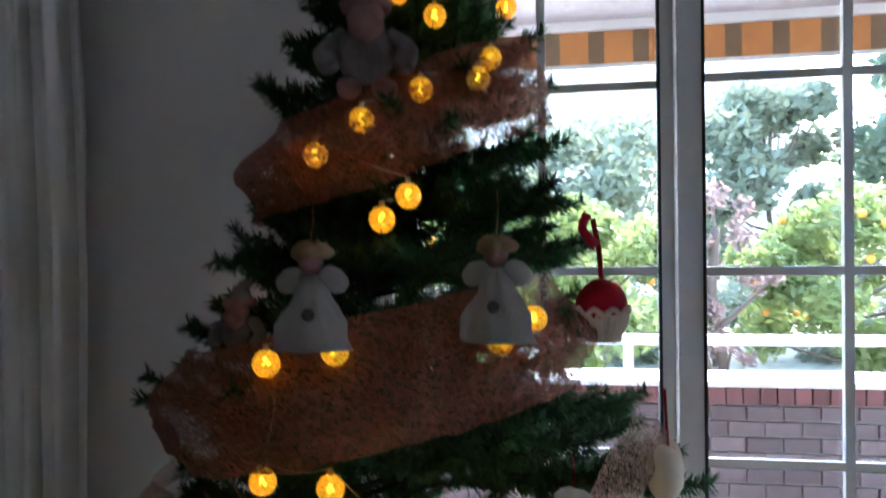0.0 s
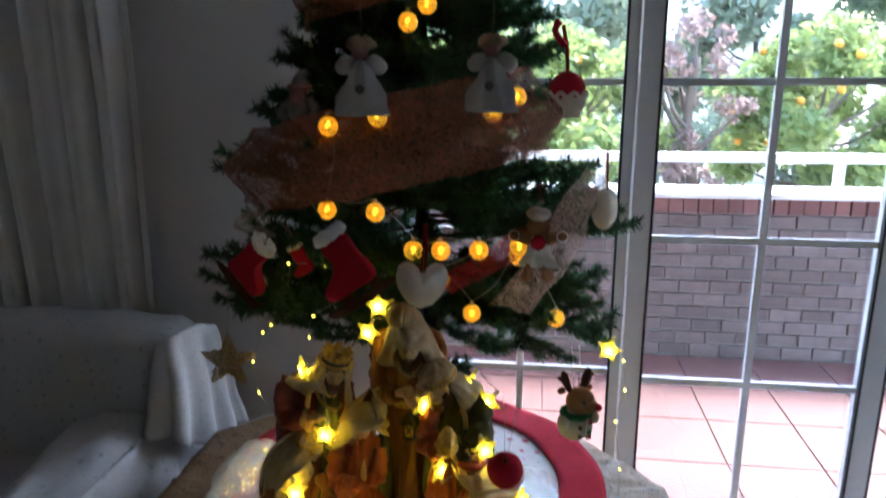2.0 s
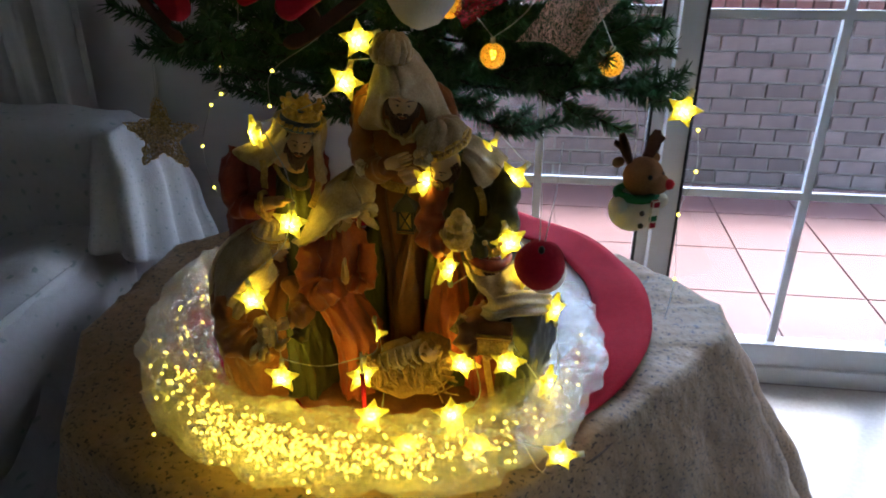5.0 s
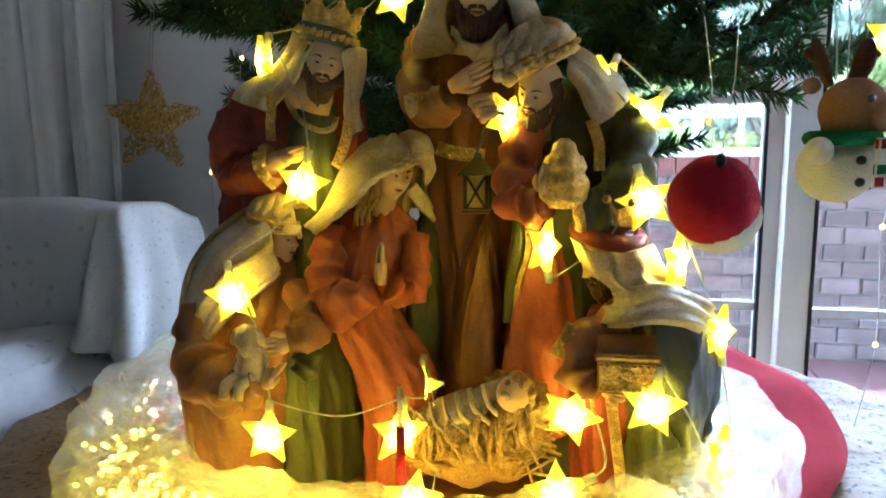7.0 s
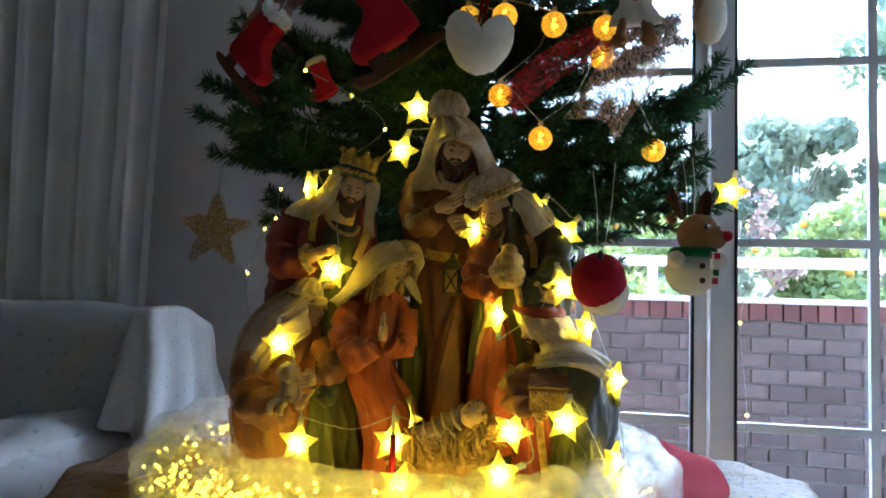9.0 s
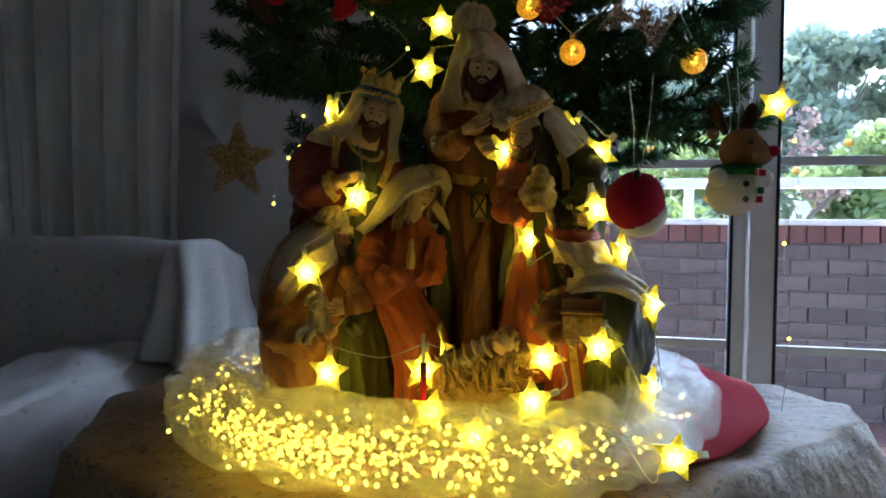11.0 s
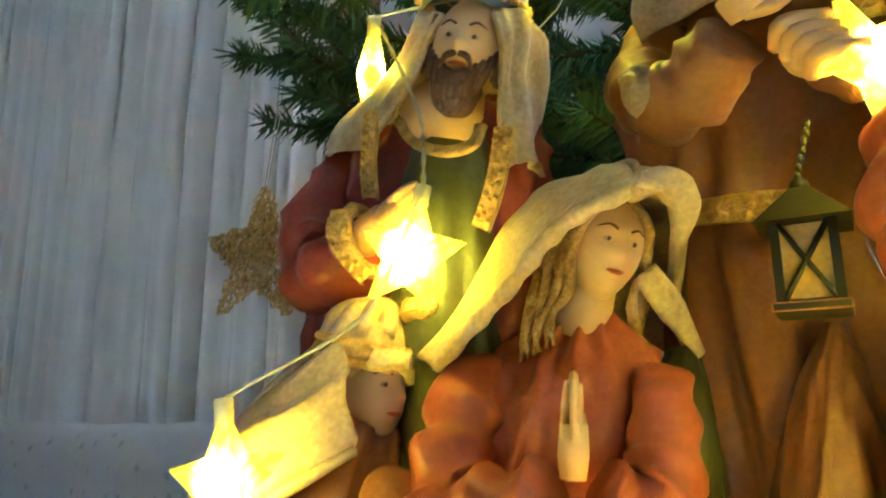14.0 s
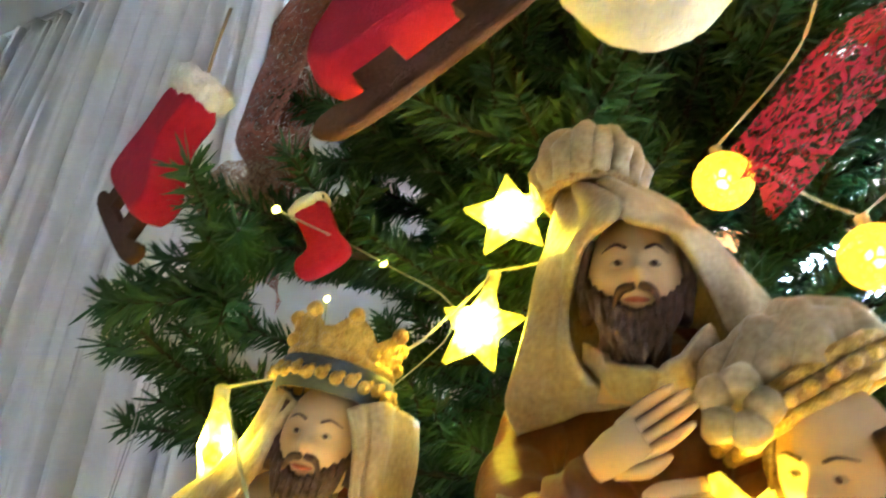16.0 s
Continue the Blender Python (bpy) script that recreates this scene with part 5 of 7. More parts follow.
def turbaned_man(bm):
    """The turbaned figure that bends forward with a gold vessel."""
    body(bm, [((0.0940, -0.0300, 0.8199), (0.1261, -0.0300, 0.8223), .01), ((0.0748, -0.0200, 0.8099), (0.1464, -0.0150, 0.8088), .025), ((0.0693, -0.0100, 0.7844), (0.1582, -0.0050, 0.7834), .036), ((0.0704, -0.0050, 0.7430), (0.1632, 0.0000, 0.7427), .04), ((0.0734, 0.0000, 0.6787), (0.1630, 0.0000, 0.6800), .042), ((0.0732, 0.0000, 0.5996), (0.1628, 0.0000, 0.6030), .045), ((0.0730, 0.0000, 0.5265), (0.1626, 0.0000, 0.5318), .046)], GREEN, 9, .0045, .6)
    body(bm, [((0.0815, -0.0350, 0.7277), (0.0907, -0.0350, 0.7277), .005), ((0.0704, -0.0300, 0.7003), (0.1075, -0.0300, 0.7006), .02), ((0.0633, -0.0300, 0.6577), (0.1189, -0.0300, 0.6589), .03), ((0.0594, -0.0300, 0.6151), (0.1256, -0.0300, 0.6174), .036), ((0.0584, -0.0300, 0.5773), (0.1277, -0.0300, 0.5805), .038)], RUST, 6, .005, 1.0)
    head_of(bm, (0.0886, -0.0480, 0.8161), .0178, -24, 26, True, roll=16)
    c = Vector((0.0852, -0.0400, 0.8386))
    m = pose(*c, 10, -24, 0)
    ball(bm, m @ Vector((.001, 0, .006)), (.0255, .024, .0155), CREAM, 28, 18, (10, -24, 0), .004, 90)
    for k in range(8):
        a = k / 8 * 6.2832
        tube(bm, spline([m @ Vector((.0245 * math.cos(a), .0235 * math.sin(a), .001)), m @ Vector((.018 * math.cos(a + .5), .018 * math.sin(a + .5), .0145)), m @ Vector((.003, .002, .02))], 5), .0052, CREAM, 9, rough=.002, freq=120)
    for h, rr, mi in ((-.0058, .0022, GOLD), (-.002, .0026, STRAW), (.002, .0022, GOLD)):
        tube(bm, [m @ Vector((.0262 * math.cos(k / 34 * 6.2832), .0252 * math.sin(k / 34 * 6.2832), h)) for k in range(34)], rr, mi, 8, rough=.0008, closed=True, freq=300)
    for k in range(30):
        a = k / 30 * 6.2832
        ball(bm, m @ Vector((.0284 * math.cos(a), .0274 * math.sin(a), -.002)), .0021, GOLD, 7, 5)
    for k in range(5):
        a = k * 1.2566
        ball(bm, Vector((0.0680, -0.0640, 0.8286)) + Vector((.006 * math.cos(a), -.001, .006 * math.sin(a))), (.0052, .0045, .0052), CREAM, 12, 8, rough=.0012, freq=200)
    cloth(bm, [[(0.1011, -0.0350, 0.8468), (0.1057, -0.0500, 0.8361), (0.1057, -0.0520, 0.8231)], [(0.1171, -0.0300, 0.8411), (0.1167, -0.0500, 0.8276), (0.1136, -0.0540, 0.8145)], [(0.1342, -0.0220, 0.8279), (0.1278, -0.0460, 0.8153), (0.1188, -0.0540, 0.8024)], [(0.1486, -0.0100, 0.8117), (0.1378, -0.0400, 0.8013), (0.1254, -0.0500, 0.7915)]], CREAM, 3, .0035, .3, .0026)
    braid(bm, [(0.1214, -0.0520, 0.7958), (0.1267, -0.0500, 0.7803), (0.1276, -0.0480, 0.7624)], .0075)
    braid(bm, [(0.0733, -0.0500, 0.8016), (0.0705, -0.0500, 0.7880), (0.0721, -0.0460, 0.7700)], .007)
    braid(bm, [(0.0786, -0.0500, 0.7379), (0.0809, -0.0520, 0.7107), (0.0739, -0.0500, 0.6833), (0.0715, -0.0480, 0.6602)], .0035, studs=False)
    body(bm, [((0.0688, -0.0400, 0.7379), (0.0781, -0.0400, 0.7379), .004), ((0.0682, -0.0450, 0.7149), (0.0792, -0.0450, 0.7150), .005), ((0.0636, -0.0450, 0.6827), (0.0755, -0.0450, 0.6828), .005), ((0.0619, -0.0420, 0.6546), (0.0716, -0.0420, 0.6548), .004)], GREEN, 3, .001, .2, 24)
    sleeve(bm, [(0.0802, -0.0350, 0.7939), (0.0744, -0.0550, 0.7604), (0.0787, -0.0680, 0.7413), (0.0949, -0.0750, 0.7442)], [.013, .0155, .0165, .012], RUST, 5, .0035, .3)
    sleeve(bm, [(0.1447, -0.0200, 0.7988), (0.1474, -0.0450, 0.7601), (0.1312, -0.0650, 0.7376), (0.1162, -0.0720, 0.7398)], [.015, .017, .016, .013], GREEN, 5, .0035, .9)
    tube(bm, circle((0.1149, -0.0720, 0.7394), .0125, 18, 80), .0034, GOLD, 8, rough=.0014, closed=True, freq=260)
    v = Vector((0.1057, -0.0850, 0.7609))
    robe(bm, [(v.z - .02, v.x, v.y, .009, .009), (v.z - .014, v.x, v.y, .014, .014), (v.z - .004, v.x, v.y, .0155, .0155), (v.z + .002, v.x, v.y, .013, .013), (v.z + .005, v.x, v.y, .0145, .0145), (v.z + .011, v.x, v.y, .0125, .0125), (v.z + .014, v.x, v.y, .0085, .0085), (v.z + .019, v.x, v.y, .0072, .0072), (v.z + .023, v.x, v.y, .003, .003)], GOLD, 28, 30, 12, .0005, 0)
    hand_of(bm, (0.0939, -0.0850, 0.7482), (0.0996, -0.0960, 0.7716), .0078, side=(1, -.4, 0))


def kneeling_king(bm):
    """The kneeling crowned figure in a dark cloak with a gold casket."""
    body(bm, [((0.1429, -0.0450, 0.7018), (0.1625, -0.0450, 0.7020), .01), ((0.1363, -0.0450, 0.6837), (0.1888, -0.0400, 0.6818), .03), ((0.1327, -0.0450, 0.6567), (0.2049, -0.0400, 0.6554), .042), ((0.1361, -0.0450, 0.6208), (0.2099, -0.0400, 0.6223), .048), ((0.1404, -0.0450, 0.5851), (0.2055, -0.0400, 0.5867), .048), ((0.1428, -0.0400, 0.5432), (0.1926, -0.0400, 0.5461), .05)], DARK, 7, .0045, .4)
    body(bm, [((0.1228, -0.0550, 0.6711), (0.1422, -0.0550, 0.6715), .012), ((0.1140, -0.0550, 0.6443), (0.1464, -0.0550, 0.6452), .022), ((0.1117, -0.0550, 0.6042), (0.1527, -0.0550, 0.6058), .03), ((0.1116, -0.0550, 0.5473), (0.1568, -0.0550, 0.5499), .034)], WINE, 5, .004, 1.3)
    body(bm, [((0.1553, -0.0750, 0.6191), (0.1675, -0.0750, 0.6195), .01), ((0.1490, -0.0750, 0.5934), (0.1816, -0.0750, 0.5949), .022), ((0.1472, -0.0700, 0.5544), (0.1862, -0.0700, 0.5567), .028)], GREEN, 5, .004, 1.7)
    head_of(bm, (0.1314, -0.0580, 0.7033), .0165, -52, 22, True, roll=-8)
    tube(bm, circle((0.1342, -0.0550, 0.7209), .02, 26, 10, 8), .0062, WINE, 10, rough=.0012, closed=True)
    tube(bm, circle((0.1342, -0.0550, 0.7156), .0215, 26, 10, 8), .002, GOLD, 7, rough=.0012, closed=True, freq=300)
    ball(bm, (0.1342, -0.0550, 0.7218), (.018, .018, .008), WINE, 20, 12, (8, 10, 0))
    crown(bm, Vector((0.1332, -0.0580, 0.7297)), .018, .016, tilt=8)
    for k in range(14):
        a = k * 2.4
        ball(bm, Vector((0.1268, -0.0680, 0.7376)) + Vector((.009 * math.cos(a) * (k % 3) / 2, .004 * math.sin(a), .006 * math.sin(a * 1.7))), .0028, GOLD, 8, 6)
    cloth(bm, [[(0.1106, -0.0750, 0.7213), (0.1240, -0.0900, 0.7142), (0.1466, -0.0850, 0.7142), (0.1615, -0.0550, 0.7157)], [(0.1147, -0.0800, 0.7100), (0.1299, -0.0940, 0.7046), (0.1504, -0.0880, 0.7064), (0.1666, -0.0550, 0.7061)], [(0.1241, -0.0850, 0.6998), (0.1378, -0.0960, 0.6966), (0.1542, -0.0900, 0.6984), (0.1742, -0.0550, 0.6961)], [(0.1326, -0.0860, 0.6937), (0.1437, -0.0960, 0.6901), (0.1601, -0.0900, 0.6898), (0.1825, -0.0550, 0.6853)]], CREAM, 4, .0035, .9, .0026)
    cloth(bm, [[(0.1308, -0.0900, 0.6662), (0.1329, -0.0960, 0.6781), (0.1401, -0.0900, 0.6879)], [(0.1431, -0.1040, 0.6707), (0.1469, -0.1060, 0.6834), (0.1498, -0.0950, 0.6946)], [(0.1610, -0.1000, 0.6714), (0.1649, -0.1000, 0.6851), (0.1666, -0.0850, 0.6961)], [(0.1824, -0.0850, 0.6667), (0.1863, -0.0800, 0.6773), (0.1853, -0.0650, 0.6871)], [(0.2023, -0.0550, 0.6510), (0.2037, -0.0520, 0.6636), (0.2016, -0.0450, 0.6737)]], CREAM, 3, .0045, 1.8, .003)
    sleeve(bm, [(0.1407, -0.0800, 0.6701), (0.1218, -0.0900, 0.6543), (0.1195, -0.0980, 0.6371), (0.1314, -0.1000, 0.6297)], [.013, .016, .015, .01], BROWN, 5, .003)
    braid(bm, [(0.1136, -0.0950, 0.6694), (0.1087, -0.1000, 0.6596), (0.1022, -0.0980, 0.6489)], .009)
    hand_of(bm, (0.1326, -0.1000, 0.6298), (0.1466, -0.1080, 0.6315), .0075, side=(0, .5, 1))
    c = Vector((0.1457, -0.1000, 0.6436))
    box(bm, c.x - .0175, c.x + .0175, c.y - .012, c.y + .012, c.z - .0125, c.z + .008, .0012, GOLD)
    box(bm, c.x - .019, c.x + .019, c.y - .0135, c.y + .0135, c.z + .008, c.z + .0115, .001, GOLD)
    tube(bm, [c + Vector((-.0175 + .00175 * k, .001, .0115)) for k in range(21)], .0095, BROWN, 16)
    for s in (-1, 1):
        for k in range(9):
            ball(bm, c + Vector((-.0155 + .0039 * k, -.0125, -.0025 + s * .0075)), .0013, GOLD, 6, 5)
    for k in range(8):
        ball(bm, c + Vector((.0045 * math.cos(k * .785), -.0125, -.0025 + .0045 * math.sin(k * .785))), .0012, GOLD, 6, 5)
    braid(bm, [(0.1366, -0.1000, 0.6271), (0.1392, -0.1020, 0.6082), (0.1420, -0.1000, 0.5876), (0.1453, -0.0960, 0.5630)], .007)


def crib(bm):
    """The straw crib with the swaddled infant."""
    rnd = random.Random(5)
    ball(bm, (0.0469, -0.0750, 0.5800), (.05, .032, .03), STRAW, 30, 18, (0, -6, 0), .008, 60)
    a, b = Vector((0.0114, -0.1000, 0.5971)), Vector((0.0911, -0.1000, 0.6139))
    for k in range(34):
        p = a.lerp(b, k / 33) + Vector((0, .004 * math.sin(k), rnd.uniform(-.004, .004)))
        drop = .016 + .012 * rnd.random() + .008 * math.sin(k * .35)
        tube(bm, spline([p + Vector((0, .012, .003)), p + Vector((0, -.004, 0)), p + Vector((rnd.gauss(0, .003), -.007, -drop * .6)), p + Vector((rnd.gauss(0, .004), -.004, -drop))], 3), [.0022] * 6 + [.0018] * 3 + [.0012], STRAW, 6)
    for k in range(110):
        p = Vector((0.0486, -0.0900, 0.5885)) + Vector((rnd.uniform(-.05, .05), rnd.uniform(-.016, .02), rnd.uniform(-.02, .012)))
        d = Vector((rnd.uniform(-1, 1), rnd.uniform(-.4, .3), rnd.uniform(-.6, .6))).normalized() * .013
        tube(bm, [p - d, p + d * .2 + Vector((0, -.001, 0)), p + d], .0011, STRAW, 5)
    body(bm, [((0.0653, -0.0850, 0.6273), (0.0682, -0.0850, 0.6095), .008), ((0.0550, -0.0900, 0.6250), (0.0592, -0.0900, 0.5997), .014), ((0.0403, -0.0920, 0.6176), (0.0424, -0.0920, 0.5909), .016), ((0.0243, -0.0920, 0.6093), (0.0260, -0.0920, 0.5902), .013), ((0.0118, -0.0900, 0.6032), (0.0139, -0.0900, 0.5934), .007)], CREAM, 5, .003, .7, 40)
    for k in range(5):
        p = Vector((0.0243, -0.1000, 0.6061)).lerp(Vector((0.0602, -0.1000, 0.6201)), k / 4)
        tube(bm, spline([p + Vector((-.004, .004, .006)), p + Vector((.002, -.007, -.004)), p + Vector((.014, -.003, -.016))], 5), .002, CREAM, 8, .7, .0008)
    cloth(bm, [[(0.0535, -0.0750, 0.6240), (0.0663, -0.0700, 0.6278), (0.0815, -0.0700, 0.6261), (0.0945, -0.0700, 0.6192)], [(0.0623, -0.1000, 0.6148), (0.0750, -0.1040, 0.6134), (0.0871, -0.1000, 0.6158), (0.0991, -0.0900, 0.6140)], [(0.0663, -0.0980, 0.6020), (0.0790, -0.1040, 0.6000), (0.0911, -0.1000, 0.6036), (0.1011, -0.0880, 0.6031)]], STRAW, 4, .003, .2)
    ball(bm, (0.0768, -0.1000, 0.6232), (.0115, .0125, .012), SKIN, 20, 14)
    ball(bm, (0.0726, -0.1100, 0.6252), (.004, .004, .003), SKIN, 10, 8)
    for k in range(12):
        a = k * .52
        ball(bm, Vector((0.0800, -0.0980, 0.6246)) + Vector((.0085 * math.cos(a) * .8, -.004 + .004 * math.sin(k * 2), .0095 * math.sin(a))), .0046, STRAW, 9, 7, rough=.0012, freq=260)


def nativity():
    bm = bmesh.new()
    z = TOP + 0.012
    robe(bm, [(z, 0.022, 0.0, 0.18, 0.098), (z + 0.008, 0.022, 0.0, 0.18, 0.098), (z + 0.014, 0.022, 0.0, 0.17, 0.09), (z + 0.017, 0.022, 0.0, 0.16, 0.08)], BROWN, 90, 10, 13, 0.006, 0.3)
    for figure in (tall_man, crowned_man, kneeling_woman, shepherd, turbaned_man, kneeling_king, crib):
        figure(bm)
    me = bpy.data.meshes.new("nativity_statue")
    bmesh.ops.recalc_face_normals(bm, faces=bm.faces)
    bm.to_mesh(me)
    bm.free()
    for m in STATUE_MATS:
        me.materials.append(m)
    return tagged(new("nativity_statue", me), "painted resin nativity group in robes of brown, rust and cream", "statue")


def crown(bm, c, r, h, tilt=0):
    """A gold circlet with points and studs."""
    m = pose(*c, 0, tilt, 0)
    n = 40
    lo, hi = [], []
    for k in range(n):
        a = 2 * math.pi * k / n
        top = h * (0.55 + 0.45 * abs(math.cos(a * 3.5)))
        lo.append(bm.verts.new(m @ Vector((r * math.cos(a), r * math.sin(a), 0))))
        hi.append(bm.verts.new(m @ Vector((r * 1.18 * math.cos(a), r * 1.18 * math.sin(a), top))))
    for k in range(n):
        f = bm.faces.new((lo[k], lo[(k + 1) % n], hi[(k + 1) % n], hi[k]))
        f.material_index, f.smooth = GOLD, True
        if abs(math.cos(2 * math.pi * k / n * 3.5)) > 0.97:
            ball(bm, hi[k].co, 0.003, GOLD, 8, 6)
    tube(bm, [m @ Vector((r * 1.02 * math.cos(a / 24 * 6.2832), r * 1.02 * math.sin(a / 24 * 6.2832), 0.002)) for a in range(24)], 0.0022, GOLD, 8, closed=True)
    for k in range(7):
        a = 2 * math.pi * (k + 0.5) / 7
        ball(bm, m @ Vector((r * 1.1 * math.cos(a), r * 1.1 * math.sin(a), h * 0.35)), 0.0028, GOLD, 8, 6)


nativity()

# ---- the tree ----
AX, AY, TREE_TOP = 0.018, 0.26, 1.97


def tree_radius(z):
    return lerp_table([(0.8, 0.25), (0.86, 0.33), (0.95, 0.385), (1.08, 0.3), (1.15, 0.265), (1.3, 0.225), (1.5, 0.168), (1.7, 0.115), (1.97, 0.02)], z)[0]


def needles(points, per_m, length, rng, vs, fs, spread=0.8):
    """Flat plastic needles round a twig."""
    pts = np.array([tuple(p) for p in points])
    seg = np.diff(pts, axis=0)
    ln = np.linalg.norm(seg, axis=1)
    total = ln.sum()
    n = max(8, int(total * per_m))
    u = rng.random(n) * total
    cum = np.concatenate([[0], np.cumsum(ln)])
    i = np.clip(np.searchsorted(cum, u) - 1, 0, len(ln) - 1)
    p = pts[i] + seg[i] * ((u - cum[i]) / ln[i])[:, None]
    t = seg[i] / ln[i][:, None]
    rnd = rng.normal(size=(n, 3))
    rad = rnd - (rnd * t).sum(1)[:, None] * t
    rad /= np.linalg.norm(rad, axis=1)[:, None]
    d = t * (0.35 + 0.5 * rng.random(n))[:, None] + rad * spread
    d /= np.linalg.norm(d, axis=1)[:, None]
    d[:, 2] -= 0.06
    L = length * (0.6 + 0.55 * rng.random(n))[:, None]
    w = np.cross(d, rng.normal(size=(n, 3)))
    w = w / np.linalg.norm(w, axis=1)[:, None] * 0.00095
    base = len(vs)
    quad = np.stack([p - w, p + w, p + d * L * 0.75 + w * 0.8, p + d * L, p + d * L * 0.75 - w * 0.8], axis=1).reshape(-1, 3)
    vs.extend(quad.tolist())
    fs.extend([tuple(base + 5 * k + q for q in range(5)) for k in range(n)])


def bough(tree, main, di, side, L, short, rng):
    """One branch with its twigs and needles."""
    vs, fs = [], []
    needles(main[3:], 2700, 0.019, rng, vs, fs)
    bmw = bmesh.new()
    tube(bmw, main, [0.003 - 0.0001 * i for i in range(len(main))], 1, 5)
    for q in range(int(5 + L * 15)):
        u = 0.15 + 0.76 * rng.random()
        i = int(u * (len(main) - 1))
        o = main[i]
        sgn = 1 if q % 2 else -1
        tl = (0.03 if short else 0.05 + 0.06 * rng.random()) * (0.5 + min(1, L / 0.35) * 0.6)
        dirn = (di * rng.uniform(0.4, 1.0) + side * sgn * rng.uniform(0.35, 1.0) + Vector((0, 0, rng.uniform(-0.1, 0.45)))).normalized()
        tw = [o, o + dirn * tl * 0.5, o + dirn * tl + Vector((0, 0, 0.02 * rng.random()))]
        needles(tw, 2600, 0.0175, rng, vs, fs)
        tube(bmw, tw, [0.002, 0.0018, 0.0012], 1, 4)
    bmw.verts.ensure_lookup_table()
    off = len(vs)
    bmw.verts.index_update()
    vs += [tuple(v.co) for v in bmw.verts]
    sticks = [tuple(off + v.index for v in f.verts) for f in bmw.faces]
    bmw.free()
    ob = mesh_object("branch", vs, fs + sticks, [M_NEEDLE, M_STICK], [0] * len(fs) + [1] * len(sticks), smooth=False)
    under(ob, tree)


def build_tree():
    tree = thing("christmas_tree", (AX, AY, TOP), "dark green artificial fir tree standing on the covered table", "christmas tree")
    bm = bmesh.new()
    tube(bm, [(AX, AY, TOP + 0.01), (AX, AY, 1.2), (AX, AY, TREE_TOP)], [0.016, 0.013, 0.004])
    part("trunk", bm, M_STICK, tree)
    bm = bmesh.new()
    for k in range(3):
        a = k * 2.094 + 0.5
        tube(bm, [(AX, AY, TOP + 0.07), (AX + 0.09 * math.cos(a), AY + 0.09 * math.sin(a), TOP + 0.035), (AX + 0.13 * math.cos(a), AY + 0.13 * math.sin(a), TOP + 0.02)], 0.008)
    part("stand", bm, M_STICK, tree)
    rng = np.random.default_rng(11)
    z, tier = 0.805, 0
    while z < TREE_TOP - 0.02:
        R = tree_radius(z)
        count = max(5, int(9 + R * 20))
        for k in range(count):
            a = 2 * math.pi * (k + 0.5 * (tier % 2) + rng.uniform(-0.25, 0.25)) / count
            L = R * rng.uniform(0.72, 1.0)
            if math.sin(a) > 0.1 and z < 1.2 and rng.random() < 0.5:
                continue
            front = -math.sin(a)
            if z < 1.02 and front > 0.15:
                L = min(L, (0.11 + 1.1 * max(0, z - 0.86)) / max(front, 0.5))
            zz = z + rng.uniform(-0.03, 0.03)
            di = Vector((math.cos(a), math.sin(a), 0))
            side = Vector((-math.sin(a), math.cos(a), 0))
            sag = rng.uniform(-0.02, 0.05) - (0.03 if z < 0.95 else 0.02)
            tip = Vector((AX, AY, zz)) + di * L + Vector((0, 0, sag + 0.10 * L))
            mid = Vector((AX, AY, zz)) + di * L * 0.55 + Vector((0, 0, sag))
            main = spline([Vector((AX, AY, zz + 0.01)) + di * 0.012, mid, tip], 8)
            bough(tree, main, di, side, L, z < 1.0 and front > 0.3, rng)
        z += 0.05 + 0.008 * (tier % 2)
        tier += 1
    for start, mid, tip in (((0, 0.25, 0.9), (-0.17, 0.12, 0.905), (-0.238, 0.03, 0.928)), ((0, 0.25, 0.87), (-0.17, 0.12, 0.885), (-0.238, 0.04, 0.905)),
                            ((0.02, 0.25, 0.9), (0.22, 0.19, 0.915), (0.315, 0.13, 0.925)), ((0.02, 0.25, 0.86), (0.22, 0.18, 0.85), (0.325, 0.13, 0.845)),
                            ((0.02, 0.24, 0.93), (0.17, 0.14, 0.92), (0.255, 0.07, 0.9)), ((0.02, 0.24, 0.88), (0.16, 0.16, 0.85), (0.28, 0.09, 0.815)),
                            ((0, 0.24, 0.99), (-0.13, 0.08, 1.0), (-0.19, -0.01, 1.01)), ((-0.12, 0.09, 1.0), (-0.165, 0.01, 0.97), (-0.145, -0.02, 0.91))):
        di = (Vector(tip) - Vector(start)).normalized()
        side = di.cross(Vector((0, 0, 1))).normalized()
        bough(tree, spline([start, mid, tip], 8), di, side, 0.22, False, rng)
    return tree


build_tree()


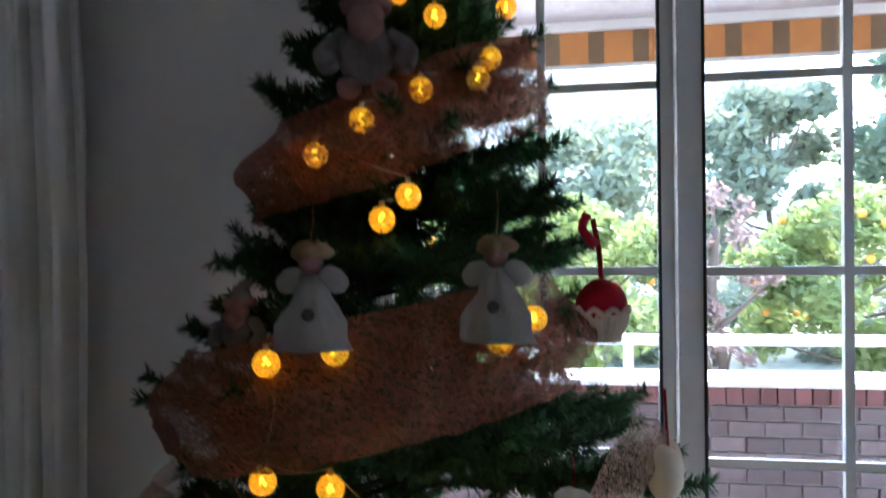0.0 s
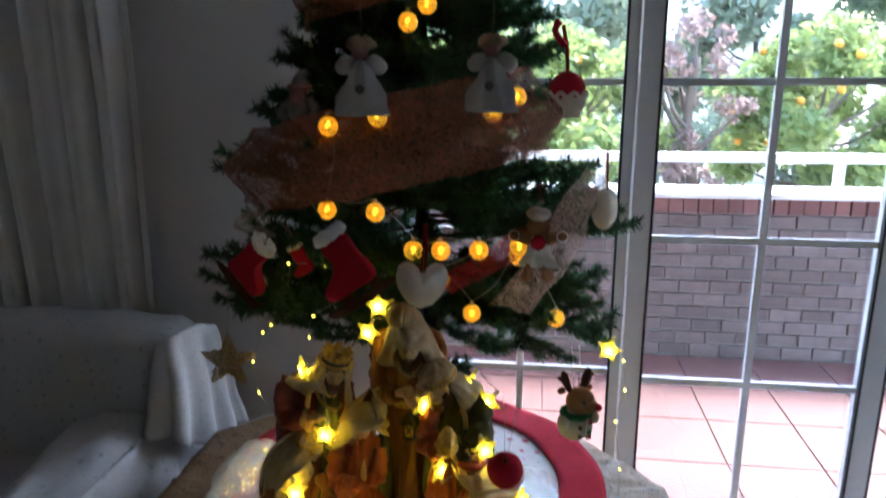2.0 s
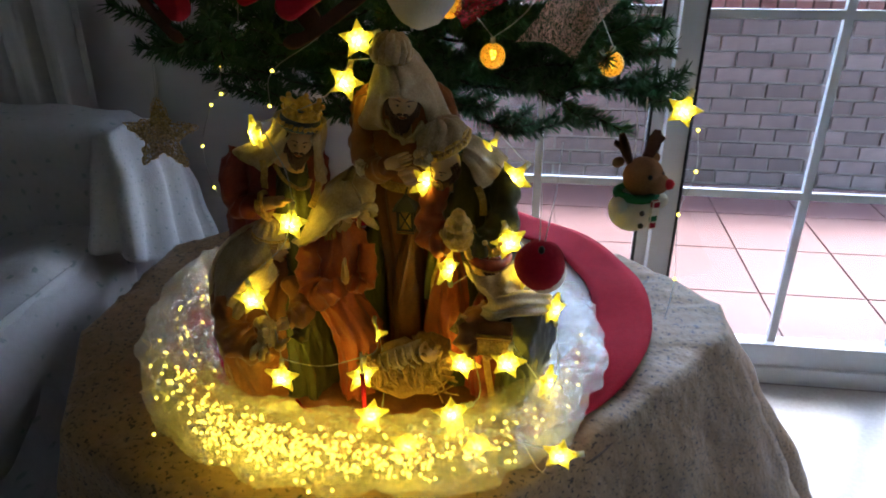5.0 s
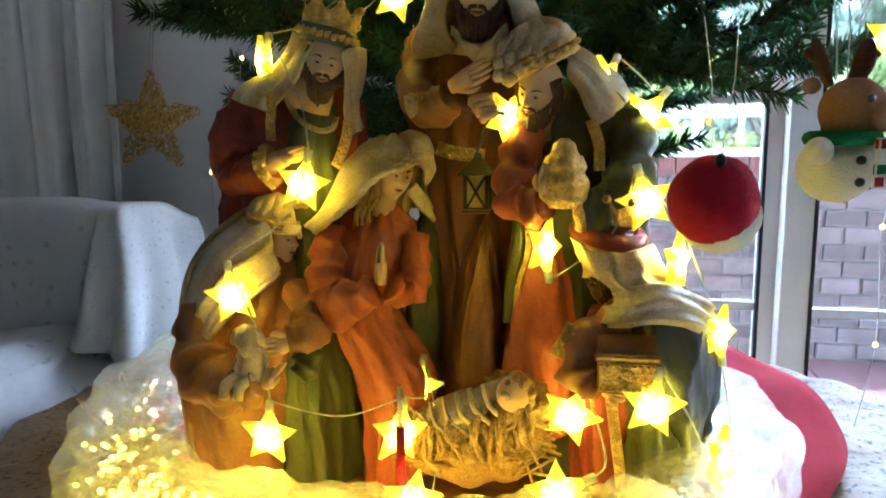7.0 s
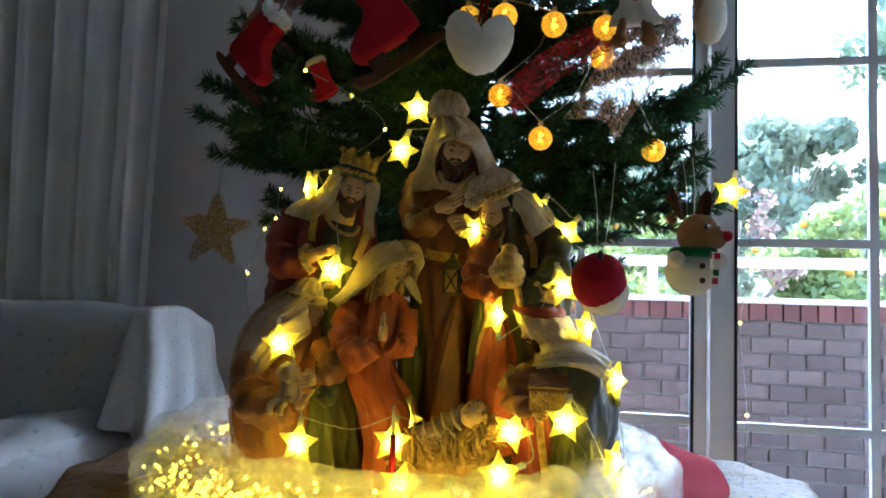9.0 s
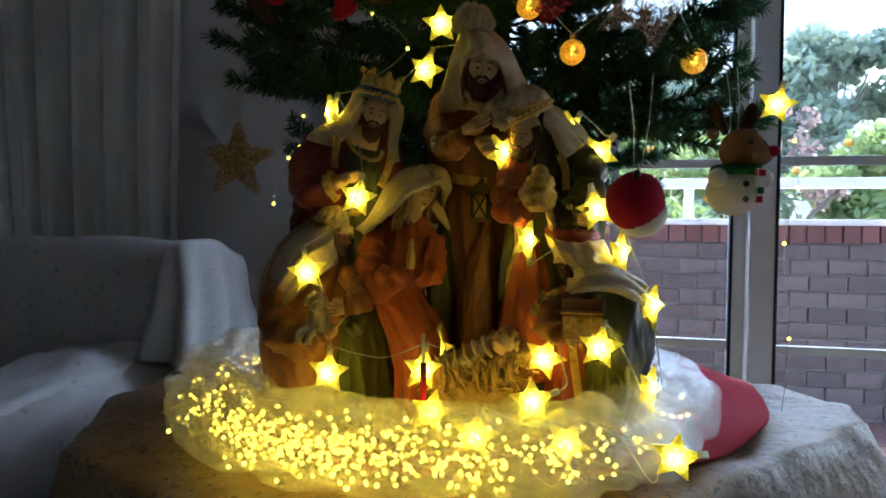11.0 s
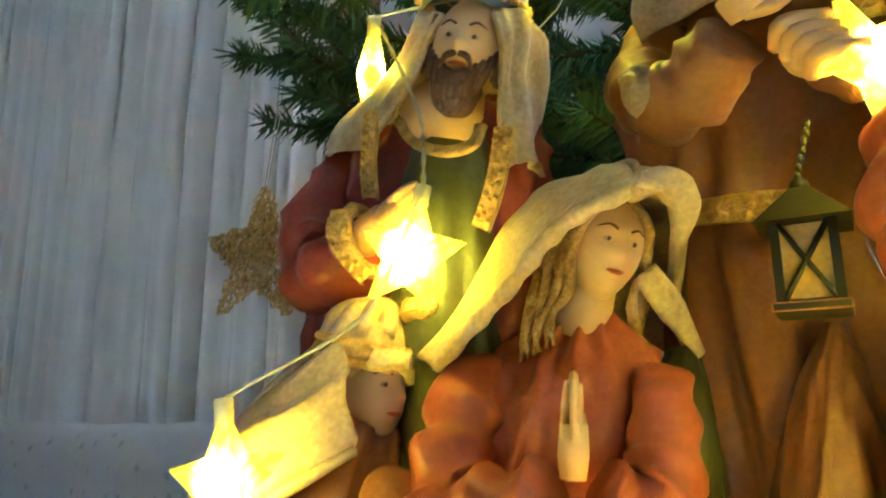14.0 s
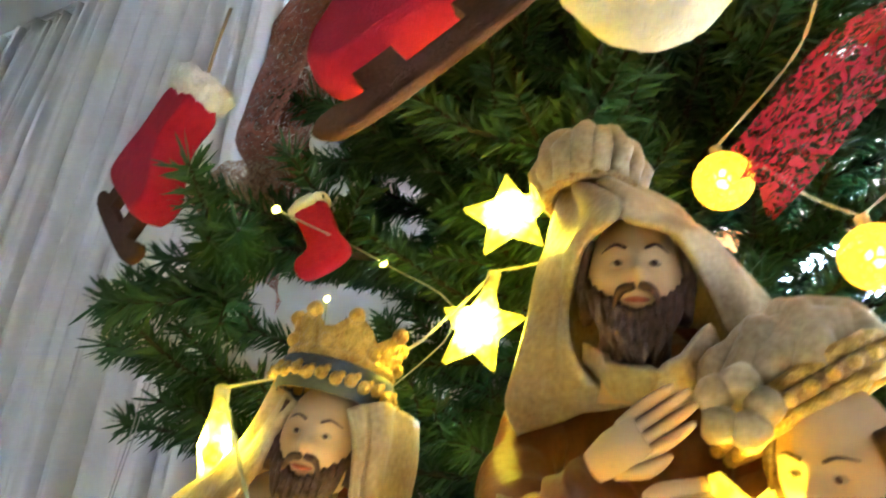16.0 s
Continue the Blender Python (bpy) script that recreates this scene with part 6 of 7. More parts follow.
def net_band(rows, width, material, label, crumple=0.012, push=0.0):
    """A ribbon of netting over the branches: rows of x, y, z along its middle."""
    mid = spline(rows, 14)
    v, f, m = [], [], 10
    for i, p in enumerate(mid):
        t = (mid[min(i + 1, len(mid) - 1)] - mid[max(i - 1, 0)]).normalized()
        out = (p - Vector((AX, AY, p.z))).normalized()
        up = out.cross(t) if t.cross(out).z < 0 else t.cross(out)
        up = up.normalized()
        if up.z < 0:
            up = -up
        for k in range(m + 1):
            s = k / m - 0.5
            q = p + up * s * width + out * (push - 0.35 * width * max(0, s) + crumple * 2 * noise.noise(p * 9 + up * s * 2) + crumple * math.cos(s * 7))
            v.append(q + Vector((1, 1, 1)) * crumple * 0.5 * noise.noise(q * 30))
    for i in range(len(mid) - 1):
        for k in range(m):
            a = i * (m + 1) + k
            f.append((a, a + 1, a + m + 2, a + m + 1))
    return tagged(mesh_object("netting_ribbon", v, f, material), label, "ribbon", "netting ribbons on the tree")


net_band([(-0.175, 0.22, 1.375), (-0.12, 0.09, 1.385), (0.0, 0.05, 1.41), (0.12, 0.09, 1.455), (0.2, 0.2, 1.49)], 0.11, M_NET, "brown fibre netting ribbon wound round the tree")
net_band([(-0.3, 0.2, 1.1), (-0.225, 0.08, 1.115), (-0.13, -0.02, 1.135), (0.02, -0.05, 1.165), (0.15, 0.0, 1.19), (0.24, 0.1, 1.205)], 0.125, M_NET, "brown fibre netting ribbon wound round the tree")
net_band([(-0.11, 0.25, 1.69), (-0.05, 0.18, 1.71), (0.03, 0.16, 1.725), (0.12, 0.22, 1.75)], 0.07, M_NET, "brown fibre netting ribbon near the tree top")
net_band([(0.31, 0.1, 1.10), (0.28, 0.03, 1.04), (0.23, 0.0, 0.98), (0.19, 0.02, 0.92)], 0.065, M_NETCREAM, "cream fibre netting ribbon hanging over the branches")
net_band([(-0.27, 0.13, 1.015), (-0.22, 0.05, 1.03), (-0.185, 0.025, 1.04)], 0.045, M_NETCREAM, "cream fibre netting ribbon under the brown one")
net_band([(0.22, 0.02, 1.03), (0.15, 0.0, 0.99), (0.09, 0.02, 0.95)], 0.035, M_NETRED, "dark red lace ribbon between the branches", 0.006)


# ---- lights on strings ----
def star_mesh():
    bm = bmesh.new()
    n = 10
    ro, ri, h = 0.02, 0.0098, 0.006
    top, bot = bm.verts.new((0, -h, 0)), bm.verts.new((0, h, 0))
    rim = []
    for k in range(n):
        a = math.pi / 2 + 2 * math.pi * k / n
        r = ro if k % 2 == 0 else ri
        rim.append((bm.verts.new((r * math.cos(a), -0.0018, r * math.sin(a))), bm.verts.new((r * math.cos(a), 0.0018, r * math.sin(a)))))
    for k in range(n):
        a, b = rim[k], rim[(k + 1) % n]
        bm.faces.new((top, b[0], a[0]))
        bm.faces.new((bot, a[1], b[1]))
        bm.faces.new((a[0], b[0], b[1], a[1]))
    bmesh.ops.recalc_face_normals(bm, faces=bm.faces)
    return bm


def cap_mesh(z0, z1, r):
    bm = bmesh.new()
    tube(bm, [(0, 0, z0), (0, 0, z1)], r, 0, 10)
    return bm


def light_string(name, label, category, lamp_bm, lamp_name, lamp_mat, cap_z, rows, order_gap=0.2, sag=0.02):
    """A string of lamps: rows of x, y, z, tilt about the view axis, turn. Lamps share one mesh."""
    string = thing(name, rows[0][:3], label, category)
    me = cap_me = core_me = None
    prev = None
    for x, y, z, tilt, turn in rows:
        m = pose(x, y, z, 0, tilt, turn)
        if me is None:
            o = part(lamp_name, lamp_bm, lamp_mat, None)
            me = o.data
            c = part("cap", cap_mesh(cap_z - 0.002, cap_z + 0.006, 0.0028), M_WIRE, None)
            cap_me = c.data
        else:
            o, c = new(lamp_name, me), new("cap", cap_me)
        o.matrix_basis = m
        under(o, string)
        c.parent = o
        if lamp_name == "ball_lamp":
            if core_me is None:
                bmc = bmesh.new()
                ball(bmc, (0, 0, 0.001), (0.0034, 0.0034, 0.006), 0, 10, 8)
                core = part("bulb", bmc, M_BULB, None, smooth=True)
                core_me = core.data
            else:
                core = new("bulb", core_me)
            core.parent = o
        end = m @ Vector((0, 0, cap_z + 0.006))
        if prev is not None and (end - prev).length < order_gap:
            mid = (end + prev) / 2 + Vector((0.008, 0.004, -sag))
            bmw = bmesh.new()
            line = spline([prev, prev.lerp(mid, 0.5) + Vector((0.003, -0.002, -0.2 * sag)), mid, end], 9)
            for s in (0.0, math.pi):
                tube(bmw, [p + Vector((math.cos(i * 1.1 + s), math.sin(i * 1.1 + s), 0.3)) * 0.0005 for i, p in enumerate(line)], 0.00042, 0, 6)
            part("cable", bmw, M_WIRE, string, "thin clear twisted cable", smooth=True)
        prev = end
    return string


light_string("star_lights", "string of warm yellow star-shaped lights over the nativity group", "string lights", star_mesh(), "star_lamp", M_STAR, 0.018, [
    (-0.002, -0.02, 0.933, 70, 10), (-0.02, -0.012, 0.889, 20, -10), (-0.109, -0.05, 0.842, 50, -50), (-0.072, -0.075, 0.755, 12, 5), (-0.107, -0.115, 0.684, -8, 10),
    (-0.082, -0.125, 0.593, 5, 0), (0.006, -0.12, 0.599, 10, 40), (0.0, -0.05, 0.606, 14, 10), (0.02, -0.145, 0.568, 160, 30), (0.107, -0.15, 0.584, 70, 20),
    (0.113, -0.1, 0.611, 20, -8), (0.161, -0.112, 0.625, 8, 0), (0.204, -0.09, 0.587, 170, 60), (0.207, -0.05, 0.655, 165, 50), (0.178, -0.06, 0.705, 10, 60),
    (0.156, -0.07, 0.744, -15, 15), (0.094, -0.082, 0.715, 165, 62), (0.066, -0.052, 0.798, 180, 55), (0.131, -0.025, 0.822, 40, 60), (0.157, -0.03, 0.798, 40, -10),
    (0.064, -0.175, 0.56, 10, 10), (0.136, -0.16, 0.555, 30, 0), (0.22, -0.16, 0.55, 80, 0)], 0.13, 0.012)
light_string("star_light", "single yellow star light at the end of a branch", "string lights", star_mesh(), "star_lamp", M_STAR, 0.018, [(0.333, 0.05, 0.853, 15, -10)])


def ball_mesh():
    bm = bmesh.new()
    ball(bm, (0, 0, 0), 0.0132, 0, 20, 14)
    return bm


BALLS = [(0.077, 0.143, 1.559), (0.154, 0.224, 1.589), (0.139, 0.154, 1.51), (0.128, 0.12, 1.48), (0.07, 0.085, 1.463), (0.014, 0.05, 1.427), (-0.04, 0.06, 1.394), (0.064, 0.04, 1.347), (0.04, 0.025, 1.323),
         (0.188, 0.03, 1.224), (0.157, 0.005, 1.205), (0.008, -0.035, 1.201), (-0.061, -0.03, 1.188), (-0.071, -0.02, 1.072), (0.0, -0.03, 1.072), (0.054, -0.04, 1.022), (0.092, -0.04, 1.023),
         (0.196, 0.0, 1.022)]
light_string("ball_lights", "string of amber honeycomb ball lights wound round the tree", "string lights", ball_mesh(), "ball_lamp", M_BALL, 0.0125,
             [(x, y, z, 0, 0) for x, y, z in [(0.049, 0.19, 1.706), (0.089, 0.196, 1.677), (0.078, 0.18, 1.655), (0.008, 0.16, 1.634), (0.035, 0.14, 1.588)] + BALLS], 0.15, 0.008)
light_string("ball_lights", "string of amber honeycomb ball lights low on the tree", "string lights", ball_mesh(), "ball_lamp", M_BALL, 0.0125,
             [(0.142, -0.02, 1.02, 0, 0), (0.082, 0.03, 0.96, 0, 0), (0.128, 0.03, 0.91, 0, 0), (0.194, 0.03, 1.0, 0, 0), (0.252, 0.05, 0.9, 0, 0)], 0.12, 0.008)


def led_string(name, points, label):
    s = thing(name, points[0], label, "fairy lights")
    bm = bmesh.new()
    tube(bm, spline(points, 5), 0.0005, 0, 5)
    part("wire", bm, M_WIRE, s, "hair-thin wire")
    for p in points:
        bm = bmesh.new()
        ball(bm, p, 0.0021, 0, 8, 6)
        part("led", bm, M_LED, s)
    return s


led_string("fairy_lights", [(-0.17, 0.1, 0.985), (-0.2, 0.14, 0.894), (-0.225, 0.14, 0.869), (-0.235, 0.15, 0.83), (-0.251, 0.15, 0.815), (-0.278, 0.16, 0.754), (-0.276, 0.17, 0.689), (-0.244, 0.18, 0.623), (-0.28, 0.19, 0.56)], "thin wire of tiny warm lights hanging from the branches")
led_string("fairy_lights", [(-0.14, 0.0, 0.986), (-0.1, 0.05, 0.97), (-0.06, 0.06, 0.93), (-0.13, 0.07, 0.88), (-0.15, 0.1, 0.83)], "thin wire of tiny warm lights among the branches")
led_string("fairy_lights", [(0.36, 0.09, 0.82), (0.365, 0.09, 0.77), (0.355, 0.1, 0.71), (0.372, 0.14, 0.6), (0.38, 0.2, 0.49)], "thin wire of tiny lights hanging from a branch")

# ---- glowing garland of film round the group ----
RING = [(-0.285, 0.2), (-0.295, 0.11), (-0.262, -0.02), (-0.19, -0.125), (-0.1, -0.168), (0.0, -0.178), (0.11, -0.165), (0.182, -0.11), (0.222, -0.02), (0.235, 0.06), (0.21, 0.15)]
ring_line = spline([(x, y, TOP + 0.045) for x, y in RING], 10)
garland = thing("film_garland", (0, -0.17, TOP), "roll of crumpled clear film filled with warm fairy lights", "light garland")
for layer, (rad, rough, seed) in enumerate(((0.04, 0.014, 0.0), (0.031, 0.02, 7.0))):
    bm = bmesh.new()
    n = len(ring_line)
    rr = [rad * (0.75 + 0.25 * math.sin(math.pi * min(1, (i + 3) / 14) / 2)) * (1 + 0.12 * noise.noise(Vector((i * 0.2, seed, 0)))) for i in range(n)]
    tube(bm, ring_line, rr, 0, 40, 1.1, rough, freq=38 + seed)
    for v in bm.verts:
        v.co.z = max(v.co.z, TOP + 0.0125 + 0.003 * layer)
    o = part("film", bm, M_FILM, garland, "crumpled clear film")
rnd = random.Random(3)
lv, lf = [], []
bm = bmesh.new()
bmesh.ops.create_icosphere(bm, subdivisions=1, radius=0.0022)
ico_v, ico_f = [v.co.copy() for v in bm.verts], [[v.index for v in f.verts] for f in bm.faces]
bm.free()
for k in range(620):
    u = rnd.random() ** 1.0
    if rnd.random() < 0.8:
        u = min(0.98, max(0.02, rnd.gauss(0.45, 0.1)))
    if u > 0.78 and rnd.random() < 0.75:
        continue
    p = ring_line[int(u * (len(ring_line) - 1))] + Vector((rnd.gauss(0, 0.013), rnd.gauss(0, 0.013), rnd.gauss(-0.006, 0.012)))
    p.z = max(p.z, TOP + 0.018)
    b = len(lv)
    lv += [p + c for c in ico_v]
    lf += [[b + i for i in f] for f in ico_f]
o = under(mesh_object("fairy_led", lv, lf, M_LED), garland, "tiny warm lights inside the film")
tagged(o, kind="stuff")
bm = bmesh.new()
for k in range(14):
    a = rnd.random() * 0.7
    pts = [ring_line[min(len(ring_line) - 1, int((a + 0.012 * j) * len(ring_line)))] + Vector((rnd.gauss(0, 0.02), rnd.gauss(0, 0.02), rnd.gauss(0, 0.014))) for j in range(12)]
    for p in pts:
        p.z = max(p.z, TOP + 0.018)
    tube(bm, spline(pts, 4), 0.0005, 0, 4)
part("wire", bm, M_GOLDWIRE, garland, "fine copper wire")


# ---- ornaments ----
def cord(bm, a, b, r=0.0009, mi=0):
    tube(bm, [a, (Vector(a) + Vector(b)) / 2 + Vector((0.002, 0, 0)), b], r, mi, 6)


def heart_bm(size, thick):
    bm = bmesh.new()
    n, rings = 48, 7
    rows = []
    for side in (1, -1):
        prev = None
        for j in range(rings + 1):
            t = j / rings
            ring = []
            for k in range(n):
                a = 2 * math.pi * k / n
                x = math.copysign(abs(math.sin(a)) ** (2.2 if math.cos(a) > 0 else 1.5), math.sin(a))
                z = (13 * math.cos(a) - 5 * math.cos(2 * a) - 2 * math.cos(3 * a) - math.cos(4 * a)) / 16
                z = 1.14 * (z if z > -0.7 else -0.7 + (z + 0.7) * 0.45)
                s = math.cos(t * math.pi / 2)
                y = side * thick * math.sin(t * math.pi / 2)
                q = Vector((x * size * s, y, (z + 0.1) * size * s))
                ring.append(bm.verts.new(q + q.normalized() * 0.0012 * noise.noise(q * 180) if q.length else q))
            if prev:
                for k in range(n):
                    fa = (prev[k], prev[(k + 1) % n], ring[(k + 1) % n], ring[k])
                    f = bm.faces.new(fa)
                    f.smooth = True
            prev = ring
    bmesh.ops.remove_doubles(bm, verts=bm.verts, dist=0.0003)
    bmesh.ops.recalc_face_normals(bm, faces=bm.faces)
    return bm


def felt_heart(loc, size, turn, up, label):
    h = thing("felt_heart", (0, 0, 0), label, "ornament", "felt hearts on the tree")
    part("heart", heart_bm(size, size * 0.55), M_WOOL, h)
    bm = bmesh.new()
    cord(bm, (0.003, -0.003, size * 0.5), (0.001, 0, up), 0.0016)
    cord(bm, (-0.003, -0.003, size * 0.5), (-0.001, 0, up), 0.0016)
    part("cord", bm, M_RED, h, "red ribbon loop")
    h.matrix_basis = pose(*loc, 0, 4, turn)
    return h


felt_heart((0.07, -0.072, 0.982), 0.0345, 12, 0.085, "stuffed white felt heart hanging from a red ribbon")
felt_heart((0.318, 0.085, 1.06), 0.034, 78, 0.085, "stuffed white felt heart seen edge-on, on a red cord")


def profile_solid(bm, outline, thick, mi=0, round_edge=0.5):
    """A padded flat shape in the xz plane from a closed outline."""
    c = sum((Vector((x, 0, z)) for x, z in outline), Vector()) / len(outline)
    rings = []
    for y, s in ((-thick, 0.86), (-thick * 0.7, 0.96), (0, 1.0), (thick * 0.7, 0.96), (thick, 0.86)):
        rings.append([bm.verts.new(c + (Vector((x, 0, z)) - c) * s + Vector((0, y, 0))) for x, z in outline])
    n = len(outline)
    for a, b in zip(rings, rings[1:]):
        for k in range(n):
            f = bm.faces.new((a[k], a[(k + 1) % n], b[(k + 1) % n], b[k]))
            f.material_index, f.smooth = mi, True
    for r in (rings[0], rings[-1]):
        f = bm.faces.new(r)
        f.material_index = mi
    return bm


def smooth_outline(pts, steps=6):
    p = [Vector((x, z, 0)) for x, z in pts]
    n, out = len(p), []
    for i in range(n):
        a, b, c, d = p[i - 1], p[i], p[(i + 1) % n], p[(i + 2) % n]
        for k in range(steps):
            t = k / steps
            q = 0.5 * (2 * b + (c - a) * t + (2 * a - 5 * b + 4 * c - d) * t * t + (3 * b - a - 3 * c + d) * t ** 3)
            out.append((q.x, q.y))
    return out


def ice_skate(loc, tilt, turn, s, label):
    k = thing("skate_ornament", (0, 0, 0), label, "ornament", "felt skates on the tree")
    boot = smooth_outline([(-0.018 * s, 0.045 * s), (0.016 * s, 0.045 * s), (0.018 * s, 0.01 * s), (0.019 * s, -0.028 * s), (-0.02 * s, -0.03 * s), (-0.05 * s, -0.028 * s), (-0.054 * s, -0.012 * s), (-0.03 * s, 0.004 * s), (-0.018 * s, 0.02 * s)])
    bm = bmesh.new()
    profile_solid(bm, boot, 0.012 * s)
    bmesh.ops.recalc_face_normals(bm, faces=bm.faces)
    part("boot", bm, M_RED, k)
    bm = bmesh.new()
    for a in range(14):
        an = a / 14 * 6.2832
        ball(bm, (0.016 * s * math.cos(an), 0.012 * s * math.sin(an), 0.05 * s), 0.0085 * s, 0, 12, 8, rough=0.003, freq=260)
    part("fur_cuff", bm, M_FUR, k, "fluffy white cuff")
    bm = bmesh.new()
    profile_solid(bm, smooth_outline([(0.03 * s, -0.042 * s), (0.03 * s, -0.052 * s), (-0.03 * s, -0.053 * s), (-0.062 * s, -0.05 * s), (-0.07 * s, -0.04 * s), (-0.062 * s, -0.036 * s), (-0.045 * s, -0.041 * s)]), 0.003 * s)
    box(bm, 0.002 * s, 0.018 * s, -0.003 * s, 0.003 * s, -0.043 * s, -0.027 * s)
    box(bm, -0.044 * s, -0.026 * s, -0.003 * s, 0.003 * s, -0.043 * s, -0.027 * s)
    bmesh.ops.recalc_face_normals(bm, faces=bm.faces)
    part("blade", bm, M_BROWNFELT, k, "brown felt blade")
    bm = bmesh.new()
    cord(bm, (0, 0, 0.052 * s), (0.004, 0.01, 0.1 * s))
    part("cord", bm, M_HAIR, k)
    k.matrix_basis = pose(*loc, 0, tilt, turn)
    return k


ice_skate((-0.182, -0.05, 1.0), -48, 166, 0.84, "red felt ice skate with a white fur cuff, turned sideways")
ice_skate((-0.02, -0.085, 1.012), -35, 6, 1.0, "red felt ice skate with a brown blade on the tree")


def small_stocking(loc, tilt, turn):
    k = thing("stocking_ornament", (0, 0, 0), "small red felt stocking with a pink ribbon among the branches", "ornament")
    bm = bmesh.new()
    profile_solid(bm, smooth_outline([(-0.009, 0.022), (0.009, 0.022), (0.01, -0.004), (0.012, -0.018), (0.002, -0.024), (-0.018, -0.023), (-0.021, -0.014), (-0.01, -0.007)]), 0.006)
    bmesh.ops.recalc_face_normals(bm, faces=bm.faces)
    part("sock", bm, M_RED, k)
    bm = bmesh.new()
    tube(bm, [(0.0095 * math.cos(a / 16 * 6.2832), 0.006 * math.sin(a / 16 * 6.2832), 0.022) for a in range(16)], 0.0042, 0, 8, rough=0.0015, closed=True, freq=260)
    part("cuff", bm, M_WOOL, k, "white felt cuff")
    bm = bmesh.new()
    tube(bm, spline([(0, 0, 0.024), (0.004, 0.002, 0.04), (-0.002, 0.004, 0.062)], 6), 0.004, 0, 8, 0.25)
    part("ribbon", bm, M_PINK, k, "pale pink ribbon")
    k.matrix_basis = pose(*loc, 0, tilt, turn)
    return k


small_stocking((-0.13, 0.03, 0.985), -25, 10)


def doll(name, bm, mats, loc, turn, label, category="ornament", scale=1.0):
    me = bpy.data.meshes.new(name)
    bm.to_mesh(me)
    bm.free()
    for m in mats:
        me.materials.append(m)
    ob = new(name, me)
    ob.matrix_basis = pose(*loc, 0, 0, turn) @ Matrix.Scale(scale, 4)
    return tagged(ob, label, category)


def angel(loc, turn, label):
    bm = bmesh.new()
    robe(bm, [(-0.052, 0, 0, 0.035, 0.013), (-0.03, 0, 0, 0.032, 0.013), (0.0, 0, 0, 0.017, 0.012), (0.018, 0, 0, 0.006, 0.006)], 0, 40, 16, 7, 0.002)
    ball(bm, (0, 0, 0.029), 0.0115, 1, 16, 12)
    ball(bm, (0, 0.002, 0.037), (0.0165, 0.015, 0.0115), 2, 18, 12, rough=0.008, freq=160)
    for s in (-1, 1):
        ball(bm, (s * 0.02, 0.004, 0.012), (0.015, 0.006, 0.011), 0, 14, 10, (0, s * 35, 0), 0.002, 120)
    ball(bm, (0, -0.013, -0.018), (0.006, 0.003, 0.006), 3, 10, 8)
    cord(bm, (0, 0, 0.045), (0, 0.01, 0.09), 0.0006, 2)
    return doll("angel_ornament", bm, [M_WOOL_DIM, M_PINK, M_HAIR, M_GREYFELT], loc, turn, label)


angel((-0.01, -0.045, 1.255), 5, "felt angel with white skirt and fluffy hair hanging on the tree")
angel((0.155, -0.005, 1.258), -8, "felt angel with cream skirt and straw hair hanging on the tree")


def santa(loc, turn, s, label, mats):
    bm = bmesh.new()
    ball(bm, (0, 0, 0), (0.034, 0.026, 0.034), 0, 20, 14, rough=0.006, freq=60)
    ball(bm, (0, -0.01, 0.04), (0.021, 0.02, 0.021), 2, 16, 12)
    ball(bm, (0, -0.018, 0.028), (0.02, 0.014, 0.02), 1, 18, 12, rough=0.006, freq=130)
    tube(bm, spline([(0, 0, 0.05), (0.004, 0, 0.075), (0.022, 0, 0.088)], 6), [0.024 - 0.0016 * i for i in range(13)], 0, 14, rough=0.003)
    tube(bm, [(0.023 * math.cos(a / 16 * 6.2832), 0.023 * math.sin(a / 16 * 6.2832) - 0.002, 0.052) for a in range(16)], 0.007, 1, 8, rough=0.004, closed=True, freq=150)
    for q in (-1, 1):
        tube(bm, spline([(q * 0.025, 0, 0.02), (q * 0.045, -0.01, 0.0), (q * 0.04, -0.02, -0.02)], 5), 0.012, 0, 10, rough=0.003)
        ball(bm, (q * 0.02, -0.01, -0.04), (0.014, 0.02, 0.012), 1, 12, 8, rough=0.003)
    return doll("santa_ornament", bm, mats, loc, turn, label, scale=s)


santa((0.015, 0.07, 1.5), 10, 0.95, "soft grey and pink cloth figure sitting in the branches", [M_GREYFELT, M_PINK, M_PINK])
santa((-0.128, 0.06, 1.205), -10, 0.62, "soft cloth figure sitting in the branches", [M_GREYFELT, M_PINK, M_PINK])


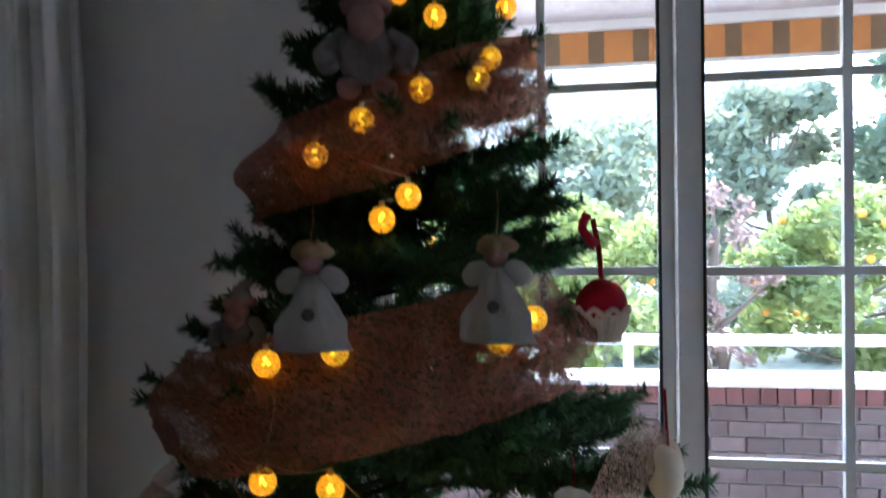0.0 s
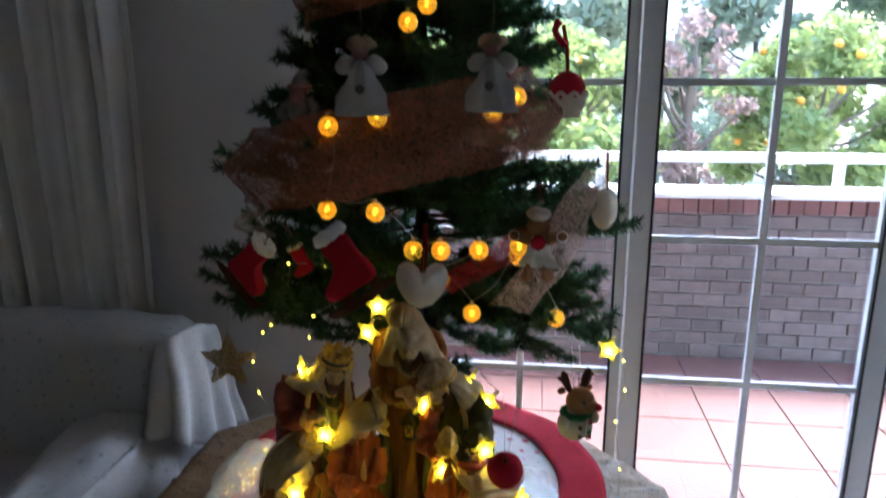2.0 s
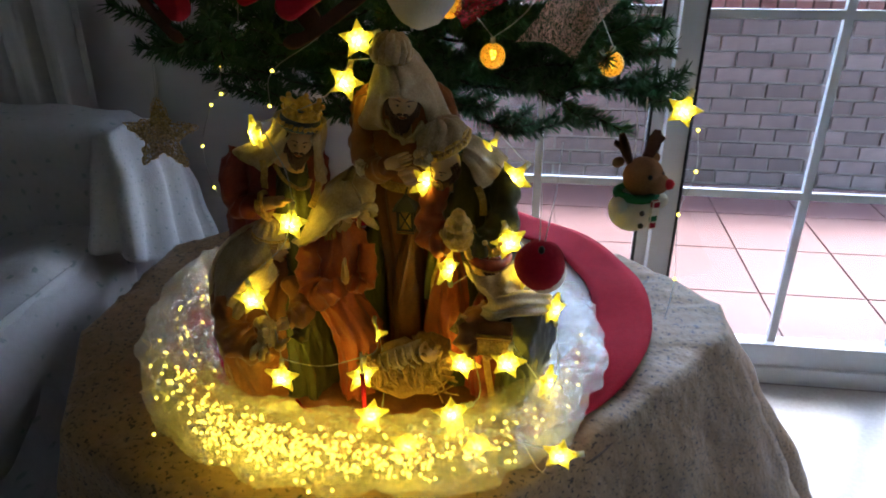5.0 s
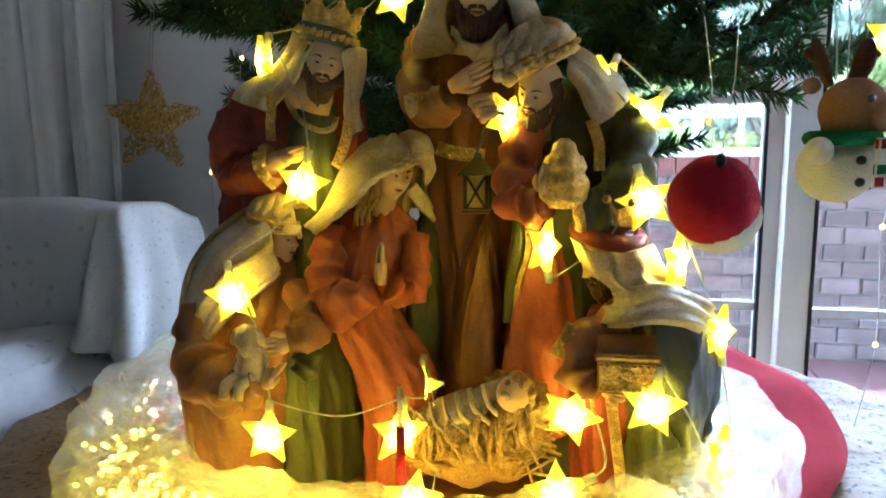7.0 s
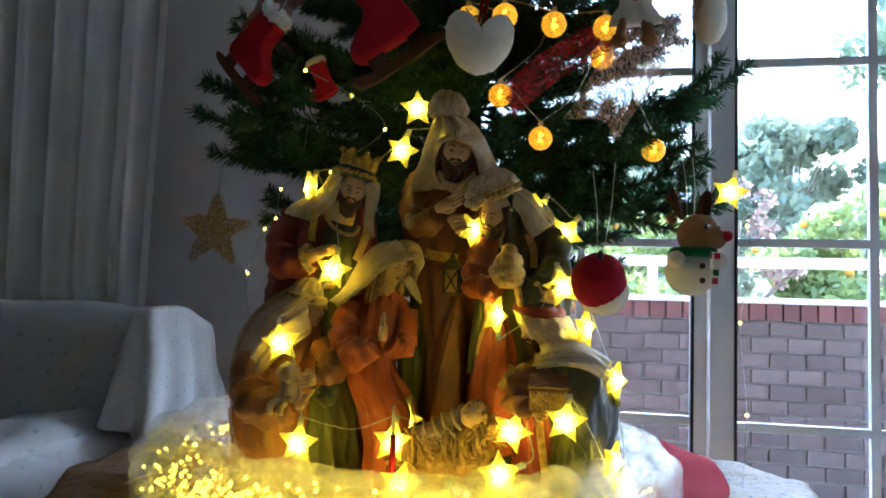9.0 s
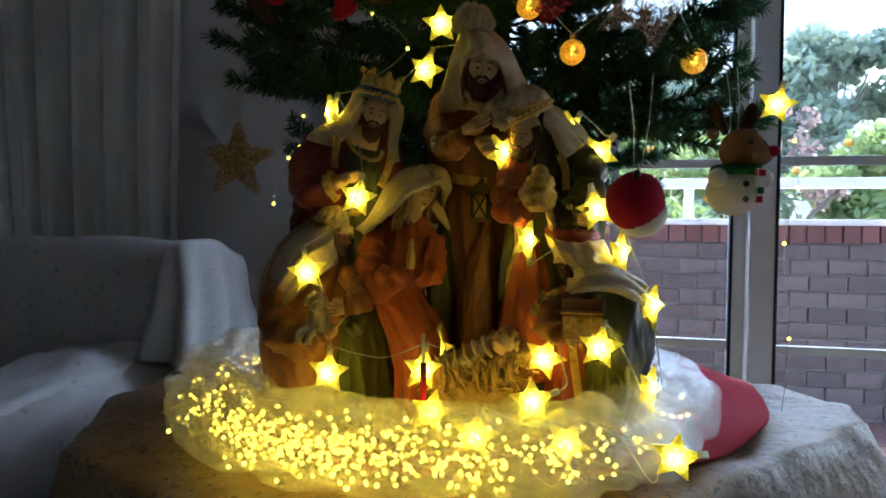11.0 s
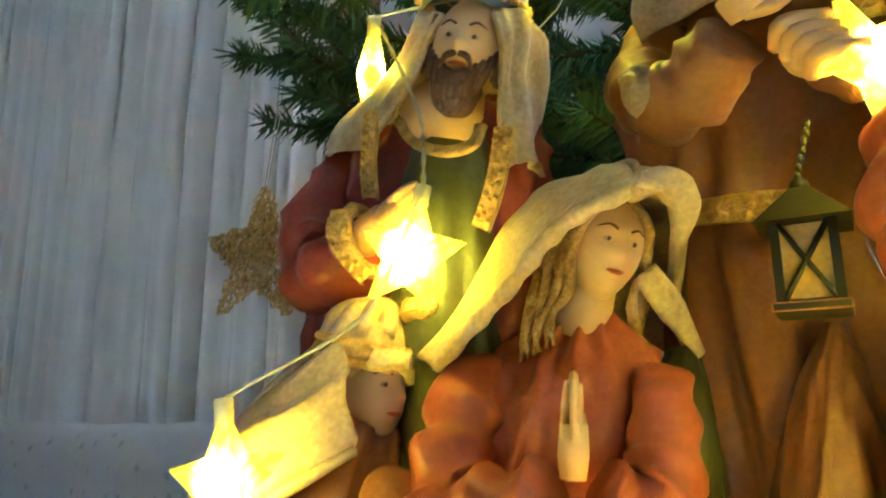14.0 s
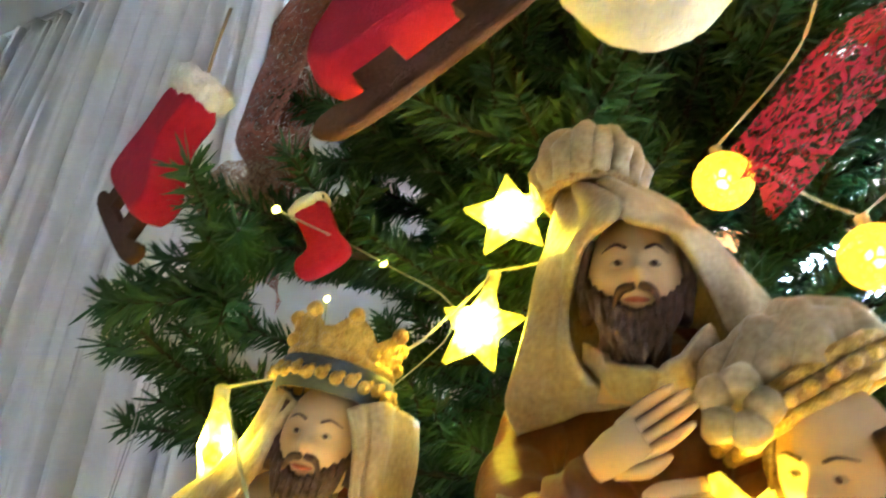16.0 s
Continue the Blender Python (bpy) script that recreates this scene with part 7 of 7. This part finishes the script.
def gingerbread(loc, turn):
    bm = bmesh.new()
    ball(bm, (0, 0, 0.032), (0.016, 0.006, 0.015), 0, 16, 10)
    for s in (-1, 1):
        tube(bm, [(s * 0.01, 0, 0.014), (s * 0.032, 0, 0.02)], [0.009, 0.0085], 0, 12, 0.6)
        ball(bm, (s * 0.033, 0, 0.02), (0.0085, 0.0055, 0.0085), 0, 12, 8)
        tube(bm, [(s * 0.012, 0, -0.02), (s * 0.015, 0, -0.038)], 0.0085, 0, 12, 0.6)
        ball(bm, (s * 0.015, 0, -0.04), (0.009, 0.0055, 0.008), 0, 12, 8)
        tube(bm, [(s * 0.033 + 0.0075 * math.cos(a), -0.0058, 0.02 + 0.0075 * math.sin(a)) for a in [k * 0.4 for k in range(16)]], 0.0009, 1, 5)
    robe(bm, [(-0.024, 0, 0, 0.027, 0.008), (0.0, 0, 0, 0.016, 0.0075), (0.018, 0, 0, 0.012, 0.006)], 1, 36, 10, 7, 0.001)
    ball(bm, (0, -0.004, 0.01), (0.011, 0.006, 0.012), 2, 12, 8)
    ball(bm, (0, 0, 0.05), (0.017, 0.009, 0.01), 1, 16, 10, rough=0.003, freq=120)
    cord(bm, (0, 0, 0.055), (0, 0.01, 0.09), 0.0006, 2)
    return doll("gingerbread_ornament", bm, [M_TANFELT, M_WOOL, M_RED], loc, turn, "felt gingerbread cook in white apron hanging on the tree", scale=0.95)


gingerbread((0.222, -0.045, 1.03), 0)


def cupcake(loc):
    c = thing("cupcake_ornament", (0, 0, 0), "felt cupcake ornament with red top and white ribbed case", "ornament")
    bm = bmesh.new()
    robe(bm, [(-0.03, 0, 0, 0.018, 0.018), (0.0, 0, 0, 0.0275, 0.0275)], 0, 96, 6, 24, 0.0011, twist=0)
    part("case", bm, M_WOOL, c, "white ribbed case", smooth=True)
    bm = bmesh.new()
    ball(bm, (0, 0, 0.006), (0.0275, 0.0275, 0.03), 0, 24, 16, rough=0.002)
    part("top", bm, M_RED, c, "red felt top")
    bm = bmesh.new()
    tube(bm, [((0.028 + 0.0008 * math.sin(9 * a)) * math.cos(a), (0.028 + 0.0008 * math.sin(9 * a)) * math.sin(a), 0.003 + 0.003 * math.sin(9 * a)) for a in [k / 72 * 6.2832 for k in range(72)]], 0.003, 0, 6, closed=True)
    part("trim", bm, M_WOOL, c, "wavy white trim")
    bm = bmesh.new()
    cord(bm, (0, 0, 0.034), (-0.008, 0.01, 0.1), 0.003)
    tube(bm, spline([(-0.006, -0.01, 0.07), (-0.02, -0.015, 0.09), (-0.014, -0.01, 0.105)], 5), 0.006, 0, 8, 0.3)
    part("bow", bm, M_RED, c, "red ribbon bow")
    c.matrix_basis = pose(*loc)


cupcake((0.258, 0.105, 1.222))


def reindeer(loc, turn):
    bm = bmesh.new()
    ball(bm, (0, 0, -0.018), (0.0245, 0.023, 0.0235), 0, 22, 16, rough=0.001)
    ball(bm, (0.005, -0.006, 0.02), (0.021, 0.02, 0.021), 1, 20, 14)
    ball(bm, (0.013, -0.018, 0.016), (0.014, 0.013, 0.011), 1, 16, 12)
    ball(bm, (0.021, -0.029, 0.018), 0.0055, 2, 12, 8)
    for x, y in ((0.0, -0.0255), (0.0185, -0.0185)):
        ball(bm, (x, y, 0.0265), 0.0026, 5, 8, 6)
    for s in (-1, 1):
        tube(bm, spline([(s * 0.009, 0, 0.036), (s * 0.016, 0, 0.05), (s * 0.021, 0.002, 0.066)], 5), [0.0045, 0.005, 0.0056, 0.006, 0.0066, 0.007, 0.007, 0.0066, 0.006, 0.005, 0.003], 3, 10, 0.6)
        tube(bm, [(s * 0.016, 0, 0.05), (s * 0.028, 0.001, 0.058)], [0.0045, 0.003], 3, 8, 0.6)
        ball(bm, (s * 0.021, 0.002, 0.036), (0.007, 0.004, 0.0055), 1, 10, 8)
        ball(bm, (s * 0.024, -0.012, -0.006), (0.009, 0.009, 0.009), 0, 12, 8)
    tube(bm, [(0.019 * math.cos(a / 18 * 6.2832), 0.019 * math.sin(a / 18 * 6.2832) - 0.004, 0.002) for a in range(18)], 0.005, 4, 8, closed=True)
    for k, mi in enumerate((2, 0, 4, 2)):
        box(bm, 0.004, 0.013, -0.031 + 0.001 * k, -0.026, -0.006 - 0.008 * k, 0.002 - 0.008 * k, 0.001, mi)
    for z in (-0.012, -0.026):
        ball(bm, (-0.004, -0.0255, z), 0.003, 5, 8, 6)
    cord(bm, (-0.004, 0, 0.04), (-0.006, 0.006, 0.1), 0.0005, 0)
    cord(bm, (0.004, 0, 0.04), (0.006, 0.006, 0.1), 0.0005, 0)
    return doll("reindeer_ornament", bm, [M_WOOL, M_TANFELT, M_RED, M_BROWNFELT, M_GREENFELT, R_BLACK], loc, turn, "stuffed felt reindeer with white belly and striped scarf", scale=1.0)


reindeer((0.282, -0.012, 0.78), 25)


def felt_bauble(loc):
    b = thing("felt_bauble", (0, 0, 0), "red felt ball with white underside hanging by two threads", "ornament")
    bm = bmesh.new()
    ball(bm, (0, 0, 0), (0.0242, 0.023, 0.0248), 0, 26, 18, rough=0.0015)
    part("ball", bm, M_RED, b)
    bm = bmesh.new()
    ball(bm, (0.004, 0.004, -0.0085), (0.0225, 0.021, 0.021), 0, 22, 16, rough=0.0015)
    part("underside", bm, M_WOOL, b, "white felt underside")
    bm = bmesh.new()
    ball(bm, (0, -0.014, 0.022), (0.003, 0.003, 0.004), 0, 10, 8)
    part("stalk", bm, R_BLACK, b)
    bm = bmesh.new()
    cord(bm, (-0.002, 0, 0.024), (-0.006, 0.02, 0.1), 0.0004)
    cord(bm, (0.003, 0, 0.024), (0.014, 0.03, 0.11), 0.0004)
    part("thread", bm, M_WIRE, b)
    b.matrix_basis = pose(*loc)


felt_bauble((0.188, -0.125, 0.749))


def glitter_star(loc, turn):
    st = thing("glitter_star", (0, 0, 0), "openwork gold glitter star hanging from the branch", "ornament")
    rnd = random.Random(8)
    ro, ri = 0.046, 0.0195
    pts = []
    for k in range(10):
        a = math.pi / 2 + math.pi * k / 5
        r = ro if k % 2 == 0 else ri
        pts.append(Vector((r * math.cos(a), 0, r * math.sin(a))))
    bm = bmesh.new()
    tube(bm, pts, 0.0016, 0, 6, closed=True)
    part("rim", bm, M_GOLDWIRE, st)

    def inside(p):
        a = (math.atan2(p.z, p.x) - math.pi / 2) % (2 * math.pi / 5)
        a = min(a, 2 * math.pi / 5 - a)
        r = math.hypot(p.x, p.z)
        x1, y1 = ro, 0.0
        x2, y2 = ri * math.cos(math.pi / 5), ri * math.sin(math.pi / 5)
        px, py = r * math.cos(a), r * math.sin(a)
        return (x2 - x1) * (py - y1) - (y2 - y1) * (px - x1) > 0
    bm = bmesh.new()
    made = 0
    while made < 260:
        p = Vector((rnd.uniform(-ro, ro), 0, rnd.uniform(-ro, ro)))
        if not inside(p):
            continue
        made += 1
        r0 = rnd.uniform(0.002, 0.005)
        c = [p + Vector((r0 * math.cos(a * 1.05), rnd.uniform(-0.003, 0.003), r0 * math.sin(a * 1.05))) for a in range(6)]
        tube(bm, c, 0.0007, 0, 4, closed=True)
    part("filigree", bm, M_GOLDWIRE, st, "curled glittering gold wire")
    bm = bmesh.new()
    cord(bm, (-0.001, 0, ro), (-0.002, 0.004, ro + 0.1), 0.0004)
    cord(bm, (0.001, 0, ro), (0.002, 0.004, ro + 0.1), 0.0004)
    part("thread", bm, M_WIRE, st)
    st.matrix_basis = pose(*loc, 0, 3, turn)


glitter_star((-0.271, 0.05, 0.803), 8)
candle = thing("small_candle", (0.005, -0.12, TOP + 0.04), "thin red and cream candle beside the crib", "candle")
bm = bmesh.new(); tube(bm, [(0.008, -0.125, 0.53), (0.008, -0.125, 0.606)], 0.003, 0, 10); part("lower", bm, M_RED, candle, "red lower half")
bm = bmesh.new(); tube(bm, [(0.008, -0.125, 0.606), (0.008, -0.125, 0.632)], 0.0016, 0, 10); part("upper", bm, M_WOOL, candle, "cream upper half")

# ---- terrace and garden ----
YT = 2.12
tagged(part("terrace_bed", boxbm(-6, 7, YW + 0.12, YT, -0.3, -0.006), M_TERRABED, None), "mortar bed of the terrace paving", "terrace", kind="structure")
cap_z = 0.66
wall = tagged(part("brick_wall", boxbm(-6, 7, YT + 0.008, YT + 0.2, -0.35, cap_z), M_MORTAR, None), "low terrace wall of weathered brown bricks", "wall", kind="structure")
ground = tagged(part("ground", boxbm(-300, 300, YT + 0.2, 600, -0.6, -0.35), M_GROUND, None), "pale dusty garden ground reaching far away", "ground", kind="structure")
cope = tagged(part("wall_coping", boxbm(-6, 7, YT - 0.015, YT + 0.215, 0.722, 0.745, 0.004), M_WHITE, None), "thin white coping on the brick wall", "coping", kind="structure")

rail = thing("terrace_railing", (0, YT + 0.1, 0.745), "white metal railing along the terrace wall", "railing")
part("handrail", boxbm(-5.9, 6.9, YT + 0.08, YT + 0.12, 0.865, 0.905, 0.004), M_WHITE, rail)
for x in np.arange(-4.5, 6.9, 1.0):
    part("post", boxbm(x - 0.018, x + 0.018, YT + 0.085, YT + 0.115, 0.745, 0.865), M_WHITE, rail)

awning = thing("awning", (0, 1.9, 1.9), "awning with an orange and brown striped valance", "awning")
v, f = [], []
for j in range(9):
    t = j / 8
    for i in range(40):
        v.append((-4 + i * 0.26, 0.982 + 0.918 * t, 2.42 - 0.36 * t - 0.03 * math.sin(math.pi * t)))
for j in range(8):
    for i in range(39):
        a = j * 40 + i
        f.append((a, a + 1, a + 41, a + 40))
o = under(mesh_object("canopy", v, f, M_AWN_W), awning, "pale grey canopy cloth")
o.modifiers.new("thickness", "SOLIDIFY").thickness = 0.002
for x in (-2.5, 4.5):
    bm = bmesh.new()
    tube(bm, [(x, 0.975, 2.3), (x + 0.25, 1.4, 2.2), (x, 1.9, 2.05)], 0.018)
    part("arm", bm, M_WHITE, awning)
part("front_bar", boxbm(-4, 6.1, 1.88, 1.92, 2.03, 2.07, 0.006), M_WHITE, awning)
x, k = -4.0, 0
while x < 6.1:
    w = 0.10 if k % 2 else 0.055
    part("valance_stripe", boxbm(x, x + w, 1.898, 1.901, 1.915, 2.03), M_AWN_O if k % 2 else M_AWN_B, awning)
    x += w
    k += 1
part("valance_hem", boxbm(-4, 6.1, 1.897, 1.902, 1.9, 1.915), M_AWN_W, awning)


def leaf_cloud(name, blobs, count, size, material, seed, flat=0.0):
    """Many small leaves gathered round uneven clumps."""
    rng = np.random.default_rng(seed)
    b = np.array(blobs)
    w = b[:, 3] ** 2
    i = rng.choice(len(b), count, p=w / w.sum())
    d = rng.normal(size=(count, 3))
    d /= np.linalg.norm(d, axis=1)[:, None]
    c = b[i, :3] + d * (b[i, 3] * rng.random(count) ** 0.45)[:, None] * np.array([1, 1, 0.85])
    n = rng.normal(size=(count, 3))
    n /= np.linalg.norm(n, axis=1)[:, None]
    u = np.cross(n, rng.normal(size=(count, 3)))
    u /= np.linalg.norm(u, axis=1)[:, None]
    q = np.cross(n, u)
    s = size * (0.6 + 0.8 * rng.random(count))[:, None]
    vs = np.stack([c - u * s, c + q * s * 0.45, c + u * s, c - q * s * 0.45], axis=1).reshape(-1, 3)
    fs = np.arange(count * 4).reshape(-1, 4)
    return mesh_object(name, vs.tolist(), fs.tolist(), material, smooth=False)


def garden_tree(name, base, height, crown, seed, count, leaf, material, label, category="tree", stem=0.06, fruit=0):
    t = thing(name, base, label, category)
    rnd = random.Random(seed)
    bx, by, bz = base
    bm = bmesh.new()
    tube(bm, spline([(bx, by, bz), (bx + 0.04, by, bz + height * 0.3), (bx - 0.03, by + 0.03, bz + height * 0.55), (bx, by, bz + height * 0.85)], 6), [stem * (1 - 0.03 * i) for i in range(19)], 0, 10)
    blobs = []
    for k in range(26):
        a, u = rnd.uniform(0, 6.283), rnd.uniform(0, 1)
        r = crown * math.sqrt(rnd.random()) * (0.55 + 0.6 * math.sin(math.pi * (0.15 + 0.75 * u)))
        c = Vector((bx + r * math.cos(a), by + r * math.sin(a), bz + height * (0.32 + 0.68 * u)))
        blobs.append((*c, crown * rnd.uniform(0.2, 0.38)))
        if k % 2 == 0:
            s = Vector((bx, by, bz + height * (0.25 + 0.4 * u)))
            tube(bm, spline([s, (s + c) / 2 + Vector((0, 0, -0.06 * height * rnd.random())), c], 4), [stem * 0.4, stem * 0.36, stem * 0.33, stem * 0.3, stem * 0.26, stem * 0.22, stem * 0.18, stem * 0.14, stem * 0.1], 0, 6)
    part("trunk", bm, M_BARK, t, smooth=True)
    under(leaf_cloud("crown", blobs, count, leaf, material, seed), t)
    for k in range(fruit):
        b = rnd.choice(blobs)
        d = Vector((rnd.gauss(0, 1), -abs(rnd.gauss(0, 1)), rnd.gauss(-0.2, 0.8))).normalized() * b[3] * 0.9
        bm = bmesh.new()
        ball(bm, Vector(b[:3]) + d, 0.036, 0, 10, 8)
        part("orange", bm, M_ORANGE, t, "ripe orange fruit")
    return t


G = -0.35
garden_tree("orange_tree", (2.75, 5.9, G), 1.9, 0.85, 1, 9000, 0.05, M_LEAF_CITRUS, "small orange tree with ripe fruit behind the railing", stem=0.05, fruit=26)
garden_tree("orange_tree", (0.45, 5.6, G), 1.8, 0.85, 2, 8000, 0.05, M_LEAF_CITRUS, "small bright green citrus tree behind the railing", stem=0.05, fruit=4)
garden_tree("orange_tree", (4.6, 6.4, G), 2.0, 1.0, 12, 8000, 0.05, M_LEAF_CITRUS, "small orange tree with ripe fruit behind the railing", stem=0.05, fruit=18)
garden_tree("orange_tree", (-0.9, 5.8, G), 1.9, 1.0, 13, 7000, 0.05, M_LEAF_CITRUS, "small bright green citrus tree behind the railing", stem=0.05, fruit=4)
garden_tree("plum_tree", (1.45, 5.0, G), 2.0, 0.36, 3, 2200, 0.03, M_LEAF_PURPLE, "purple-leaved plum tree in the garden", stem=0.07)
garden_tree("garden_tree", (1.2, 11.5, G), 3.5, 2.0, 4, 9000, 0.10, M_LEAF_PALE, "broad pale green garden tree")
garden_tree("garden_tree", (3.6, 11.0, G), 3.8, 1.3, 5, 8000, 0.09, M_LEAF_PALE, "grey-green garden tree behind the plum")
garden_tree("garden_tree", (6.6, 10.5, G), 7.2, 2.2, 6, 16000, 0.10, M_LEAF_DEEP, "tall deep green garden tree", stem=0.14)
garden_tree("garden_tree", (9.8, 12.0, G), 7.5, 2.4, 7, 12000, 0.11, M_LEAF_DEEP, "tall deep green garden tree", stem=0.14)
garden_tree("garden_tree", (-2.2, 12.5, G), 3.8, 2.2, 8, 9000, 0.11, M_LEAF_PALE, "broad pale green garden tree")


def hedge(x0, x1, y, h, seed, material, label):
    rnd = random.Random(seed)
    blobs = [(rnd.uniform(x0, x1), y + rnd.uniform(-0.3, 0.3), G + rnd.uniform(0.1, h), rnd.uniform(0.22, 0.4)) for k in range(int((x1 - x0) * 5))]
    return tagged(leaf_cloud("hedge", blobs, int((x1 - x0) * 1500), 0.06, material, seed), label, "hedge", kind="stuff")


hedge(-6, 8, 8.6, 0.9, 21, M_LEAF_PALE, "low loose hedge across the garden")
hedge(-9, 14, 13.5, 2.2, 22, M_LEAF_PALE, "tall grey-green hedge at the end of the garden")


def spiky_plant(loc, seed, label):
    rnd = random.Random(seed)
    p = thing("spiky_plant", loc, label, "plant")
    bm = bmesh.new()
    for k in range(70):
        a, e, L = rnd.uniform(0, 6.283), rnd.uniform(0.2, 1.3), rnd.uniform(0.4, 0.7)
        d = Vector((math.cos(a) * math.cos(e), math.sin(a) * math.cos(e), math.sin(e)))
        s = d.cross(Vector((0, 0, 1))).normalized() * 0.018
        o = Vector(loc)
        tip = o + d * L + Vector((0, 0, -0.12 * L * math.cos(e)))
        mid = o + d * L * 0.5
        vs = [bm.verts.new(q) for q in (o - s, o + s, mid + s * 0.8, tip, mid - s * 0.8)]
        bm.faces.new(vs)
    part("leaves", bm, M_LEAF_DEEP, p)


spiky_plant((2.35, 4.6, G), 4, "spiky dark green plant by the path")
spiky_plant((3.3, 4.4, G), 5, "spiky dark green plant by the path")
house = thing("apartment_building", (0, 26, G), "pale rendered apartment building beyond the trees", "building")
part("wall", boxbm(-16, 9, 26, 34, G, 9.5), M_FACADE, house)
part("roof", boxbm(-16.3, 9.3, 25.7, 34.3, 9.5, 9.9), M_WHITE, house)
for i in range(8):
    for j in range(3):
        part("window", boxbm(-14 + 3 * i, -12.6 + 3 * i, 25.96, 26.05, 1.0 + 3 * j, 2.5 + 3 * j), M_DARKGLASS, house)
post = tagged(part("garden_post", boxbm(1.74, 1.79, 7.98, 8.03, G, 1.9), M_ALU, None), "thin grey metal post in the garden", "post")

# ---- pieces of wall and floors ----
bm = bmesh.new()
box(bm, -0.061, 0.061, -0.012, 0.0, -0.0245, 0.0245, 0.003)
first = None
for row in range(11):
    z = 0.0 + 0.03 + row * 0.0595
    for i in range(34):
        x = -0.6 + i * 0.132 + (0.066 if row % 2 else 0)
        if first is None:
            ob = part("brick", bm, M_BRICK, None)
            first = ob.data
        else:
            ob = new("brick", first)
        ob.matrix_basis = pose(x, YT + 0.0085 + 0.002 * math.sin(i * 7.1 + row * 3.3), z, 0, 0, 0.6 * math.sin(i * 3.7 + row))
        under(ob, wall)
bm = bmesh.new()
box(bm, -0.0275, 0.0275, -0.018, 0.0, -0.031, 0.031, 0.003)
first = None
for i in range(74):
    if first is None:
        ob = part("cap_brick", bm, M_BRICKRED, None)
        first = ob.data
    else:
        ob = new("cap_brick", first)
    ob.matrix_basis = pose(-0.6 + i * 0.0615, YT + 0.0085, 0.69)
    under(ob, wall)
tagged(part("wall_core", boxbm(-6, 7, YT + 0.01, YT + 0.19, cap_z, 0.722), M_MORTAR, None), "mortar under the coping", "wall", kind="structure")
bm = bmesh.new()
box(bm, -0.148, 0.148, -0.148, 0.148, -0.02, 0.0, 0.002)
me = None
for i in range(24):
    for j in range(4):
        if me is None:
            ob = part("tile", bm, M_TERRA, None)
            me = ob.data
        else:
            ob = new("tile", me)
        ob.matrix_basis = pose(-1.4 + i * 0.302, YW + 0.27 + j * 0.302, 0.0)
        under(ob, bpy.data.objects["terrace_bed"])
bm = bmesh.new()
box(bm, -0.1985, 0.1985, -0.1985, 0.1985, -0.012, 0.0, 0.0012)
me = None
for i in range(13):
    for j in range(9):
        if me is None:
            ob = part("tile", bm, M_FLOOR, None)
            me = ob.data
        else:
            ob = new("tile", me)
        ob.matrix_basis = pose(X0 + 0.2 + i * 0.4, YW - 0.03 - 0.2 - j * 0.4, 0.0)
        under(ob, floor)
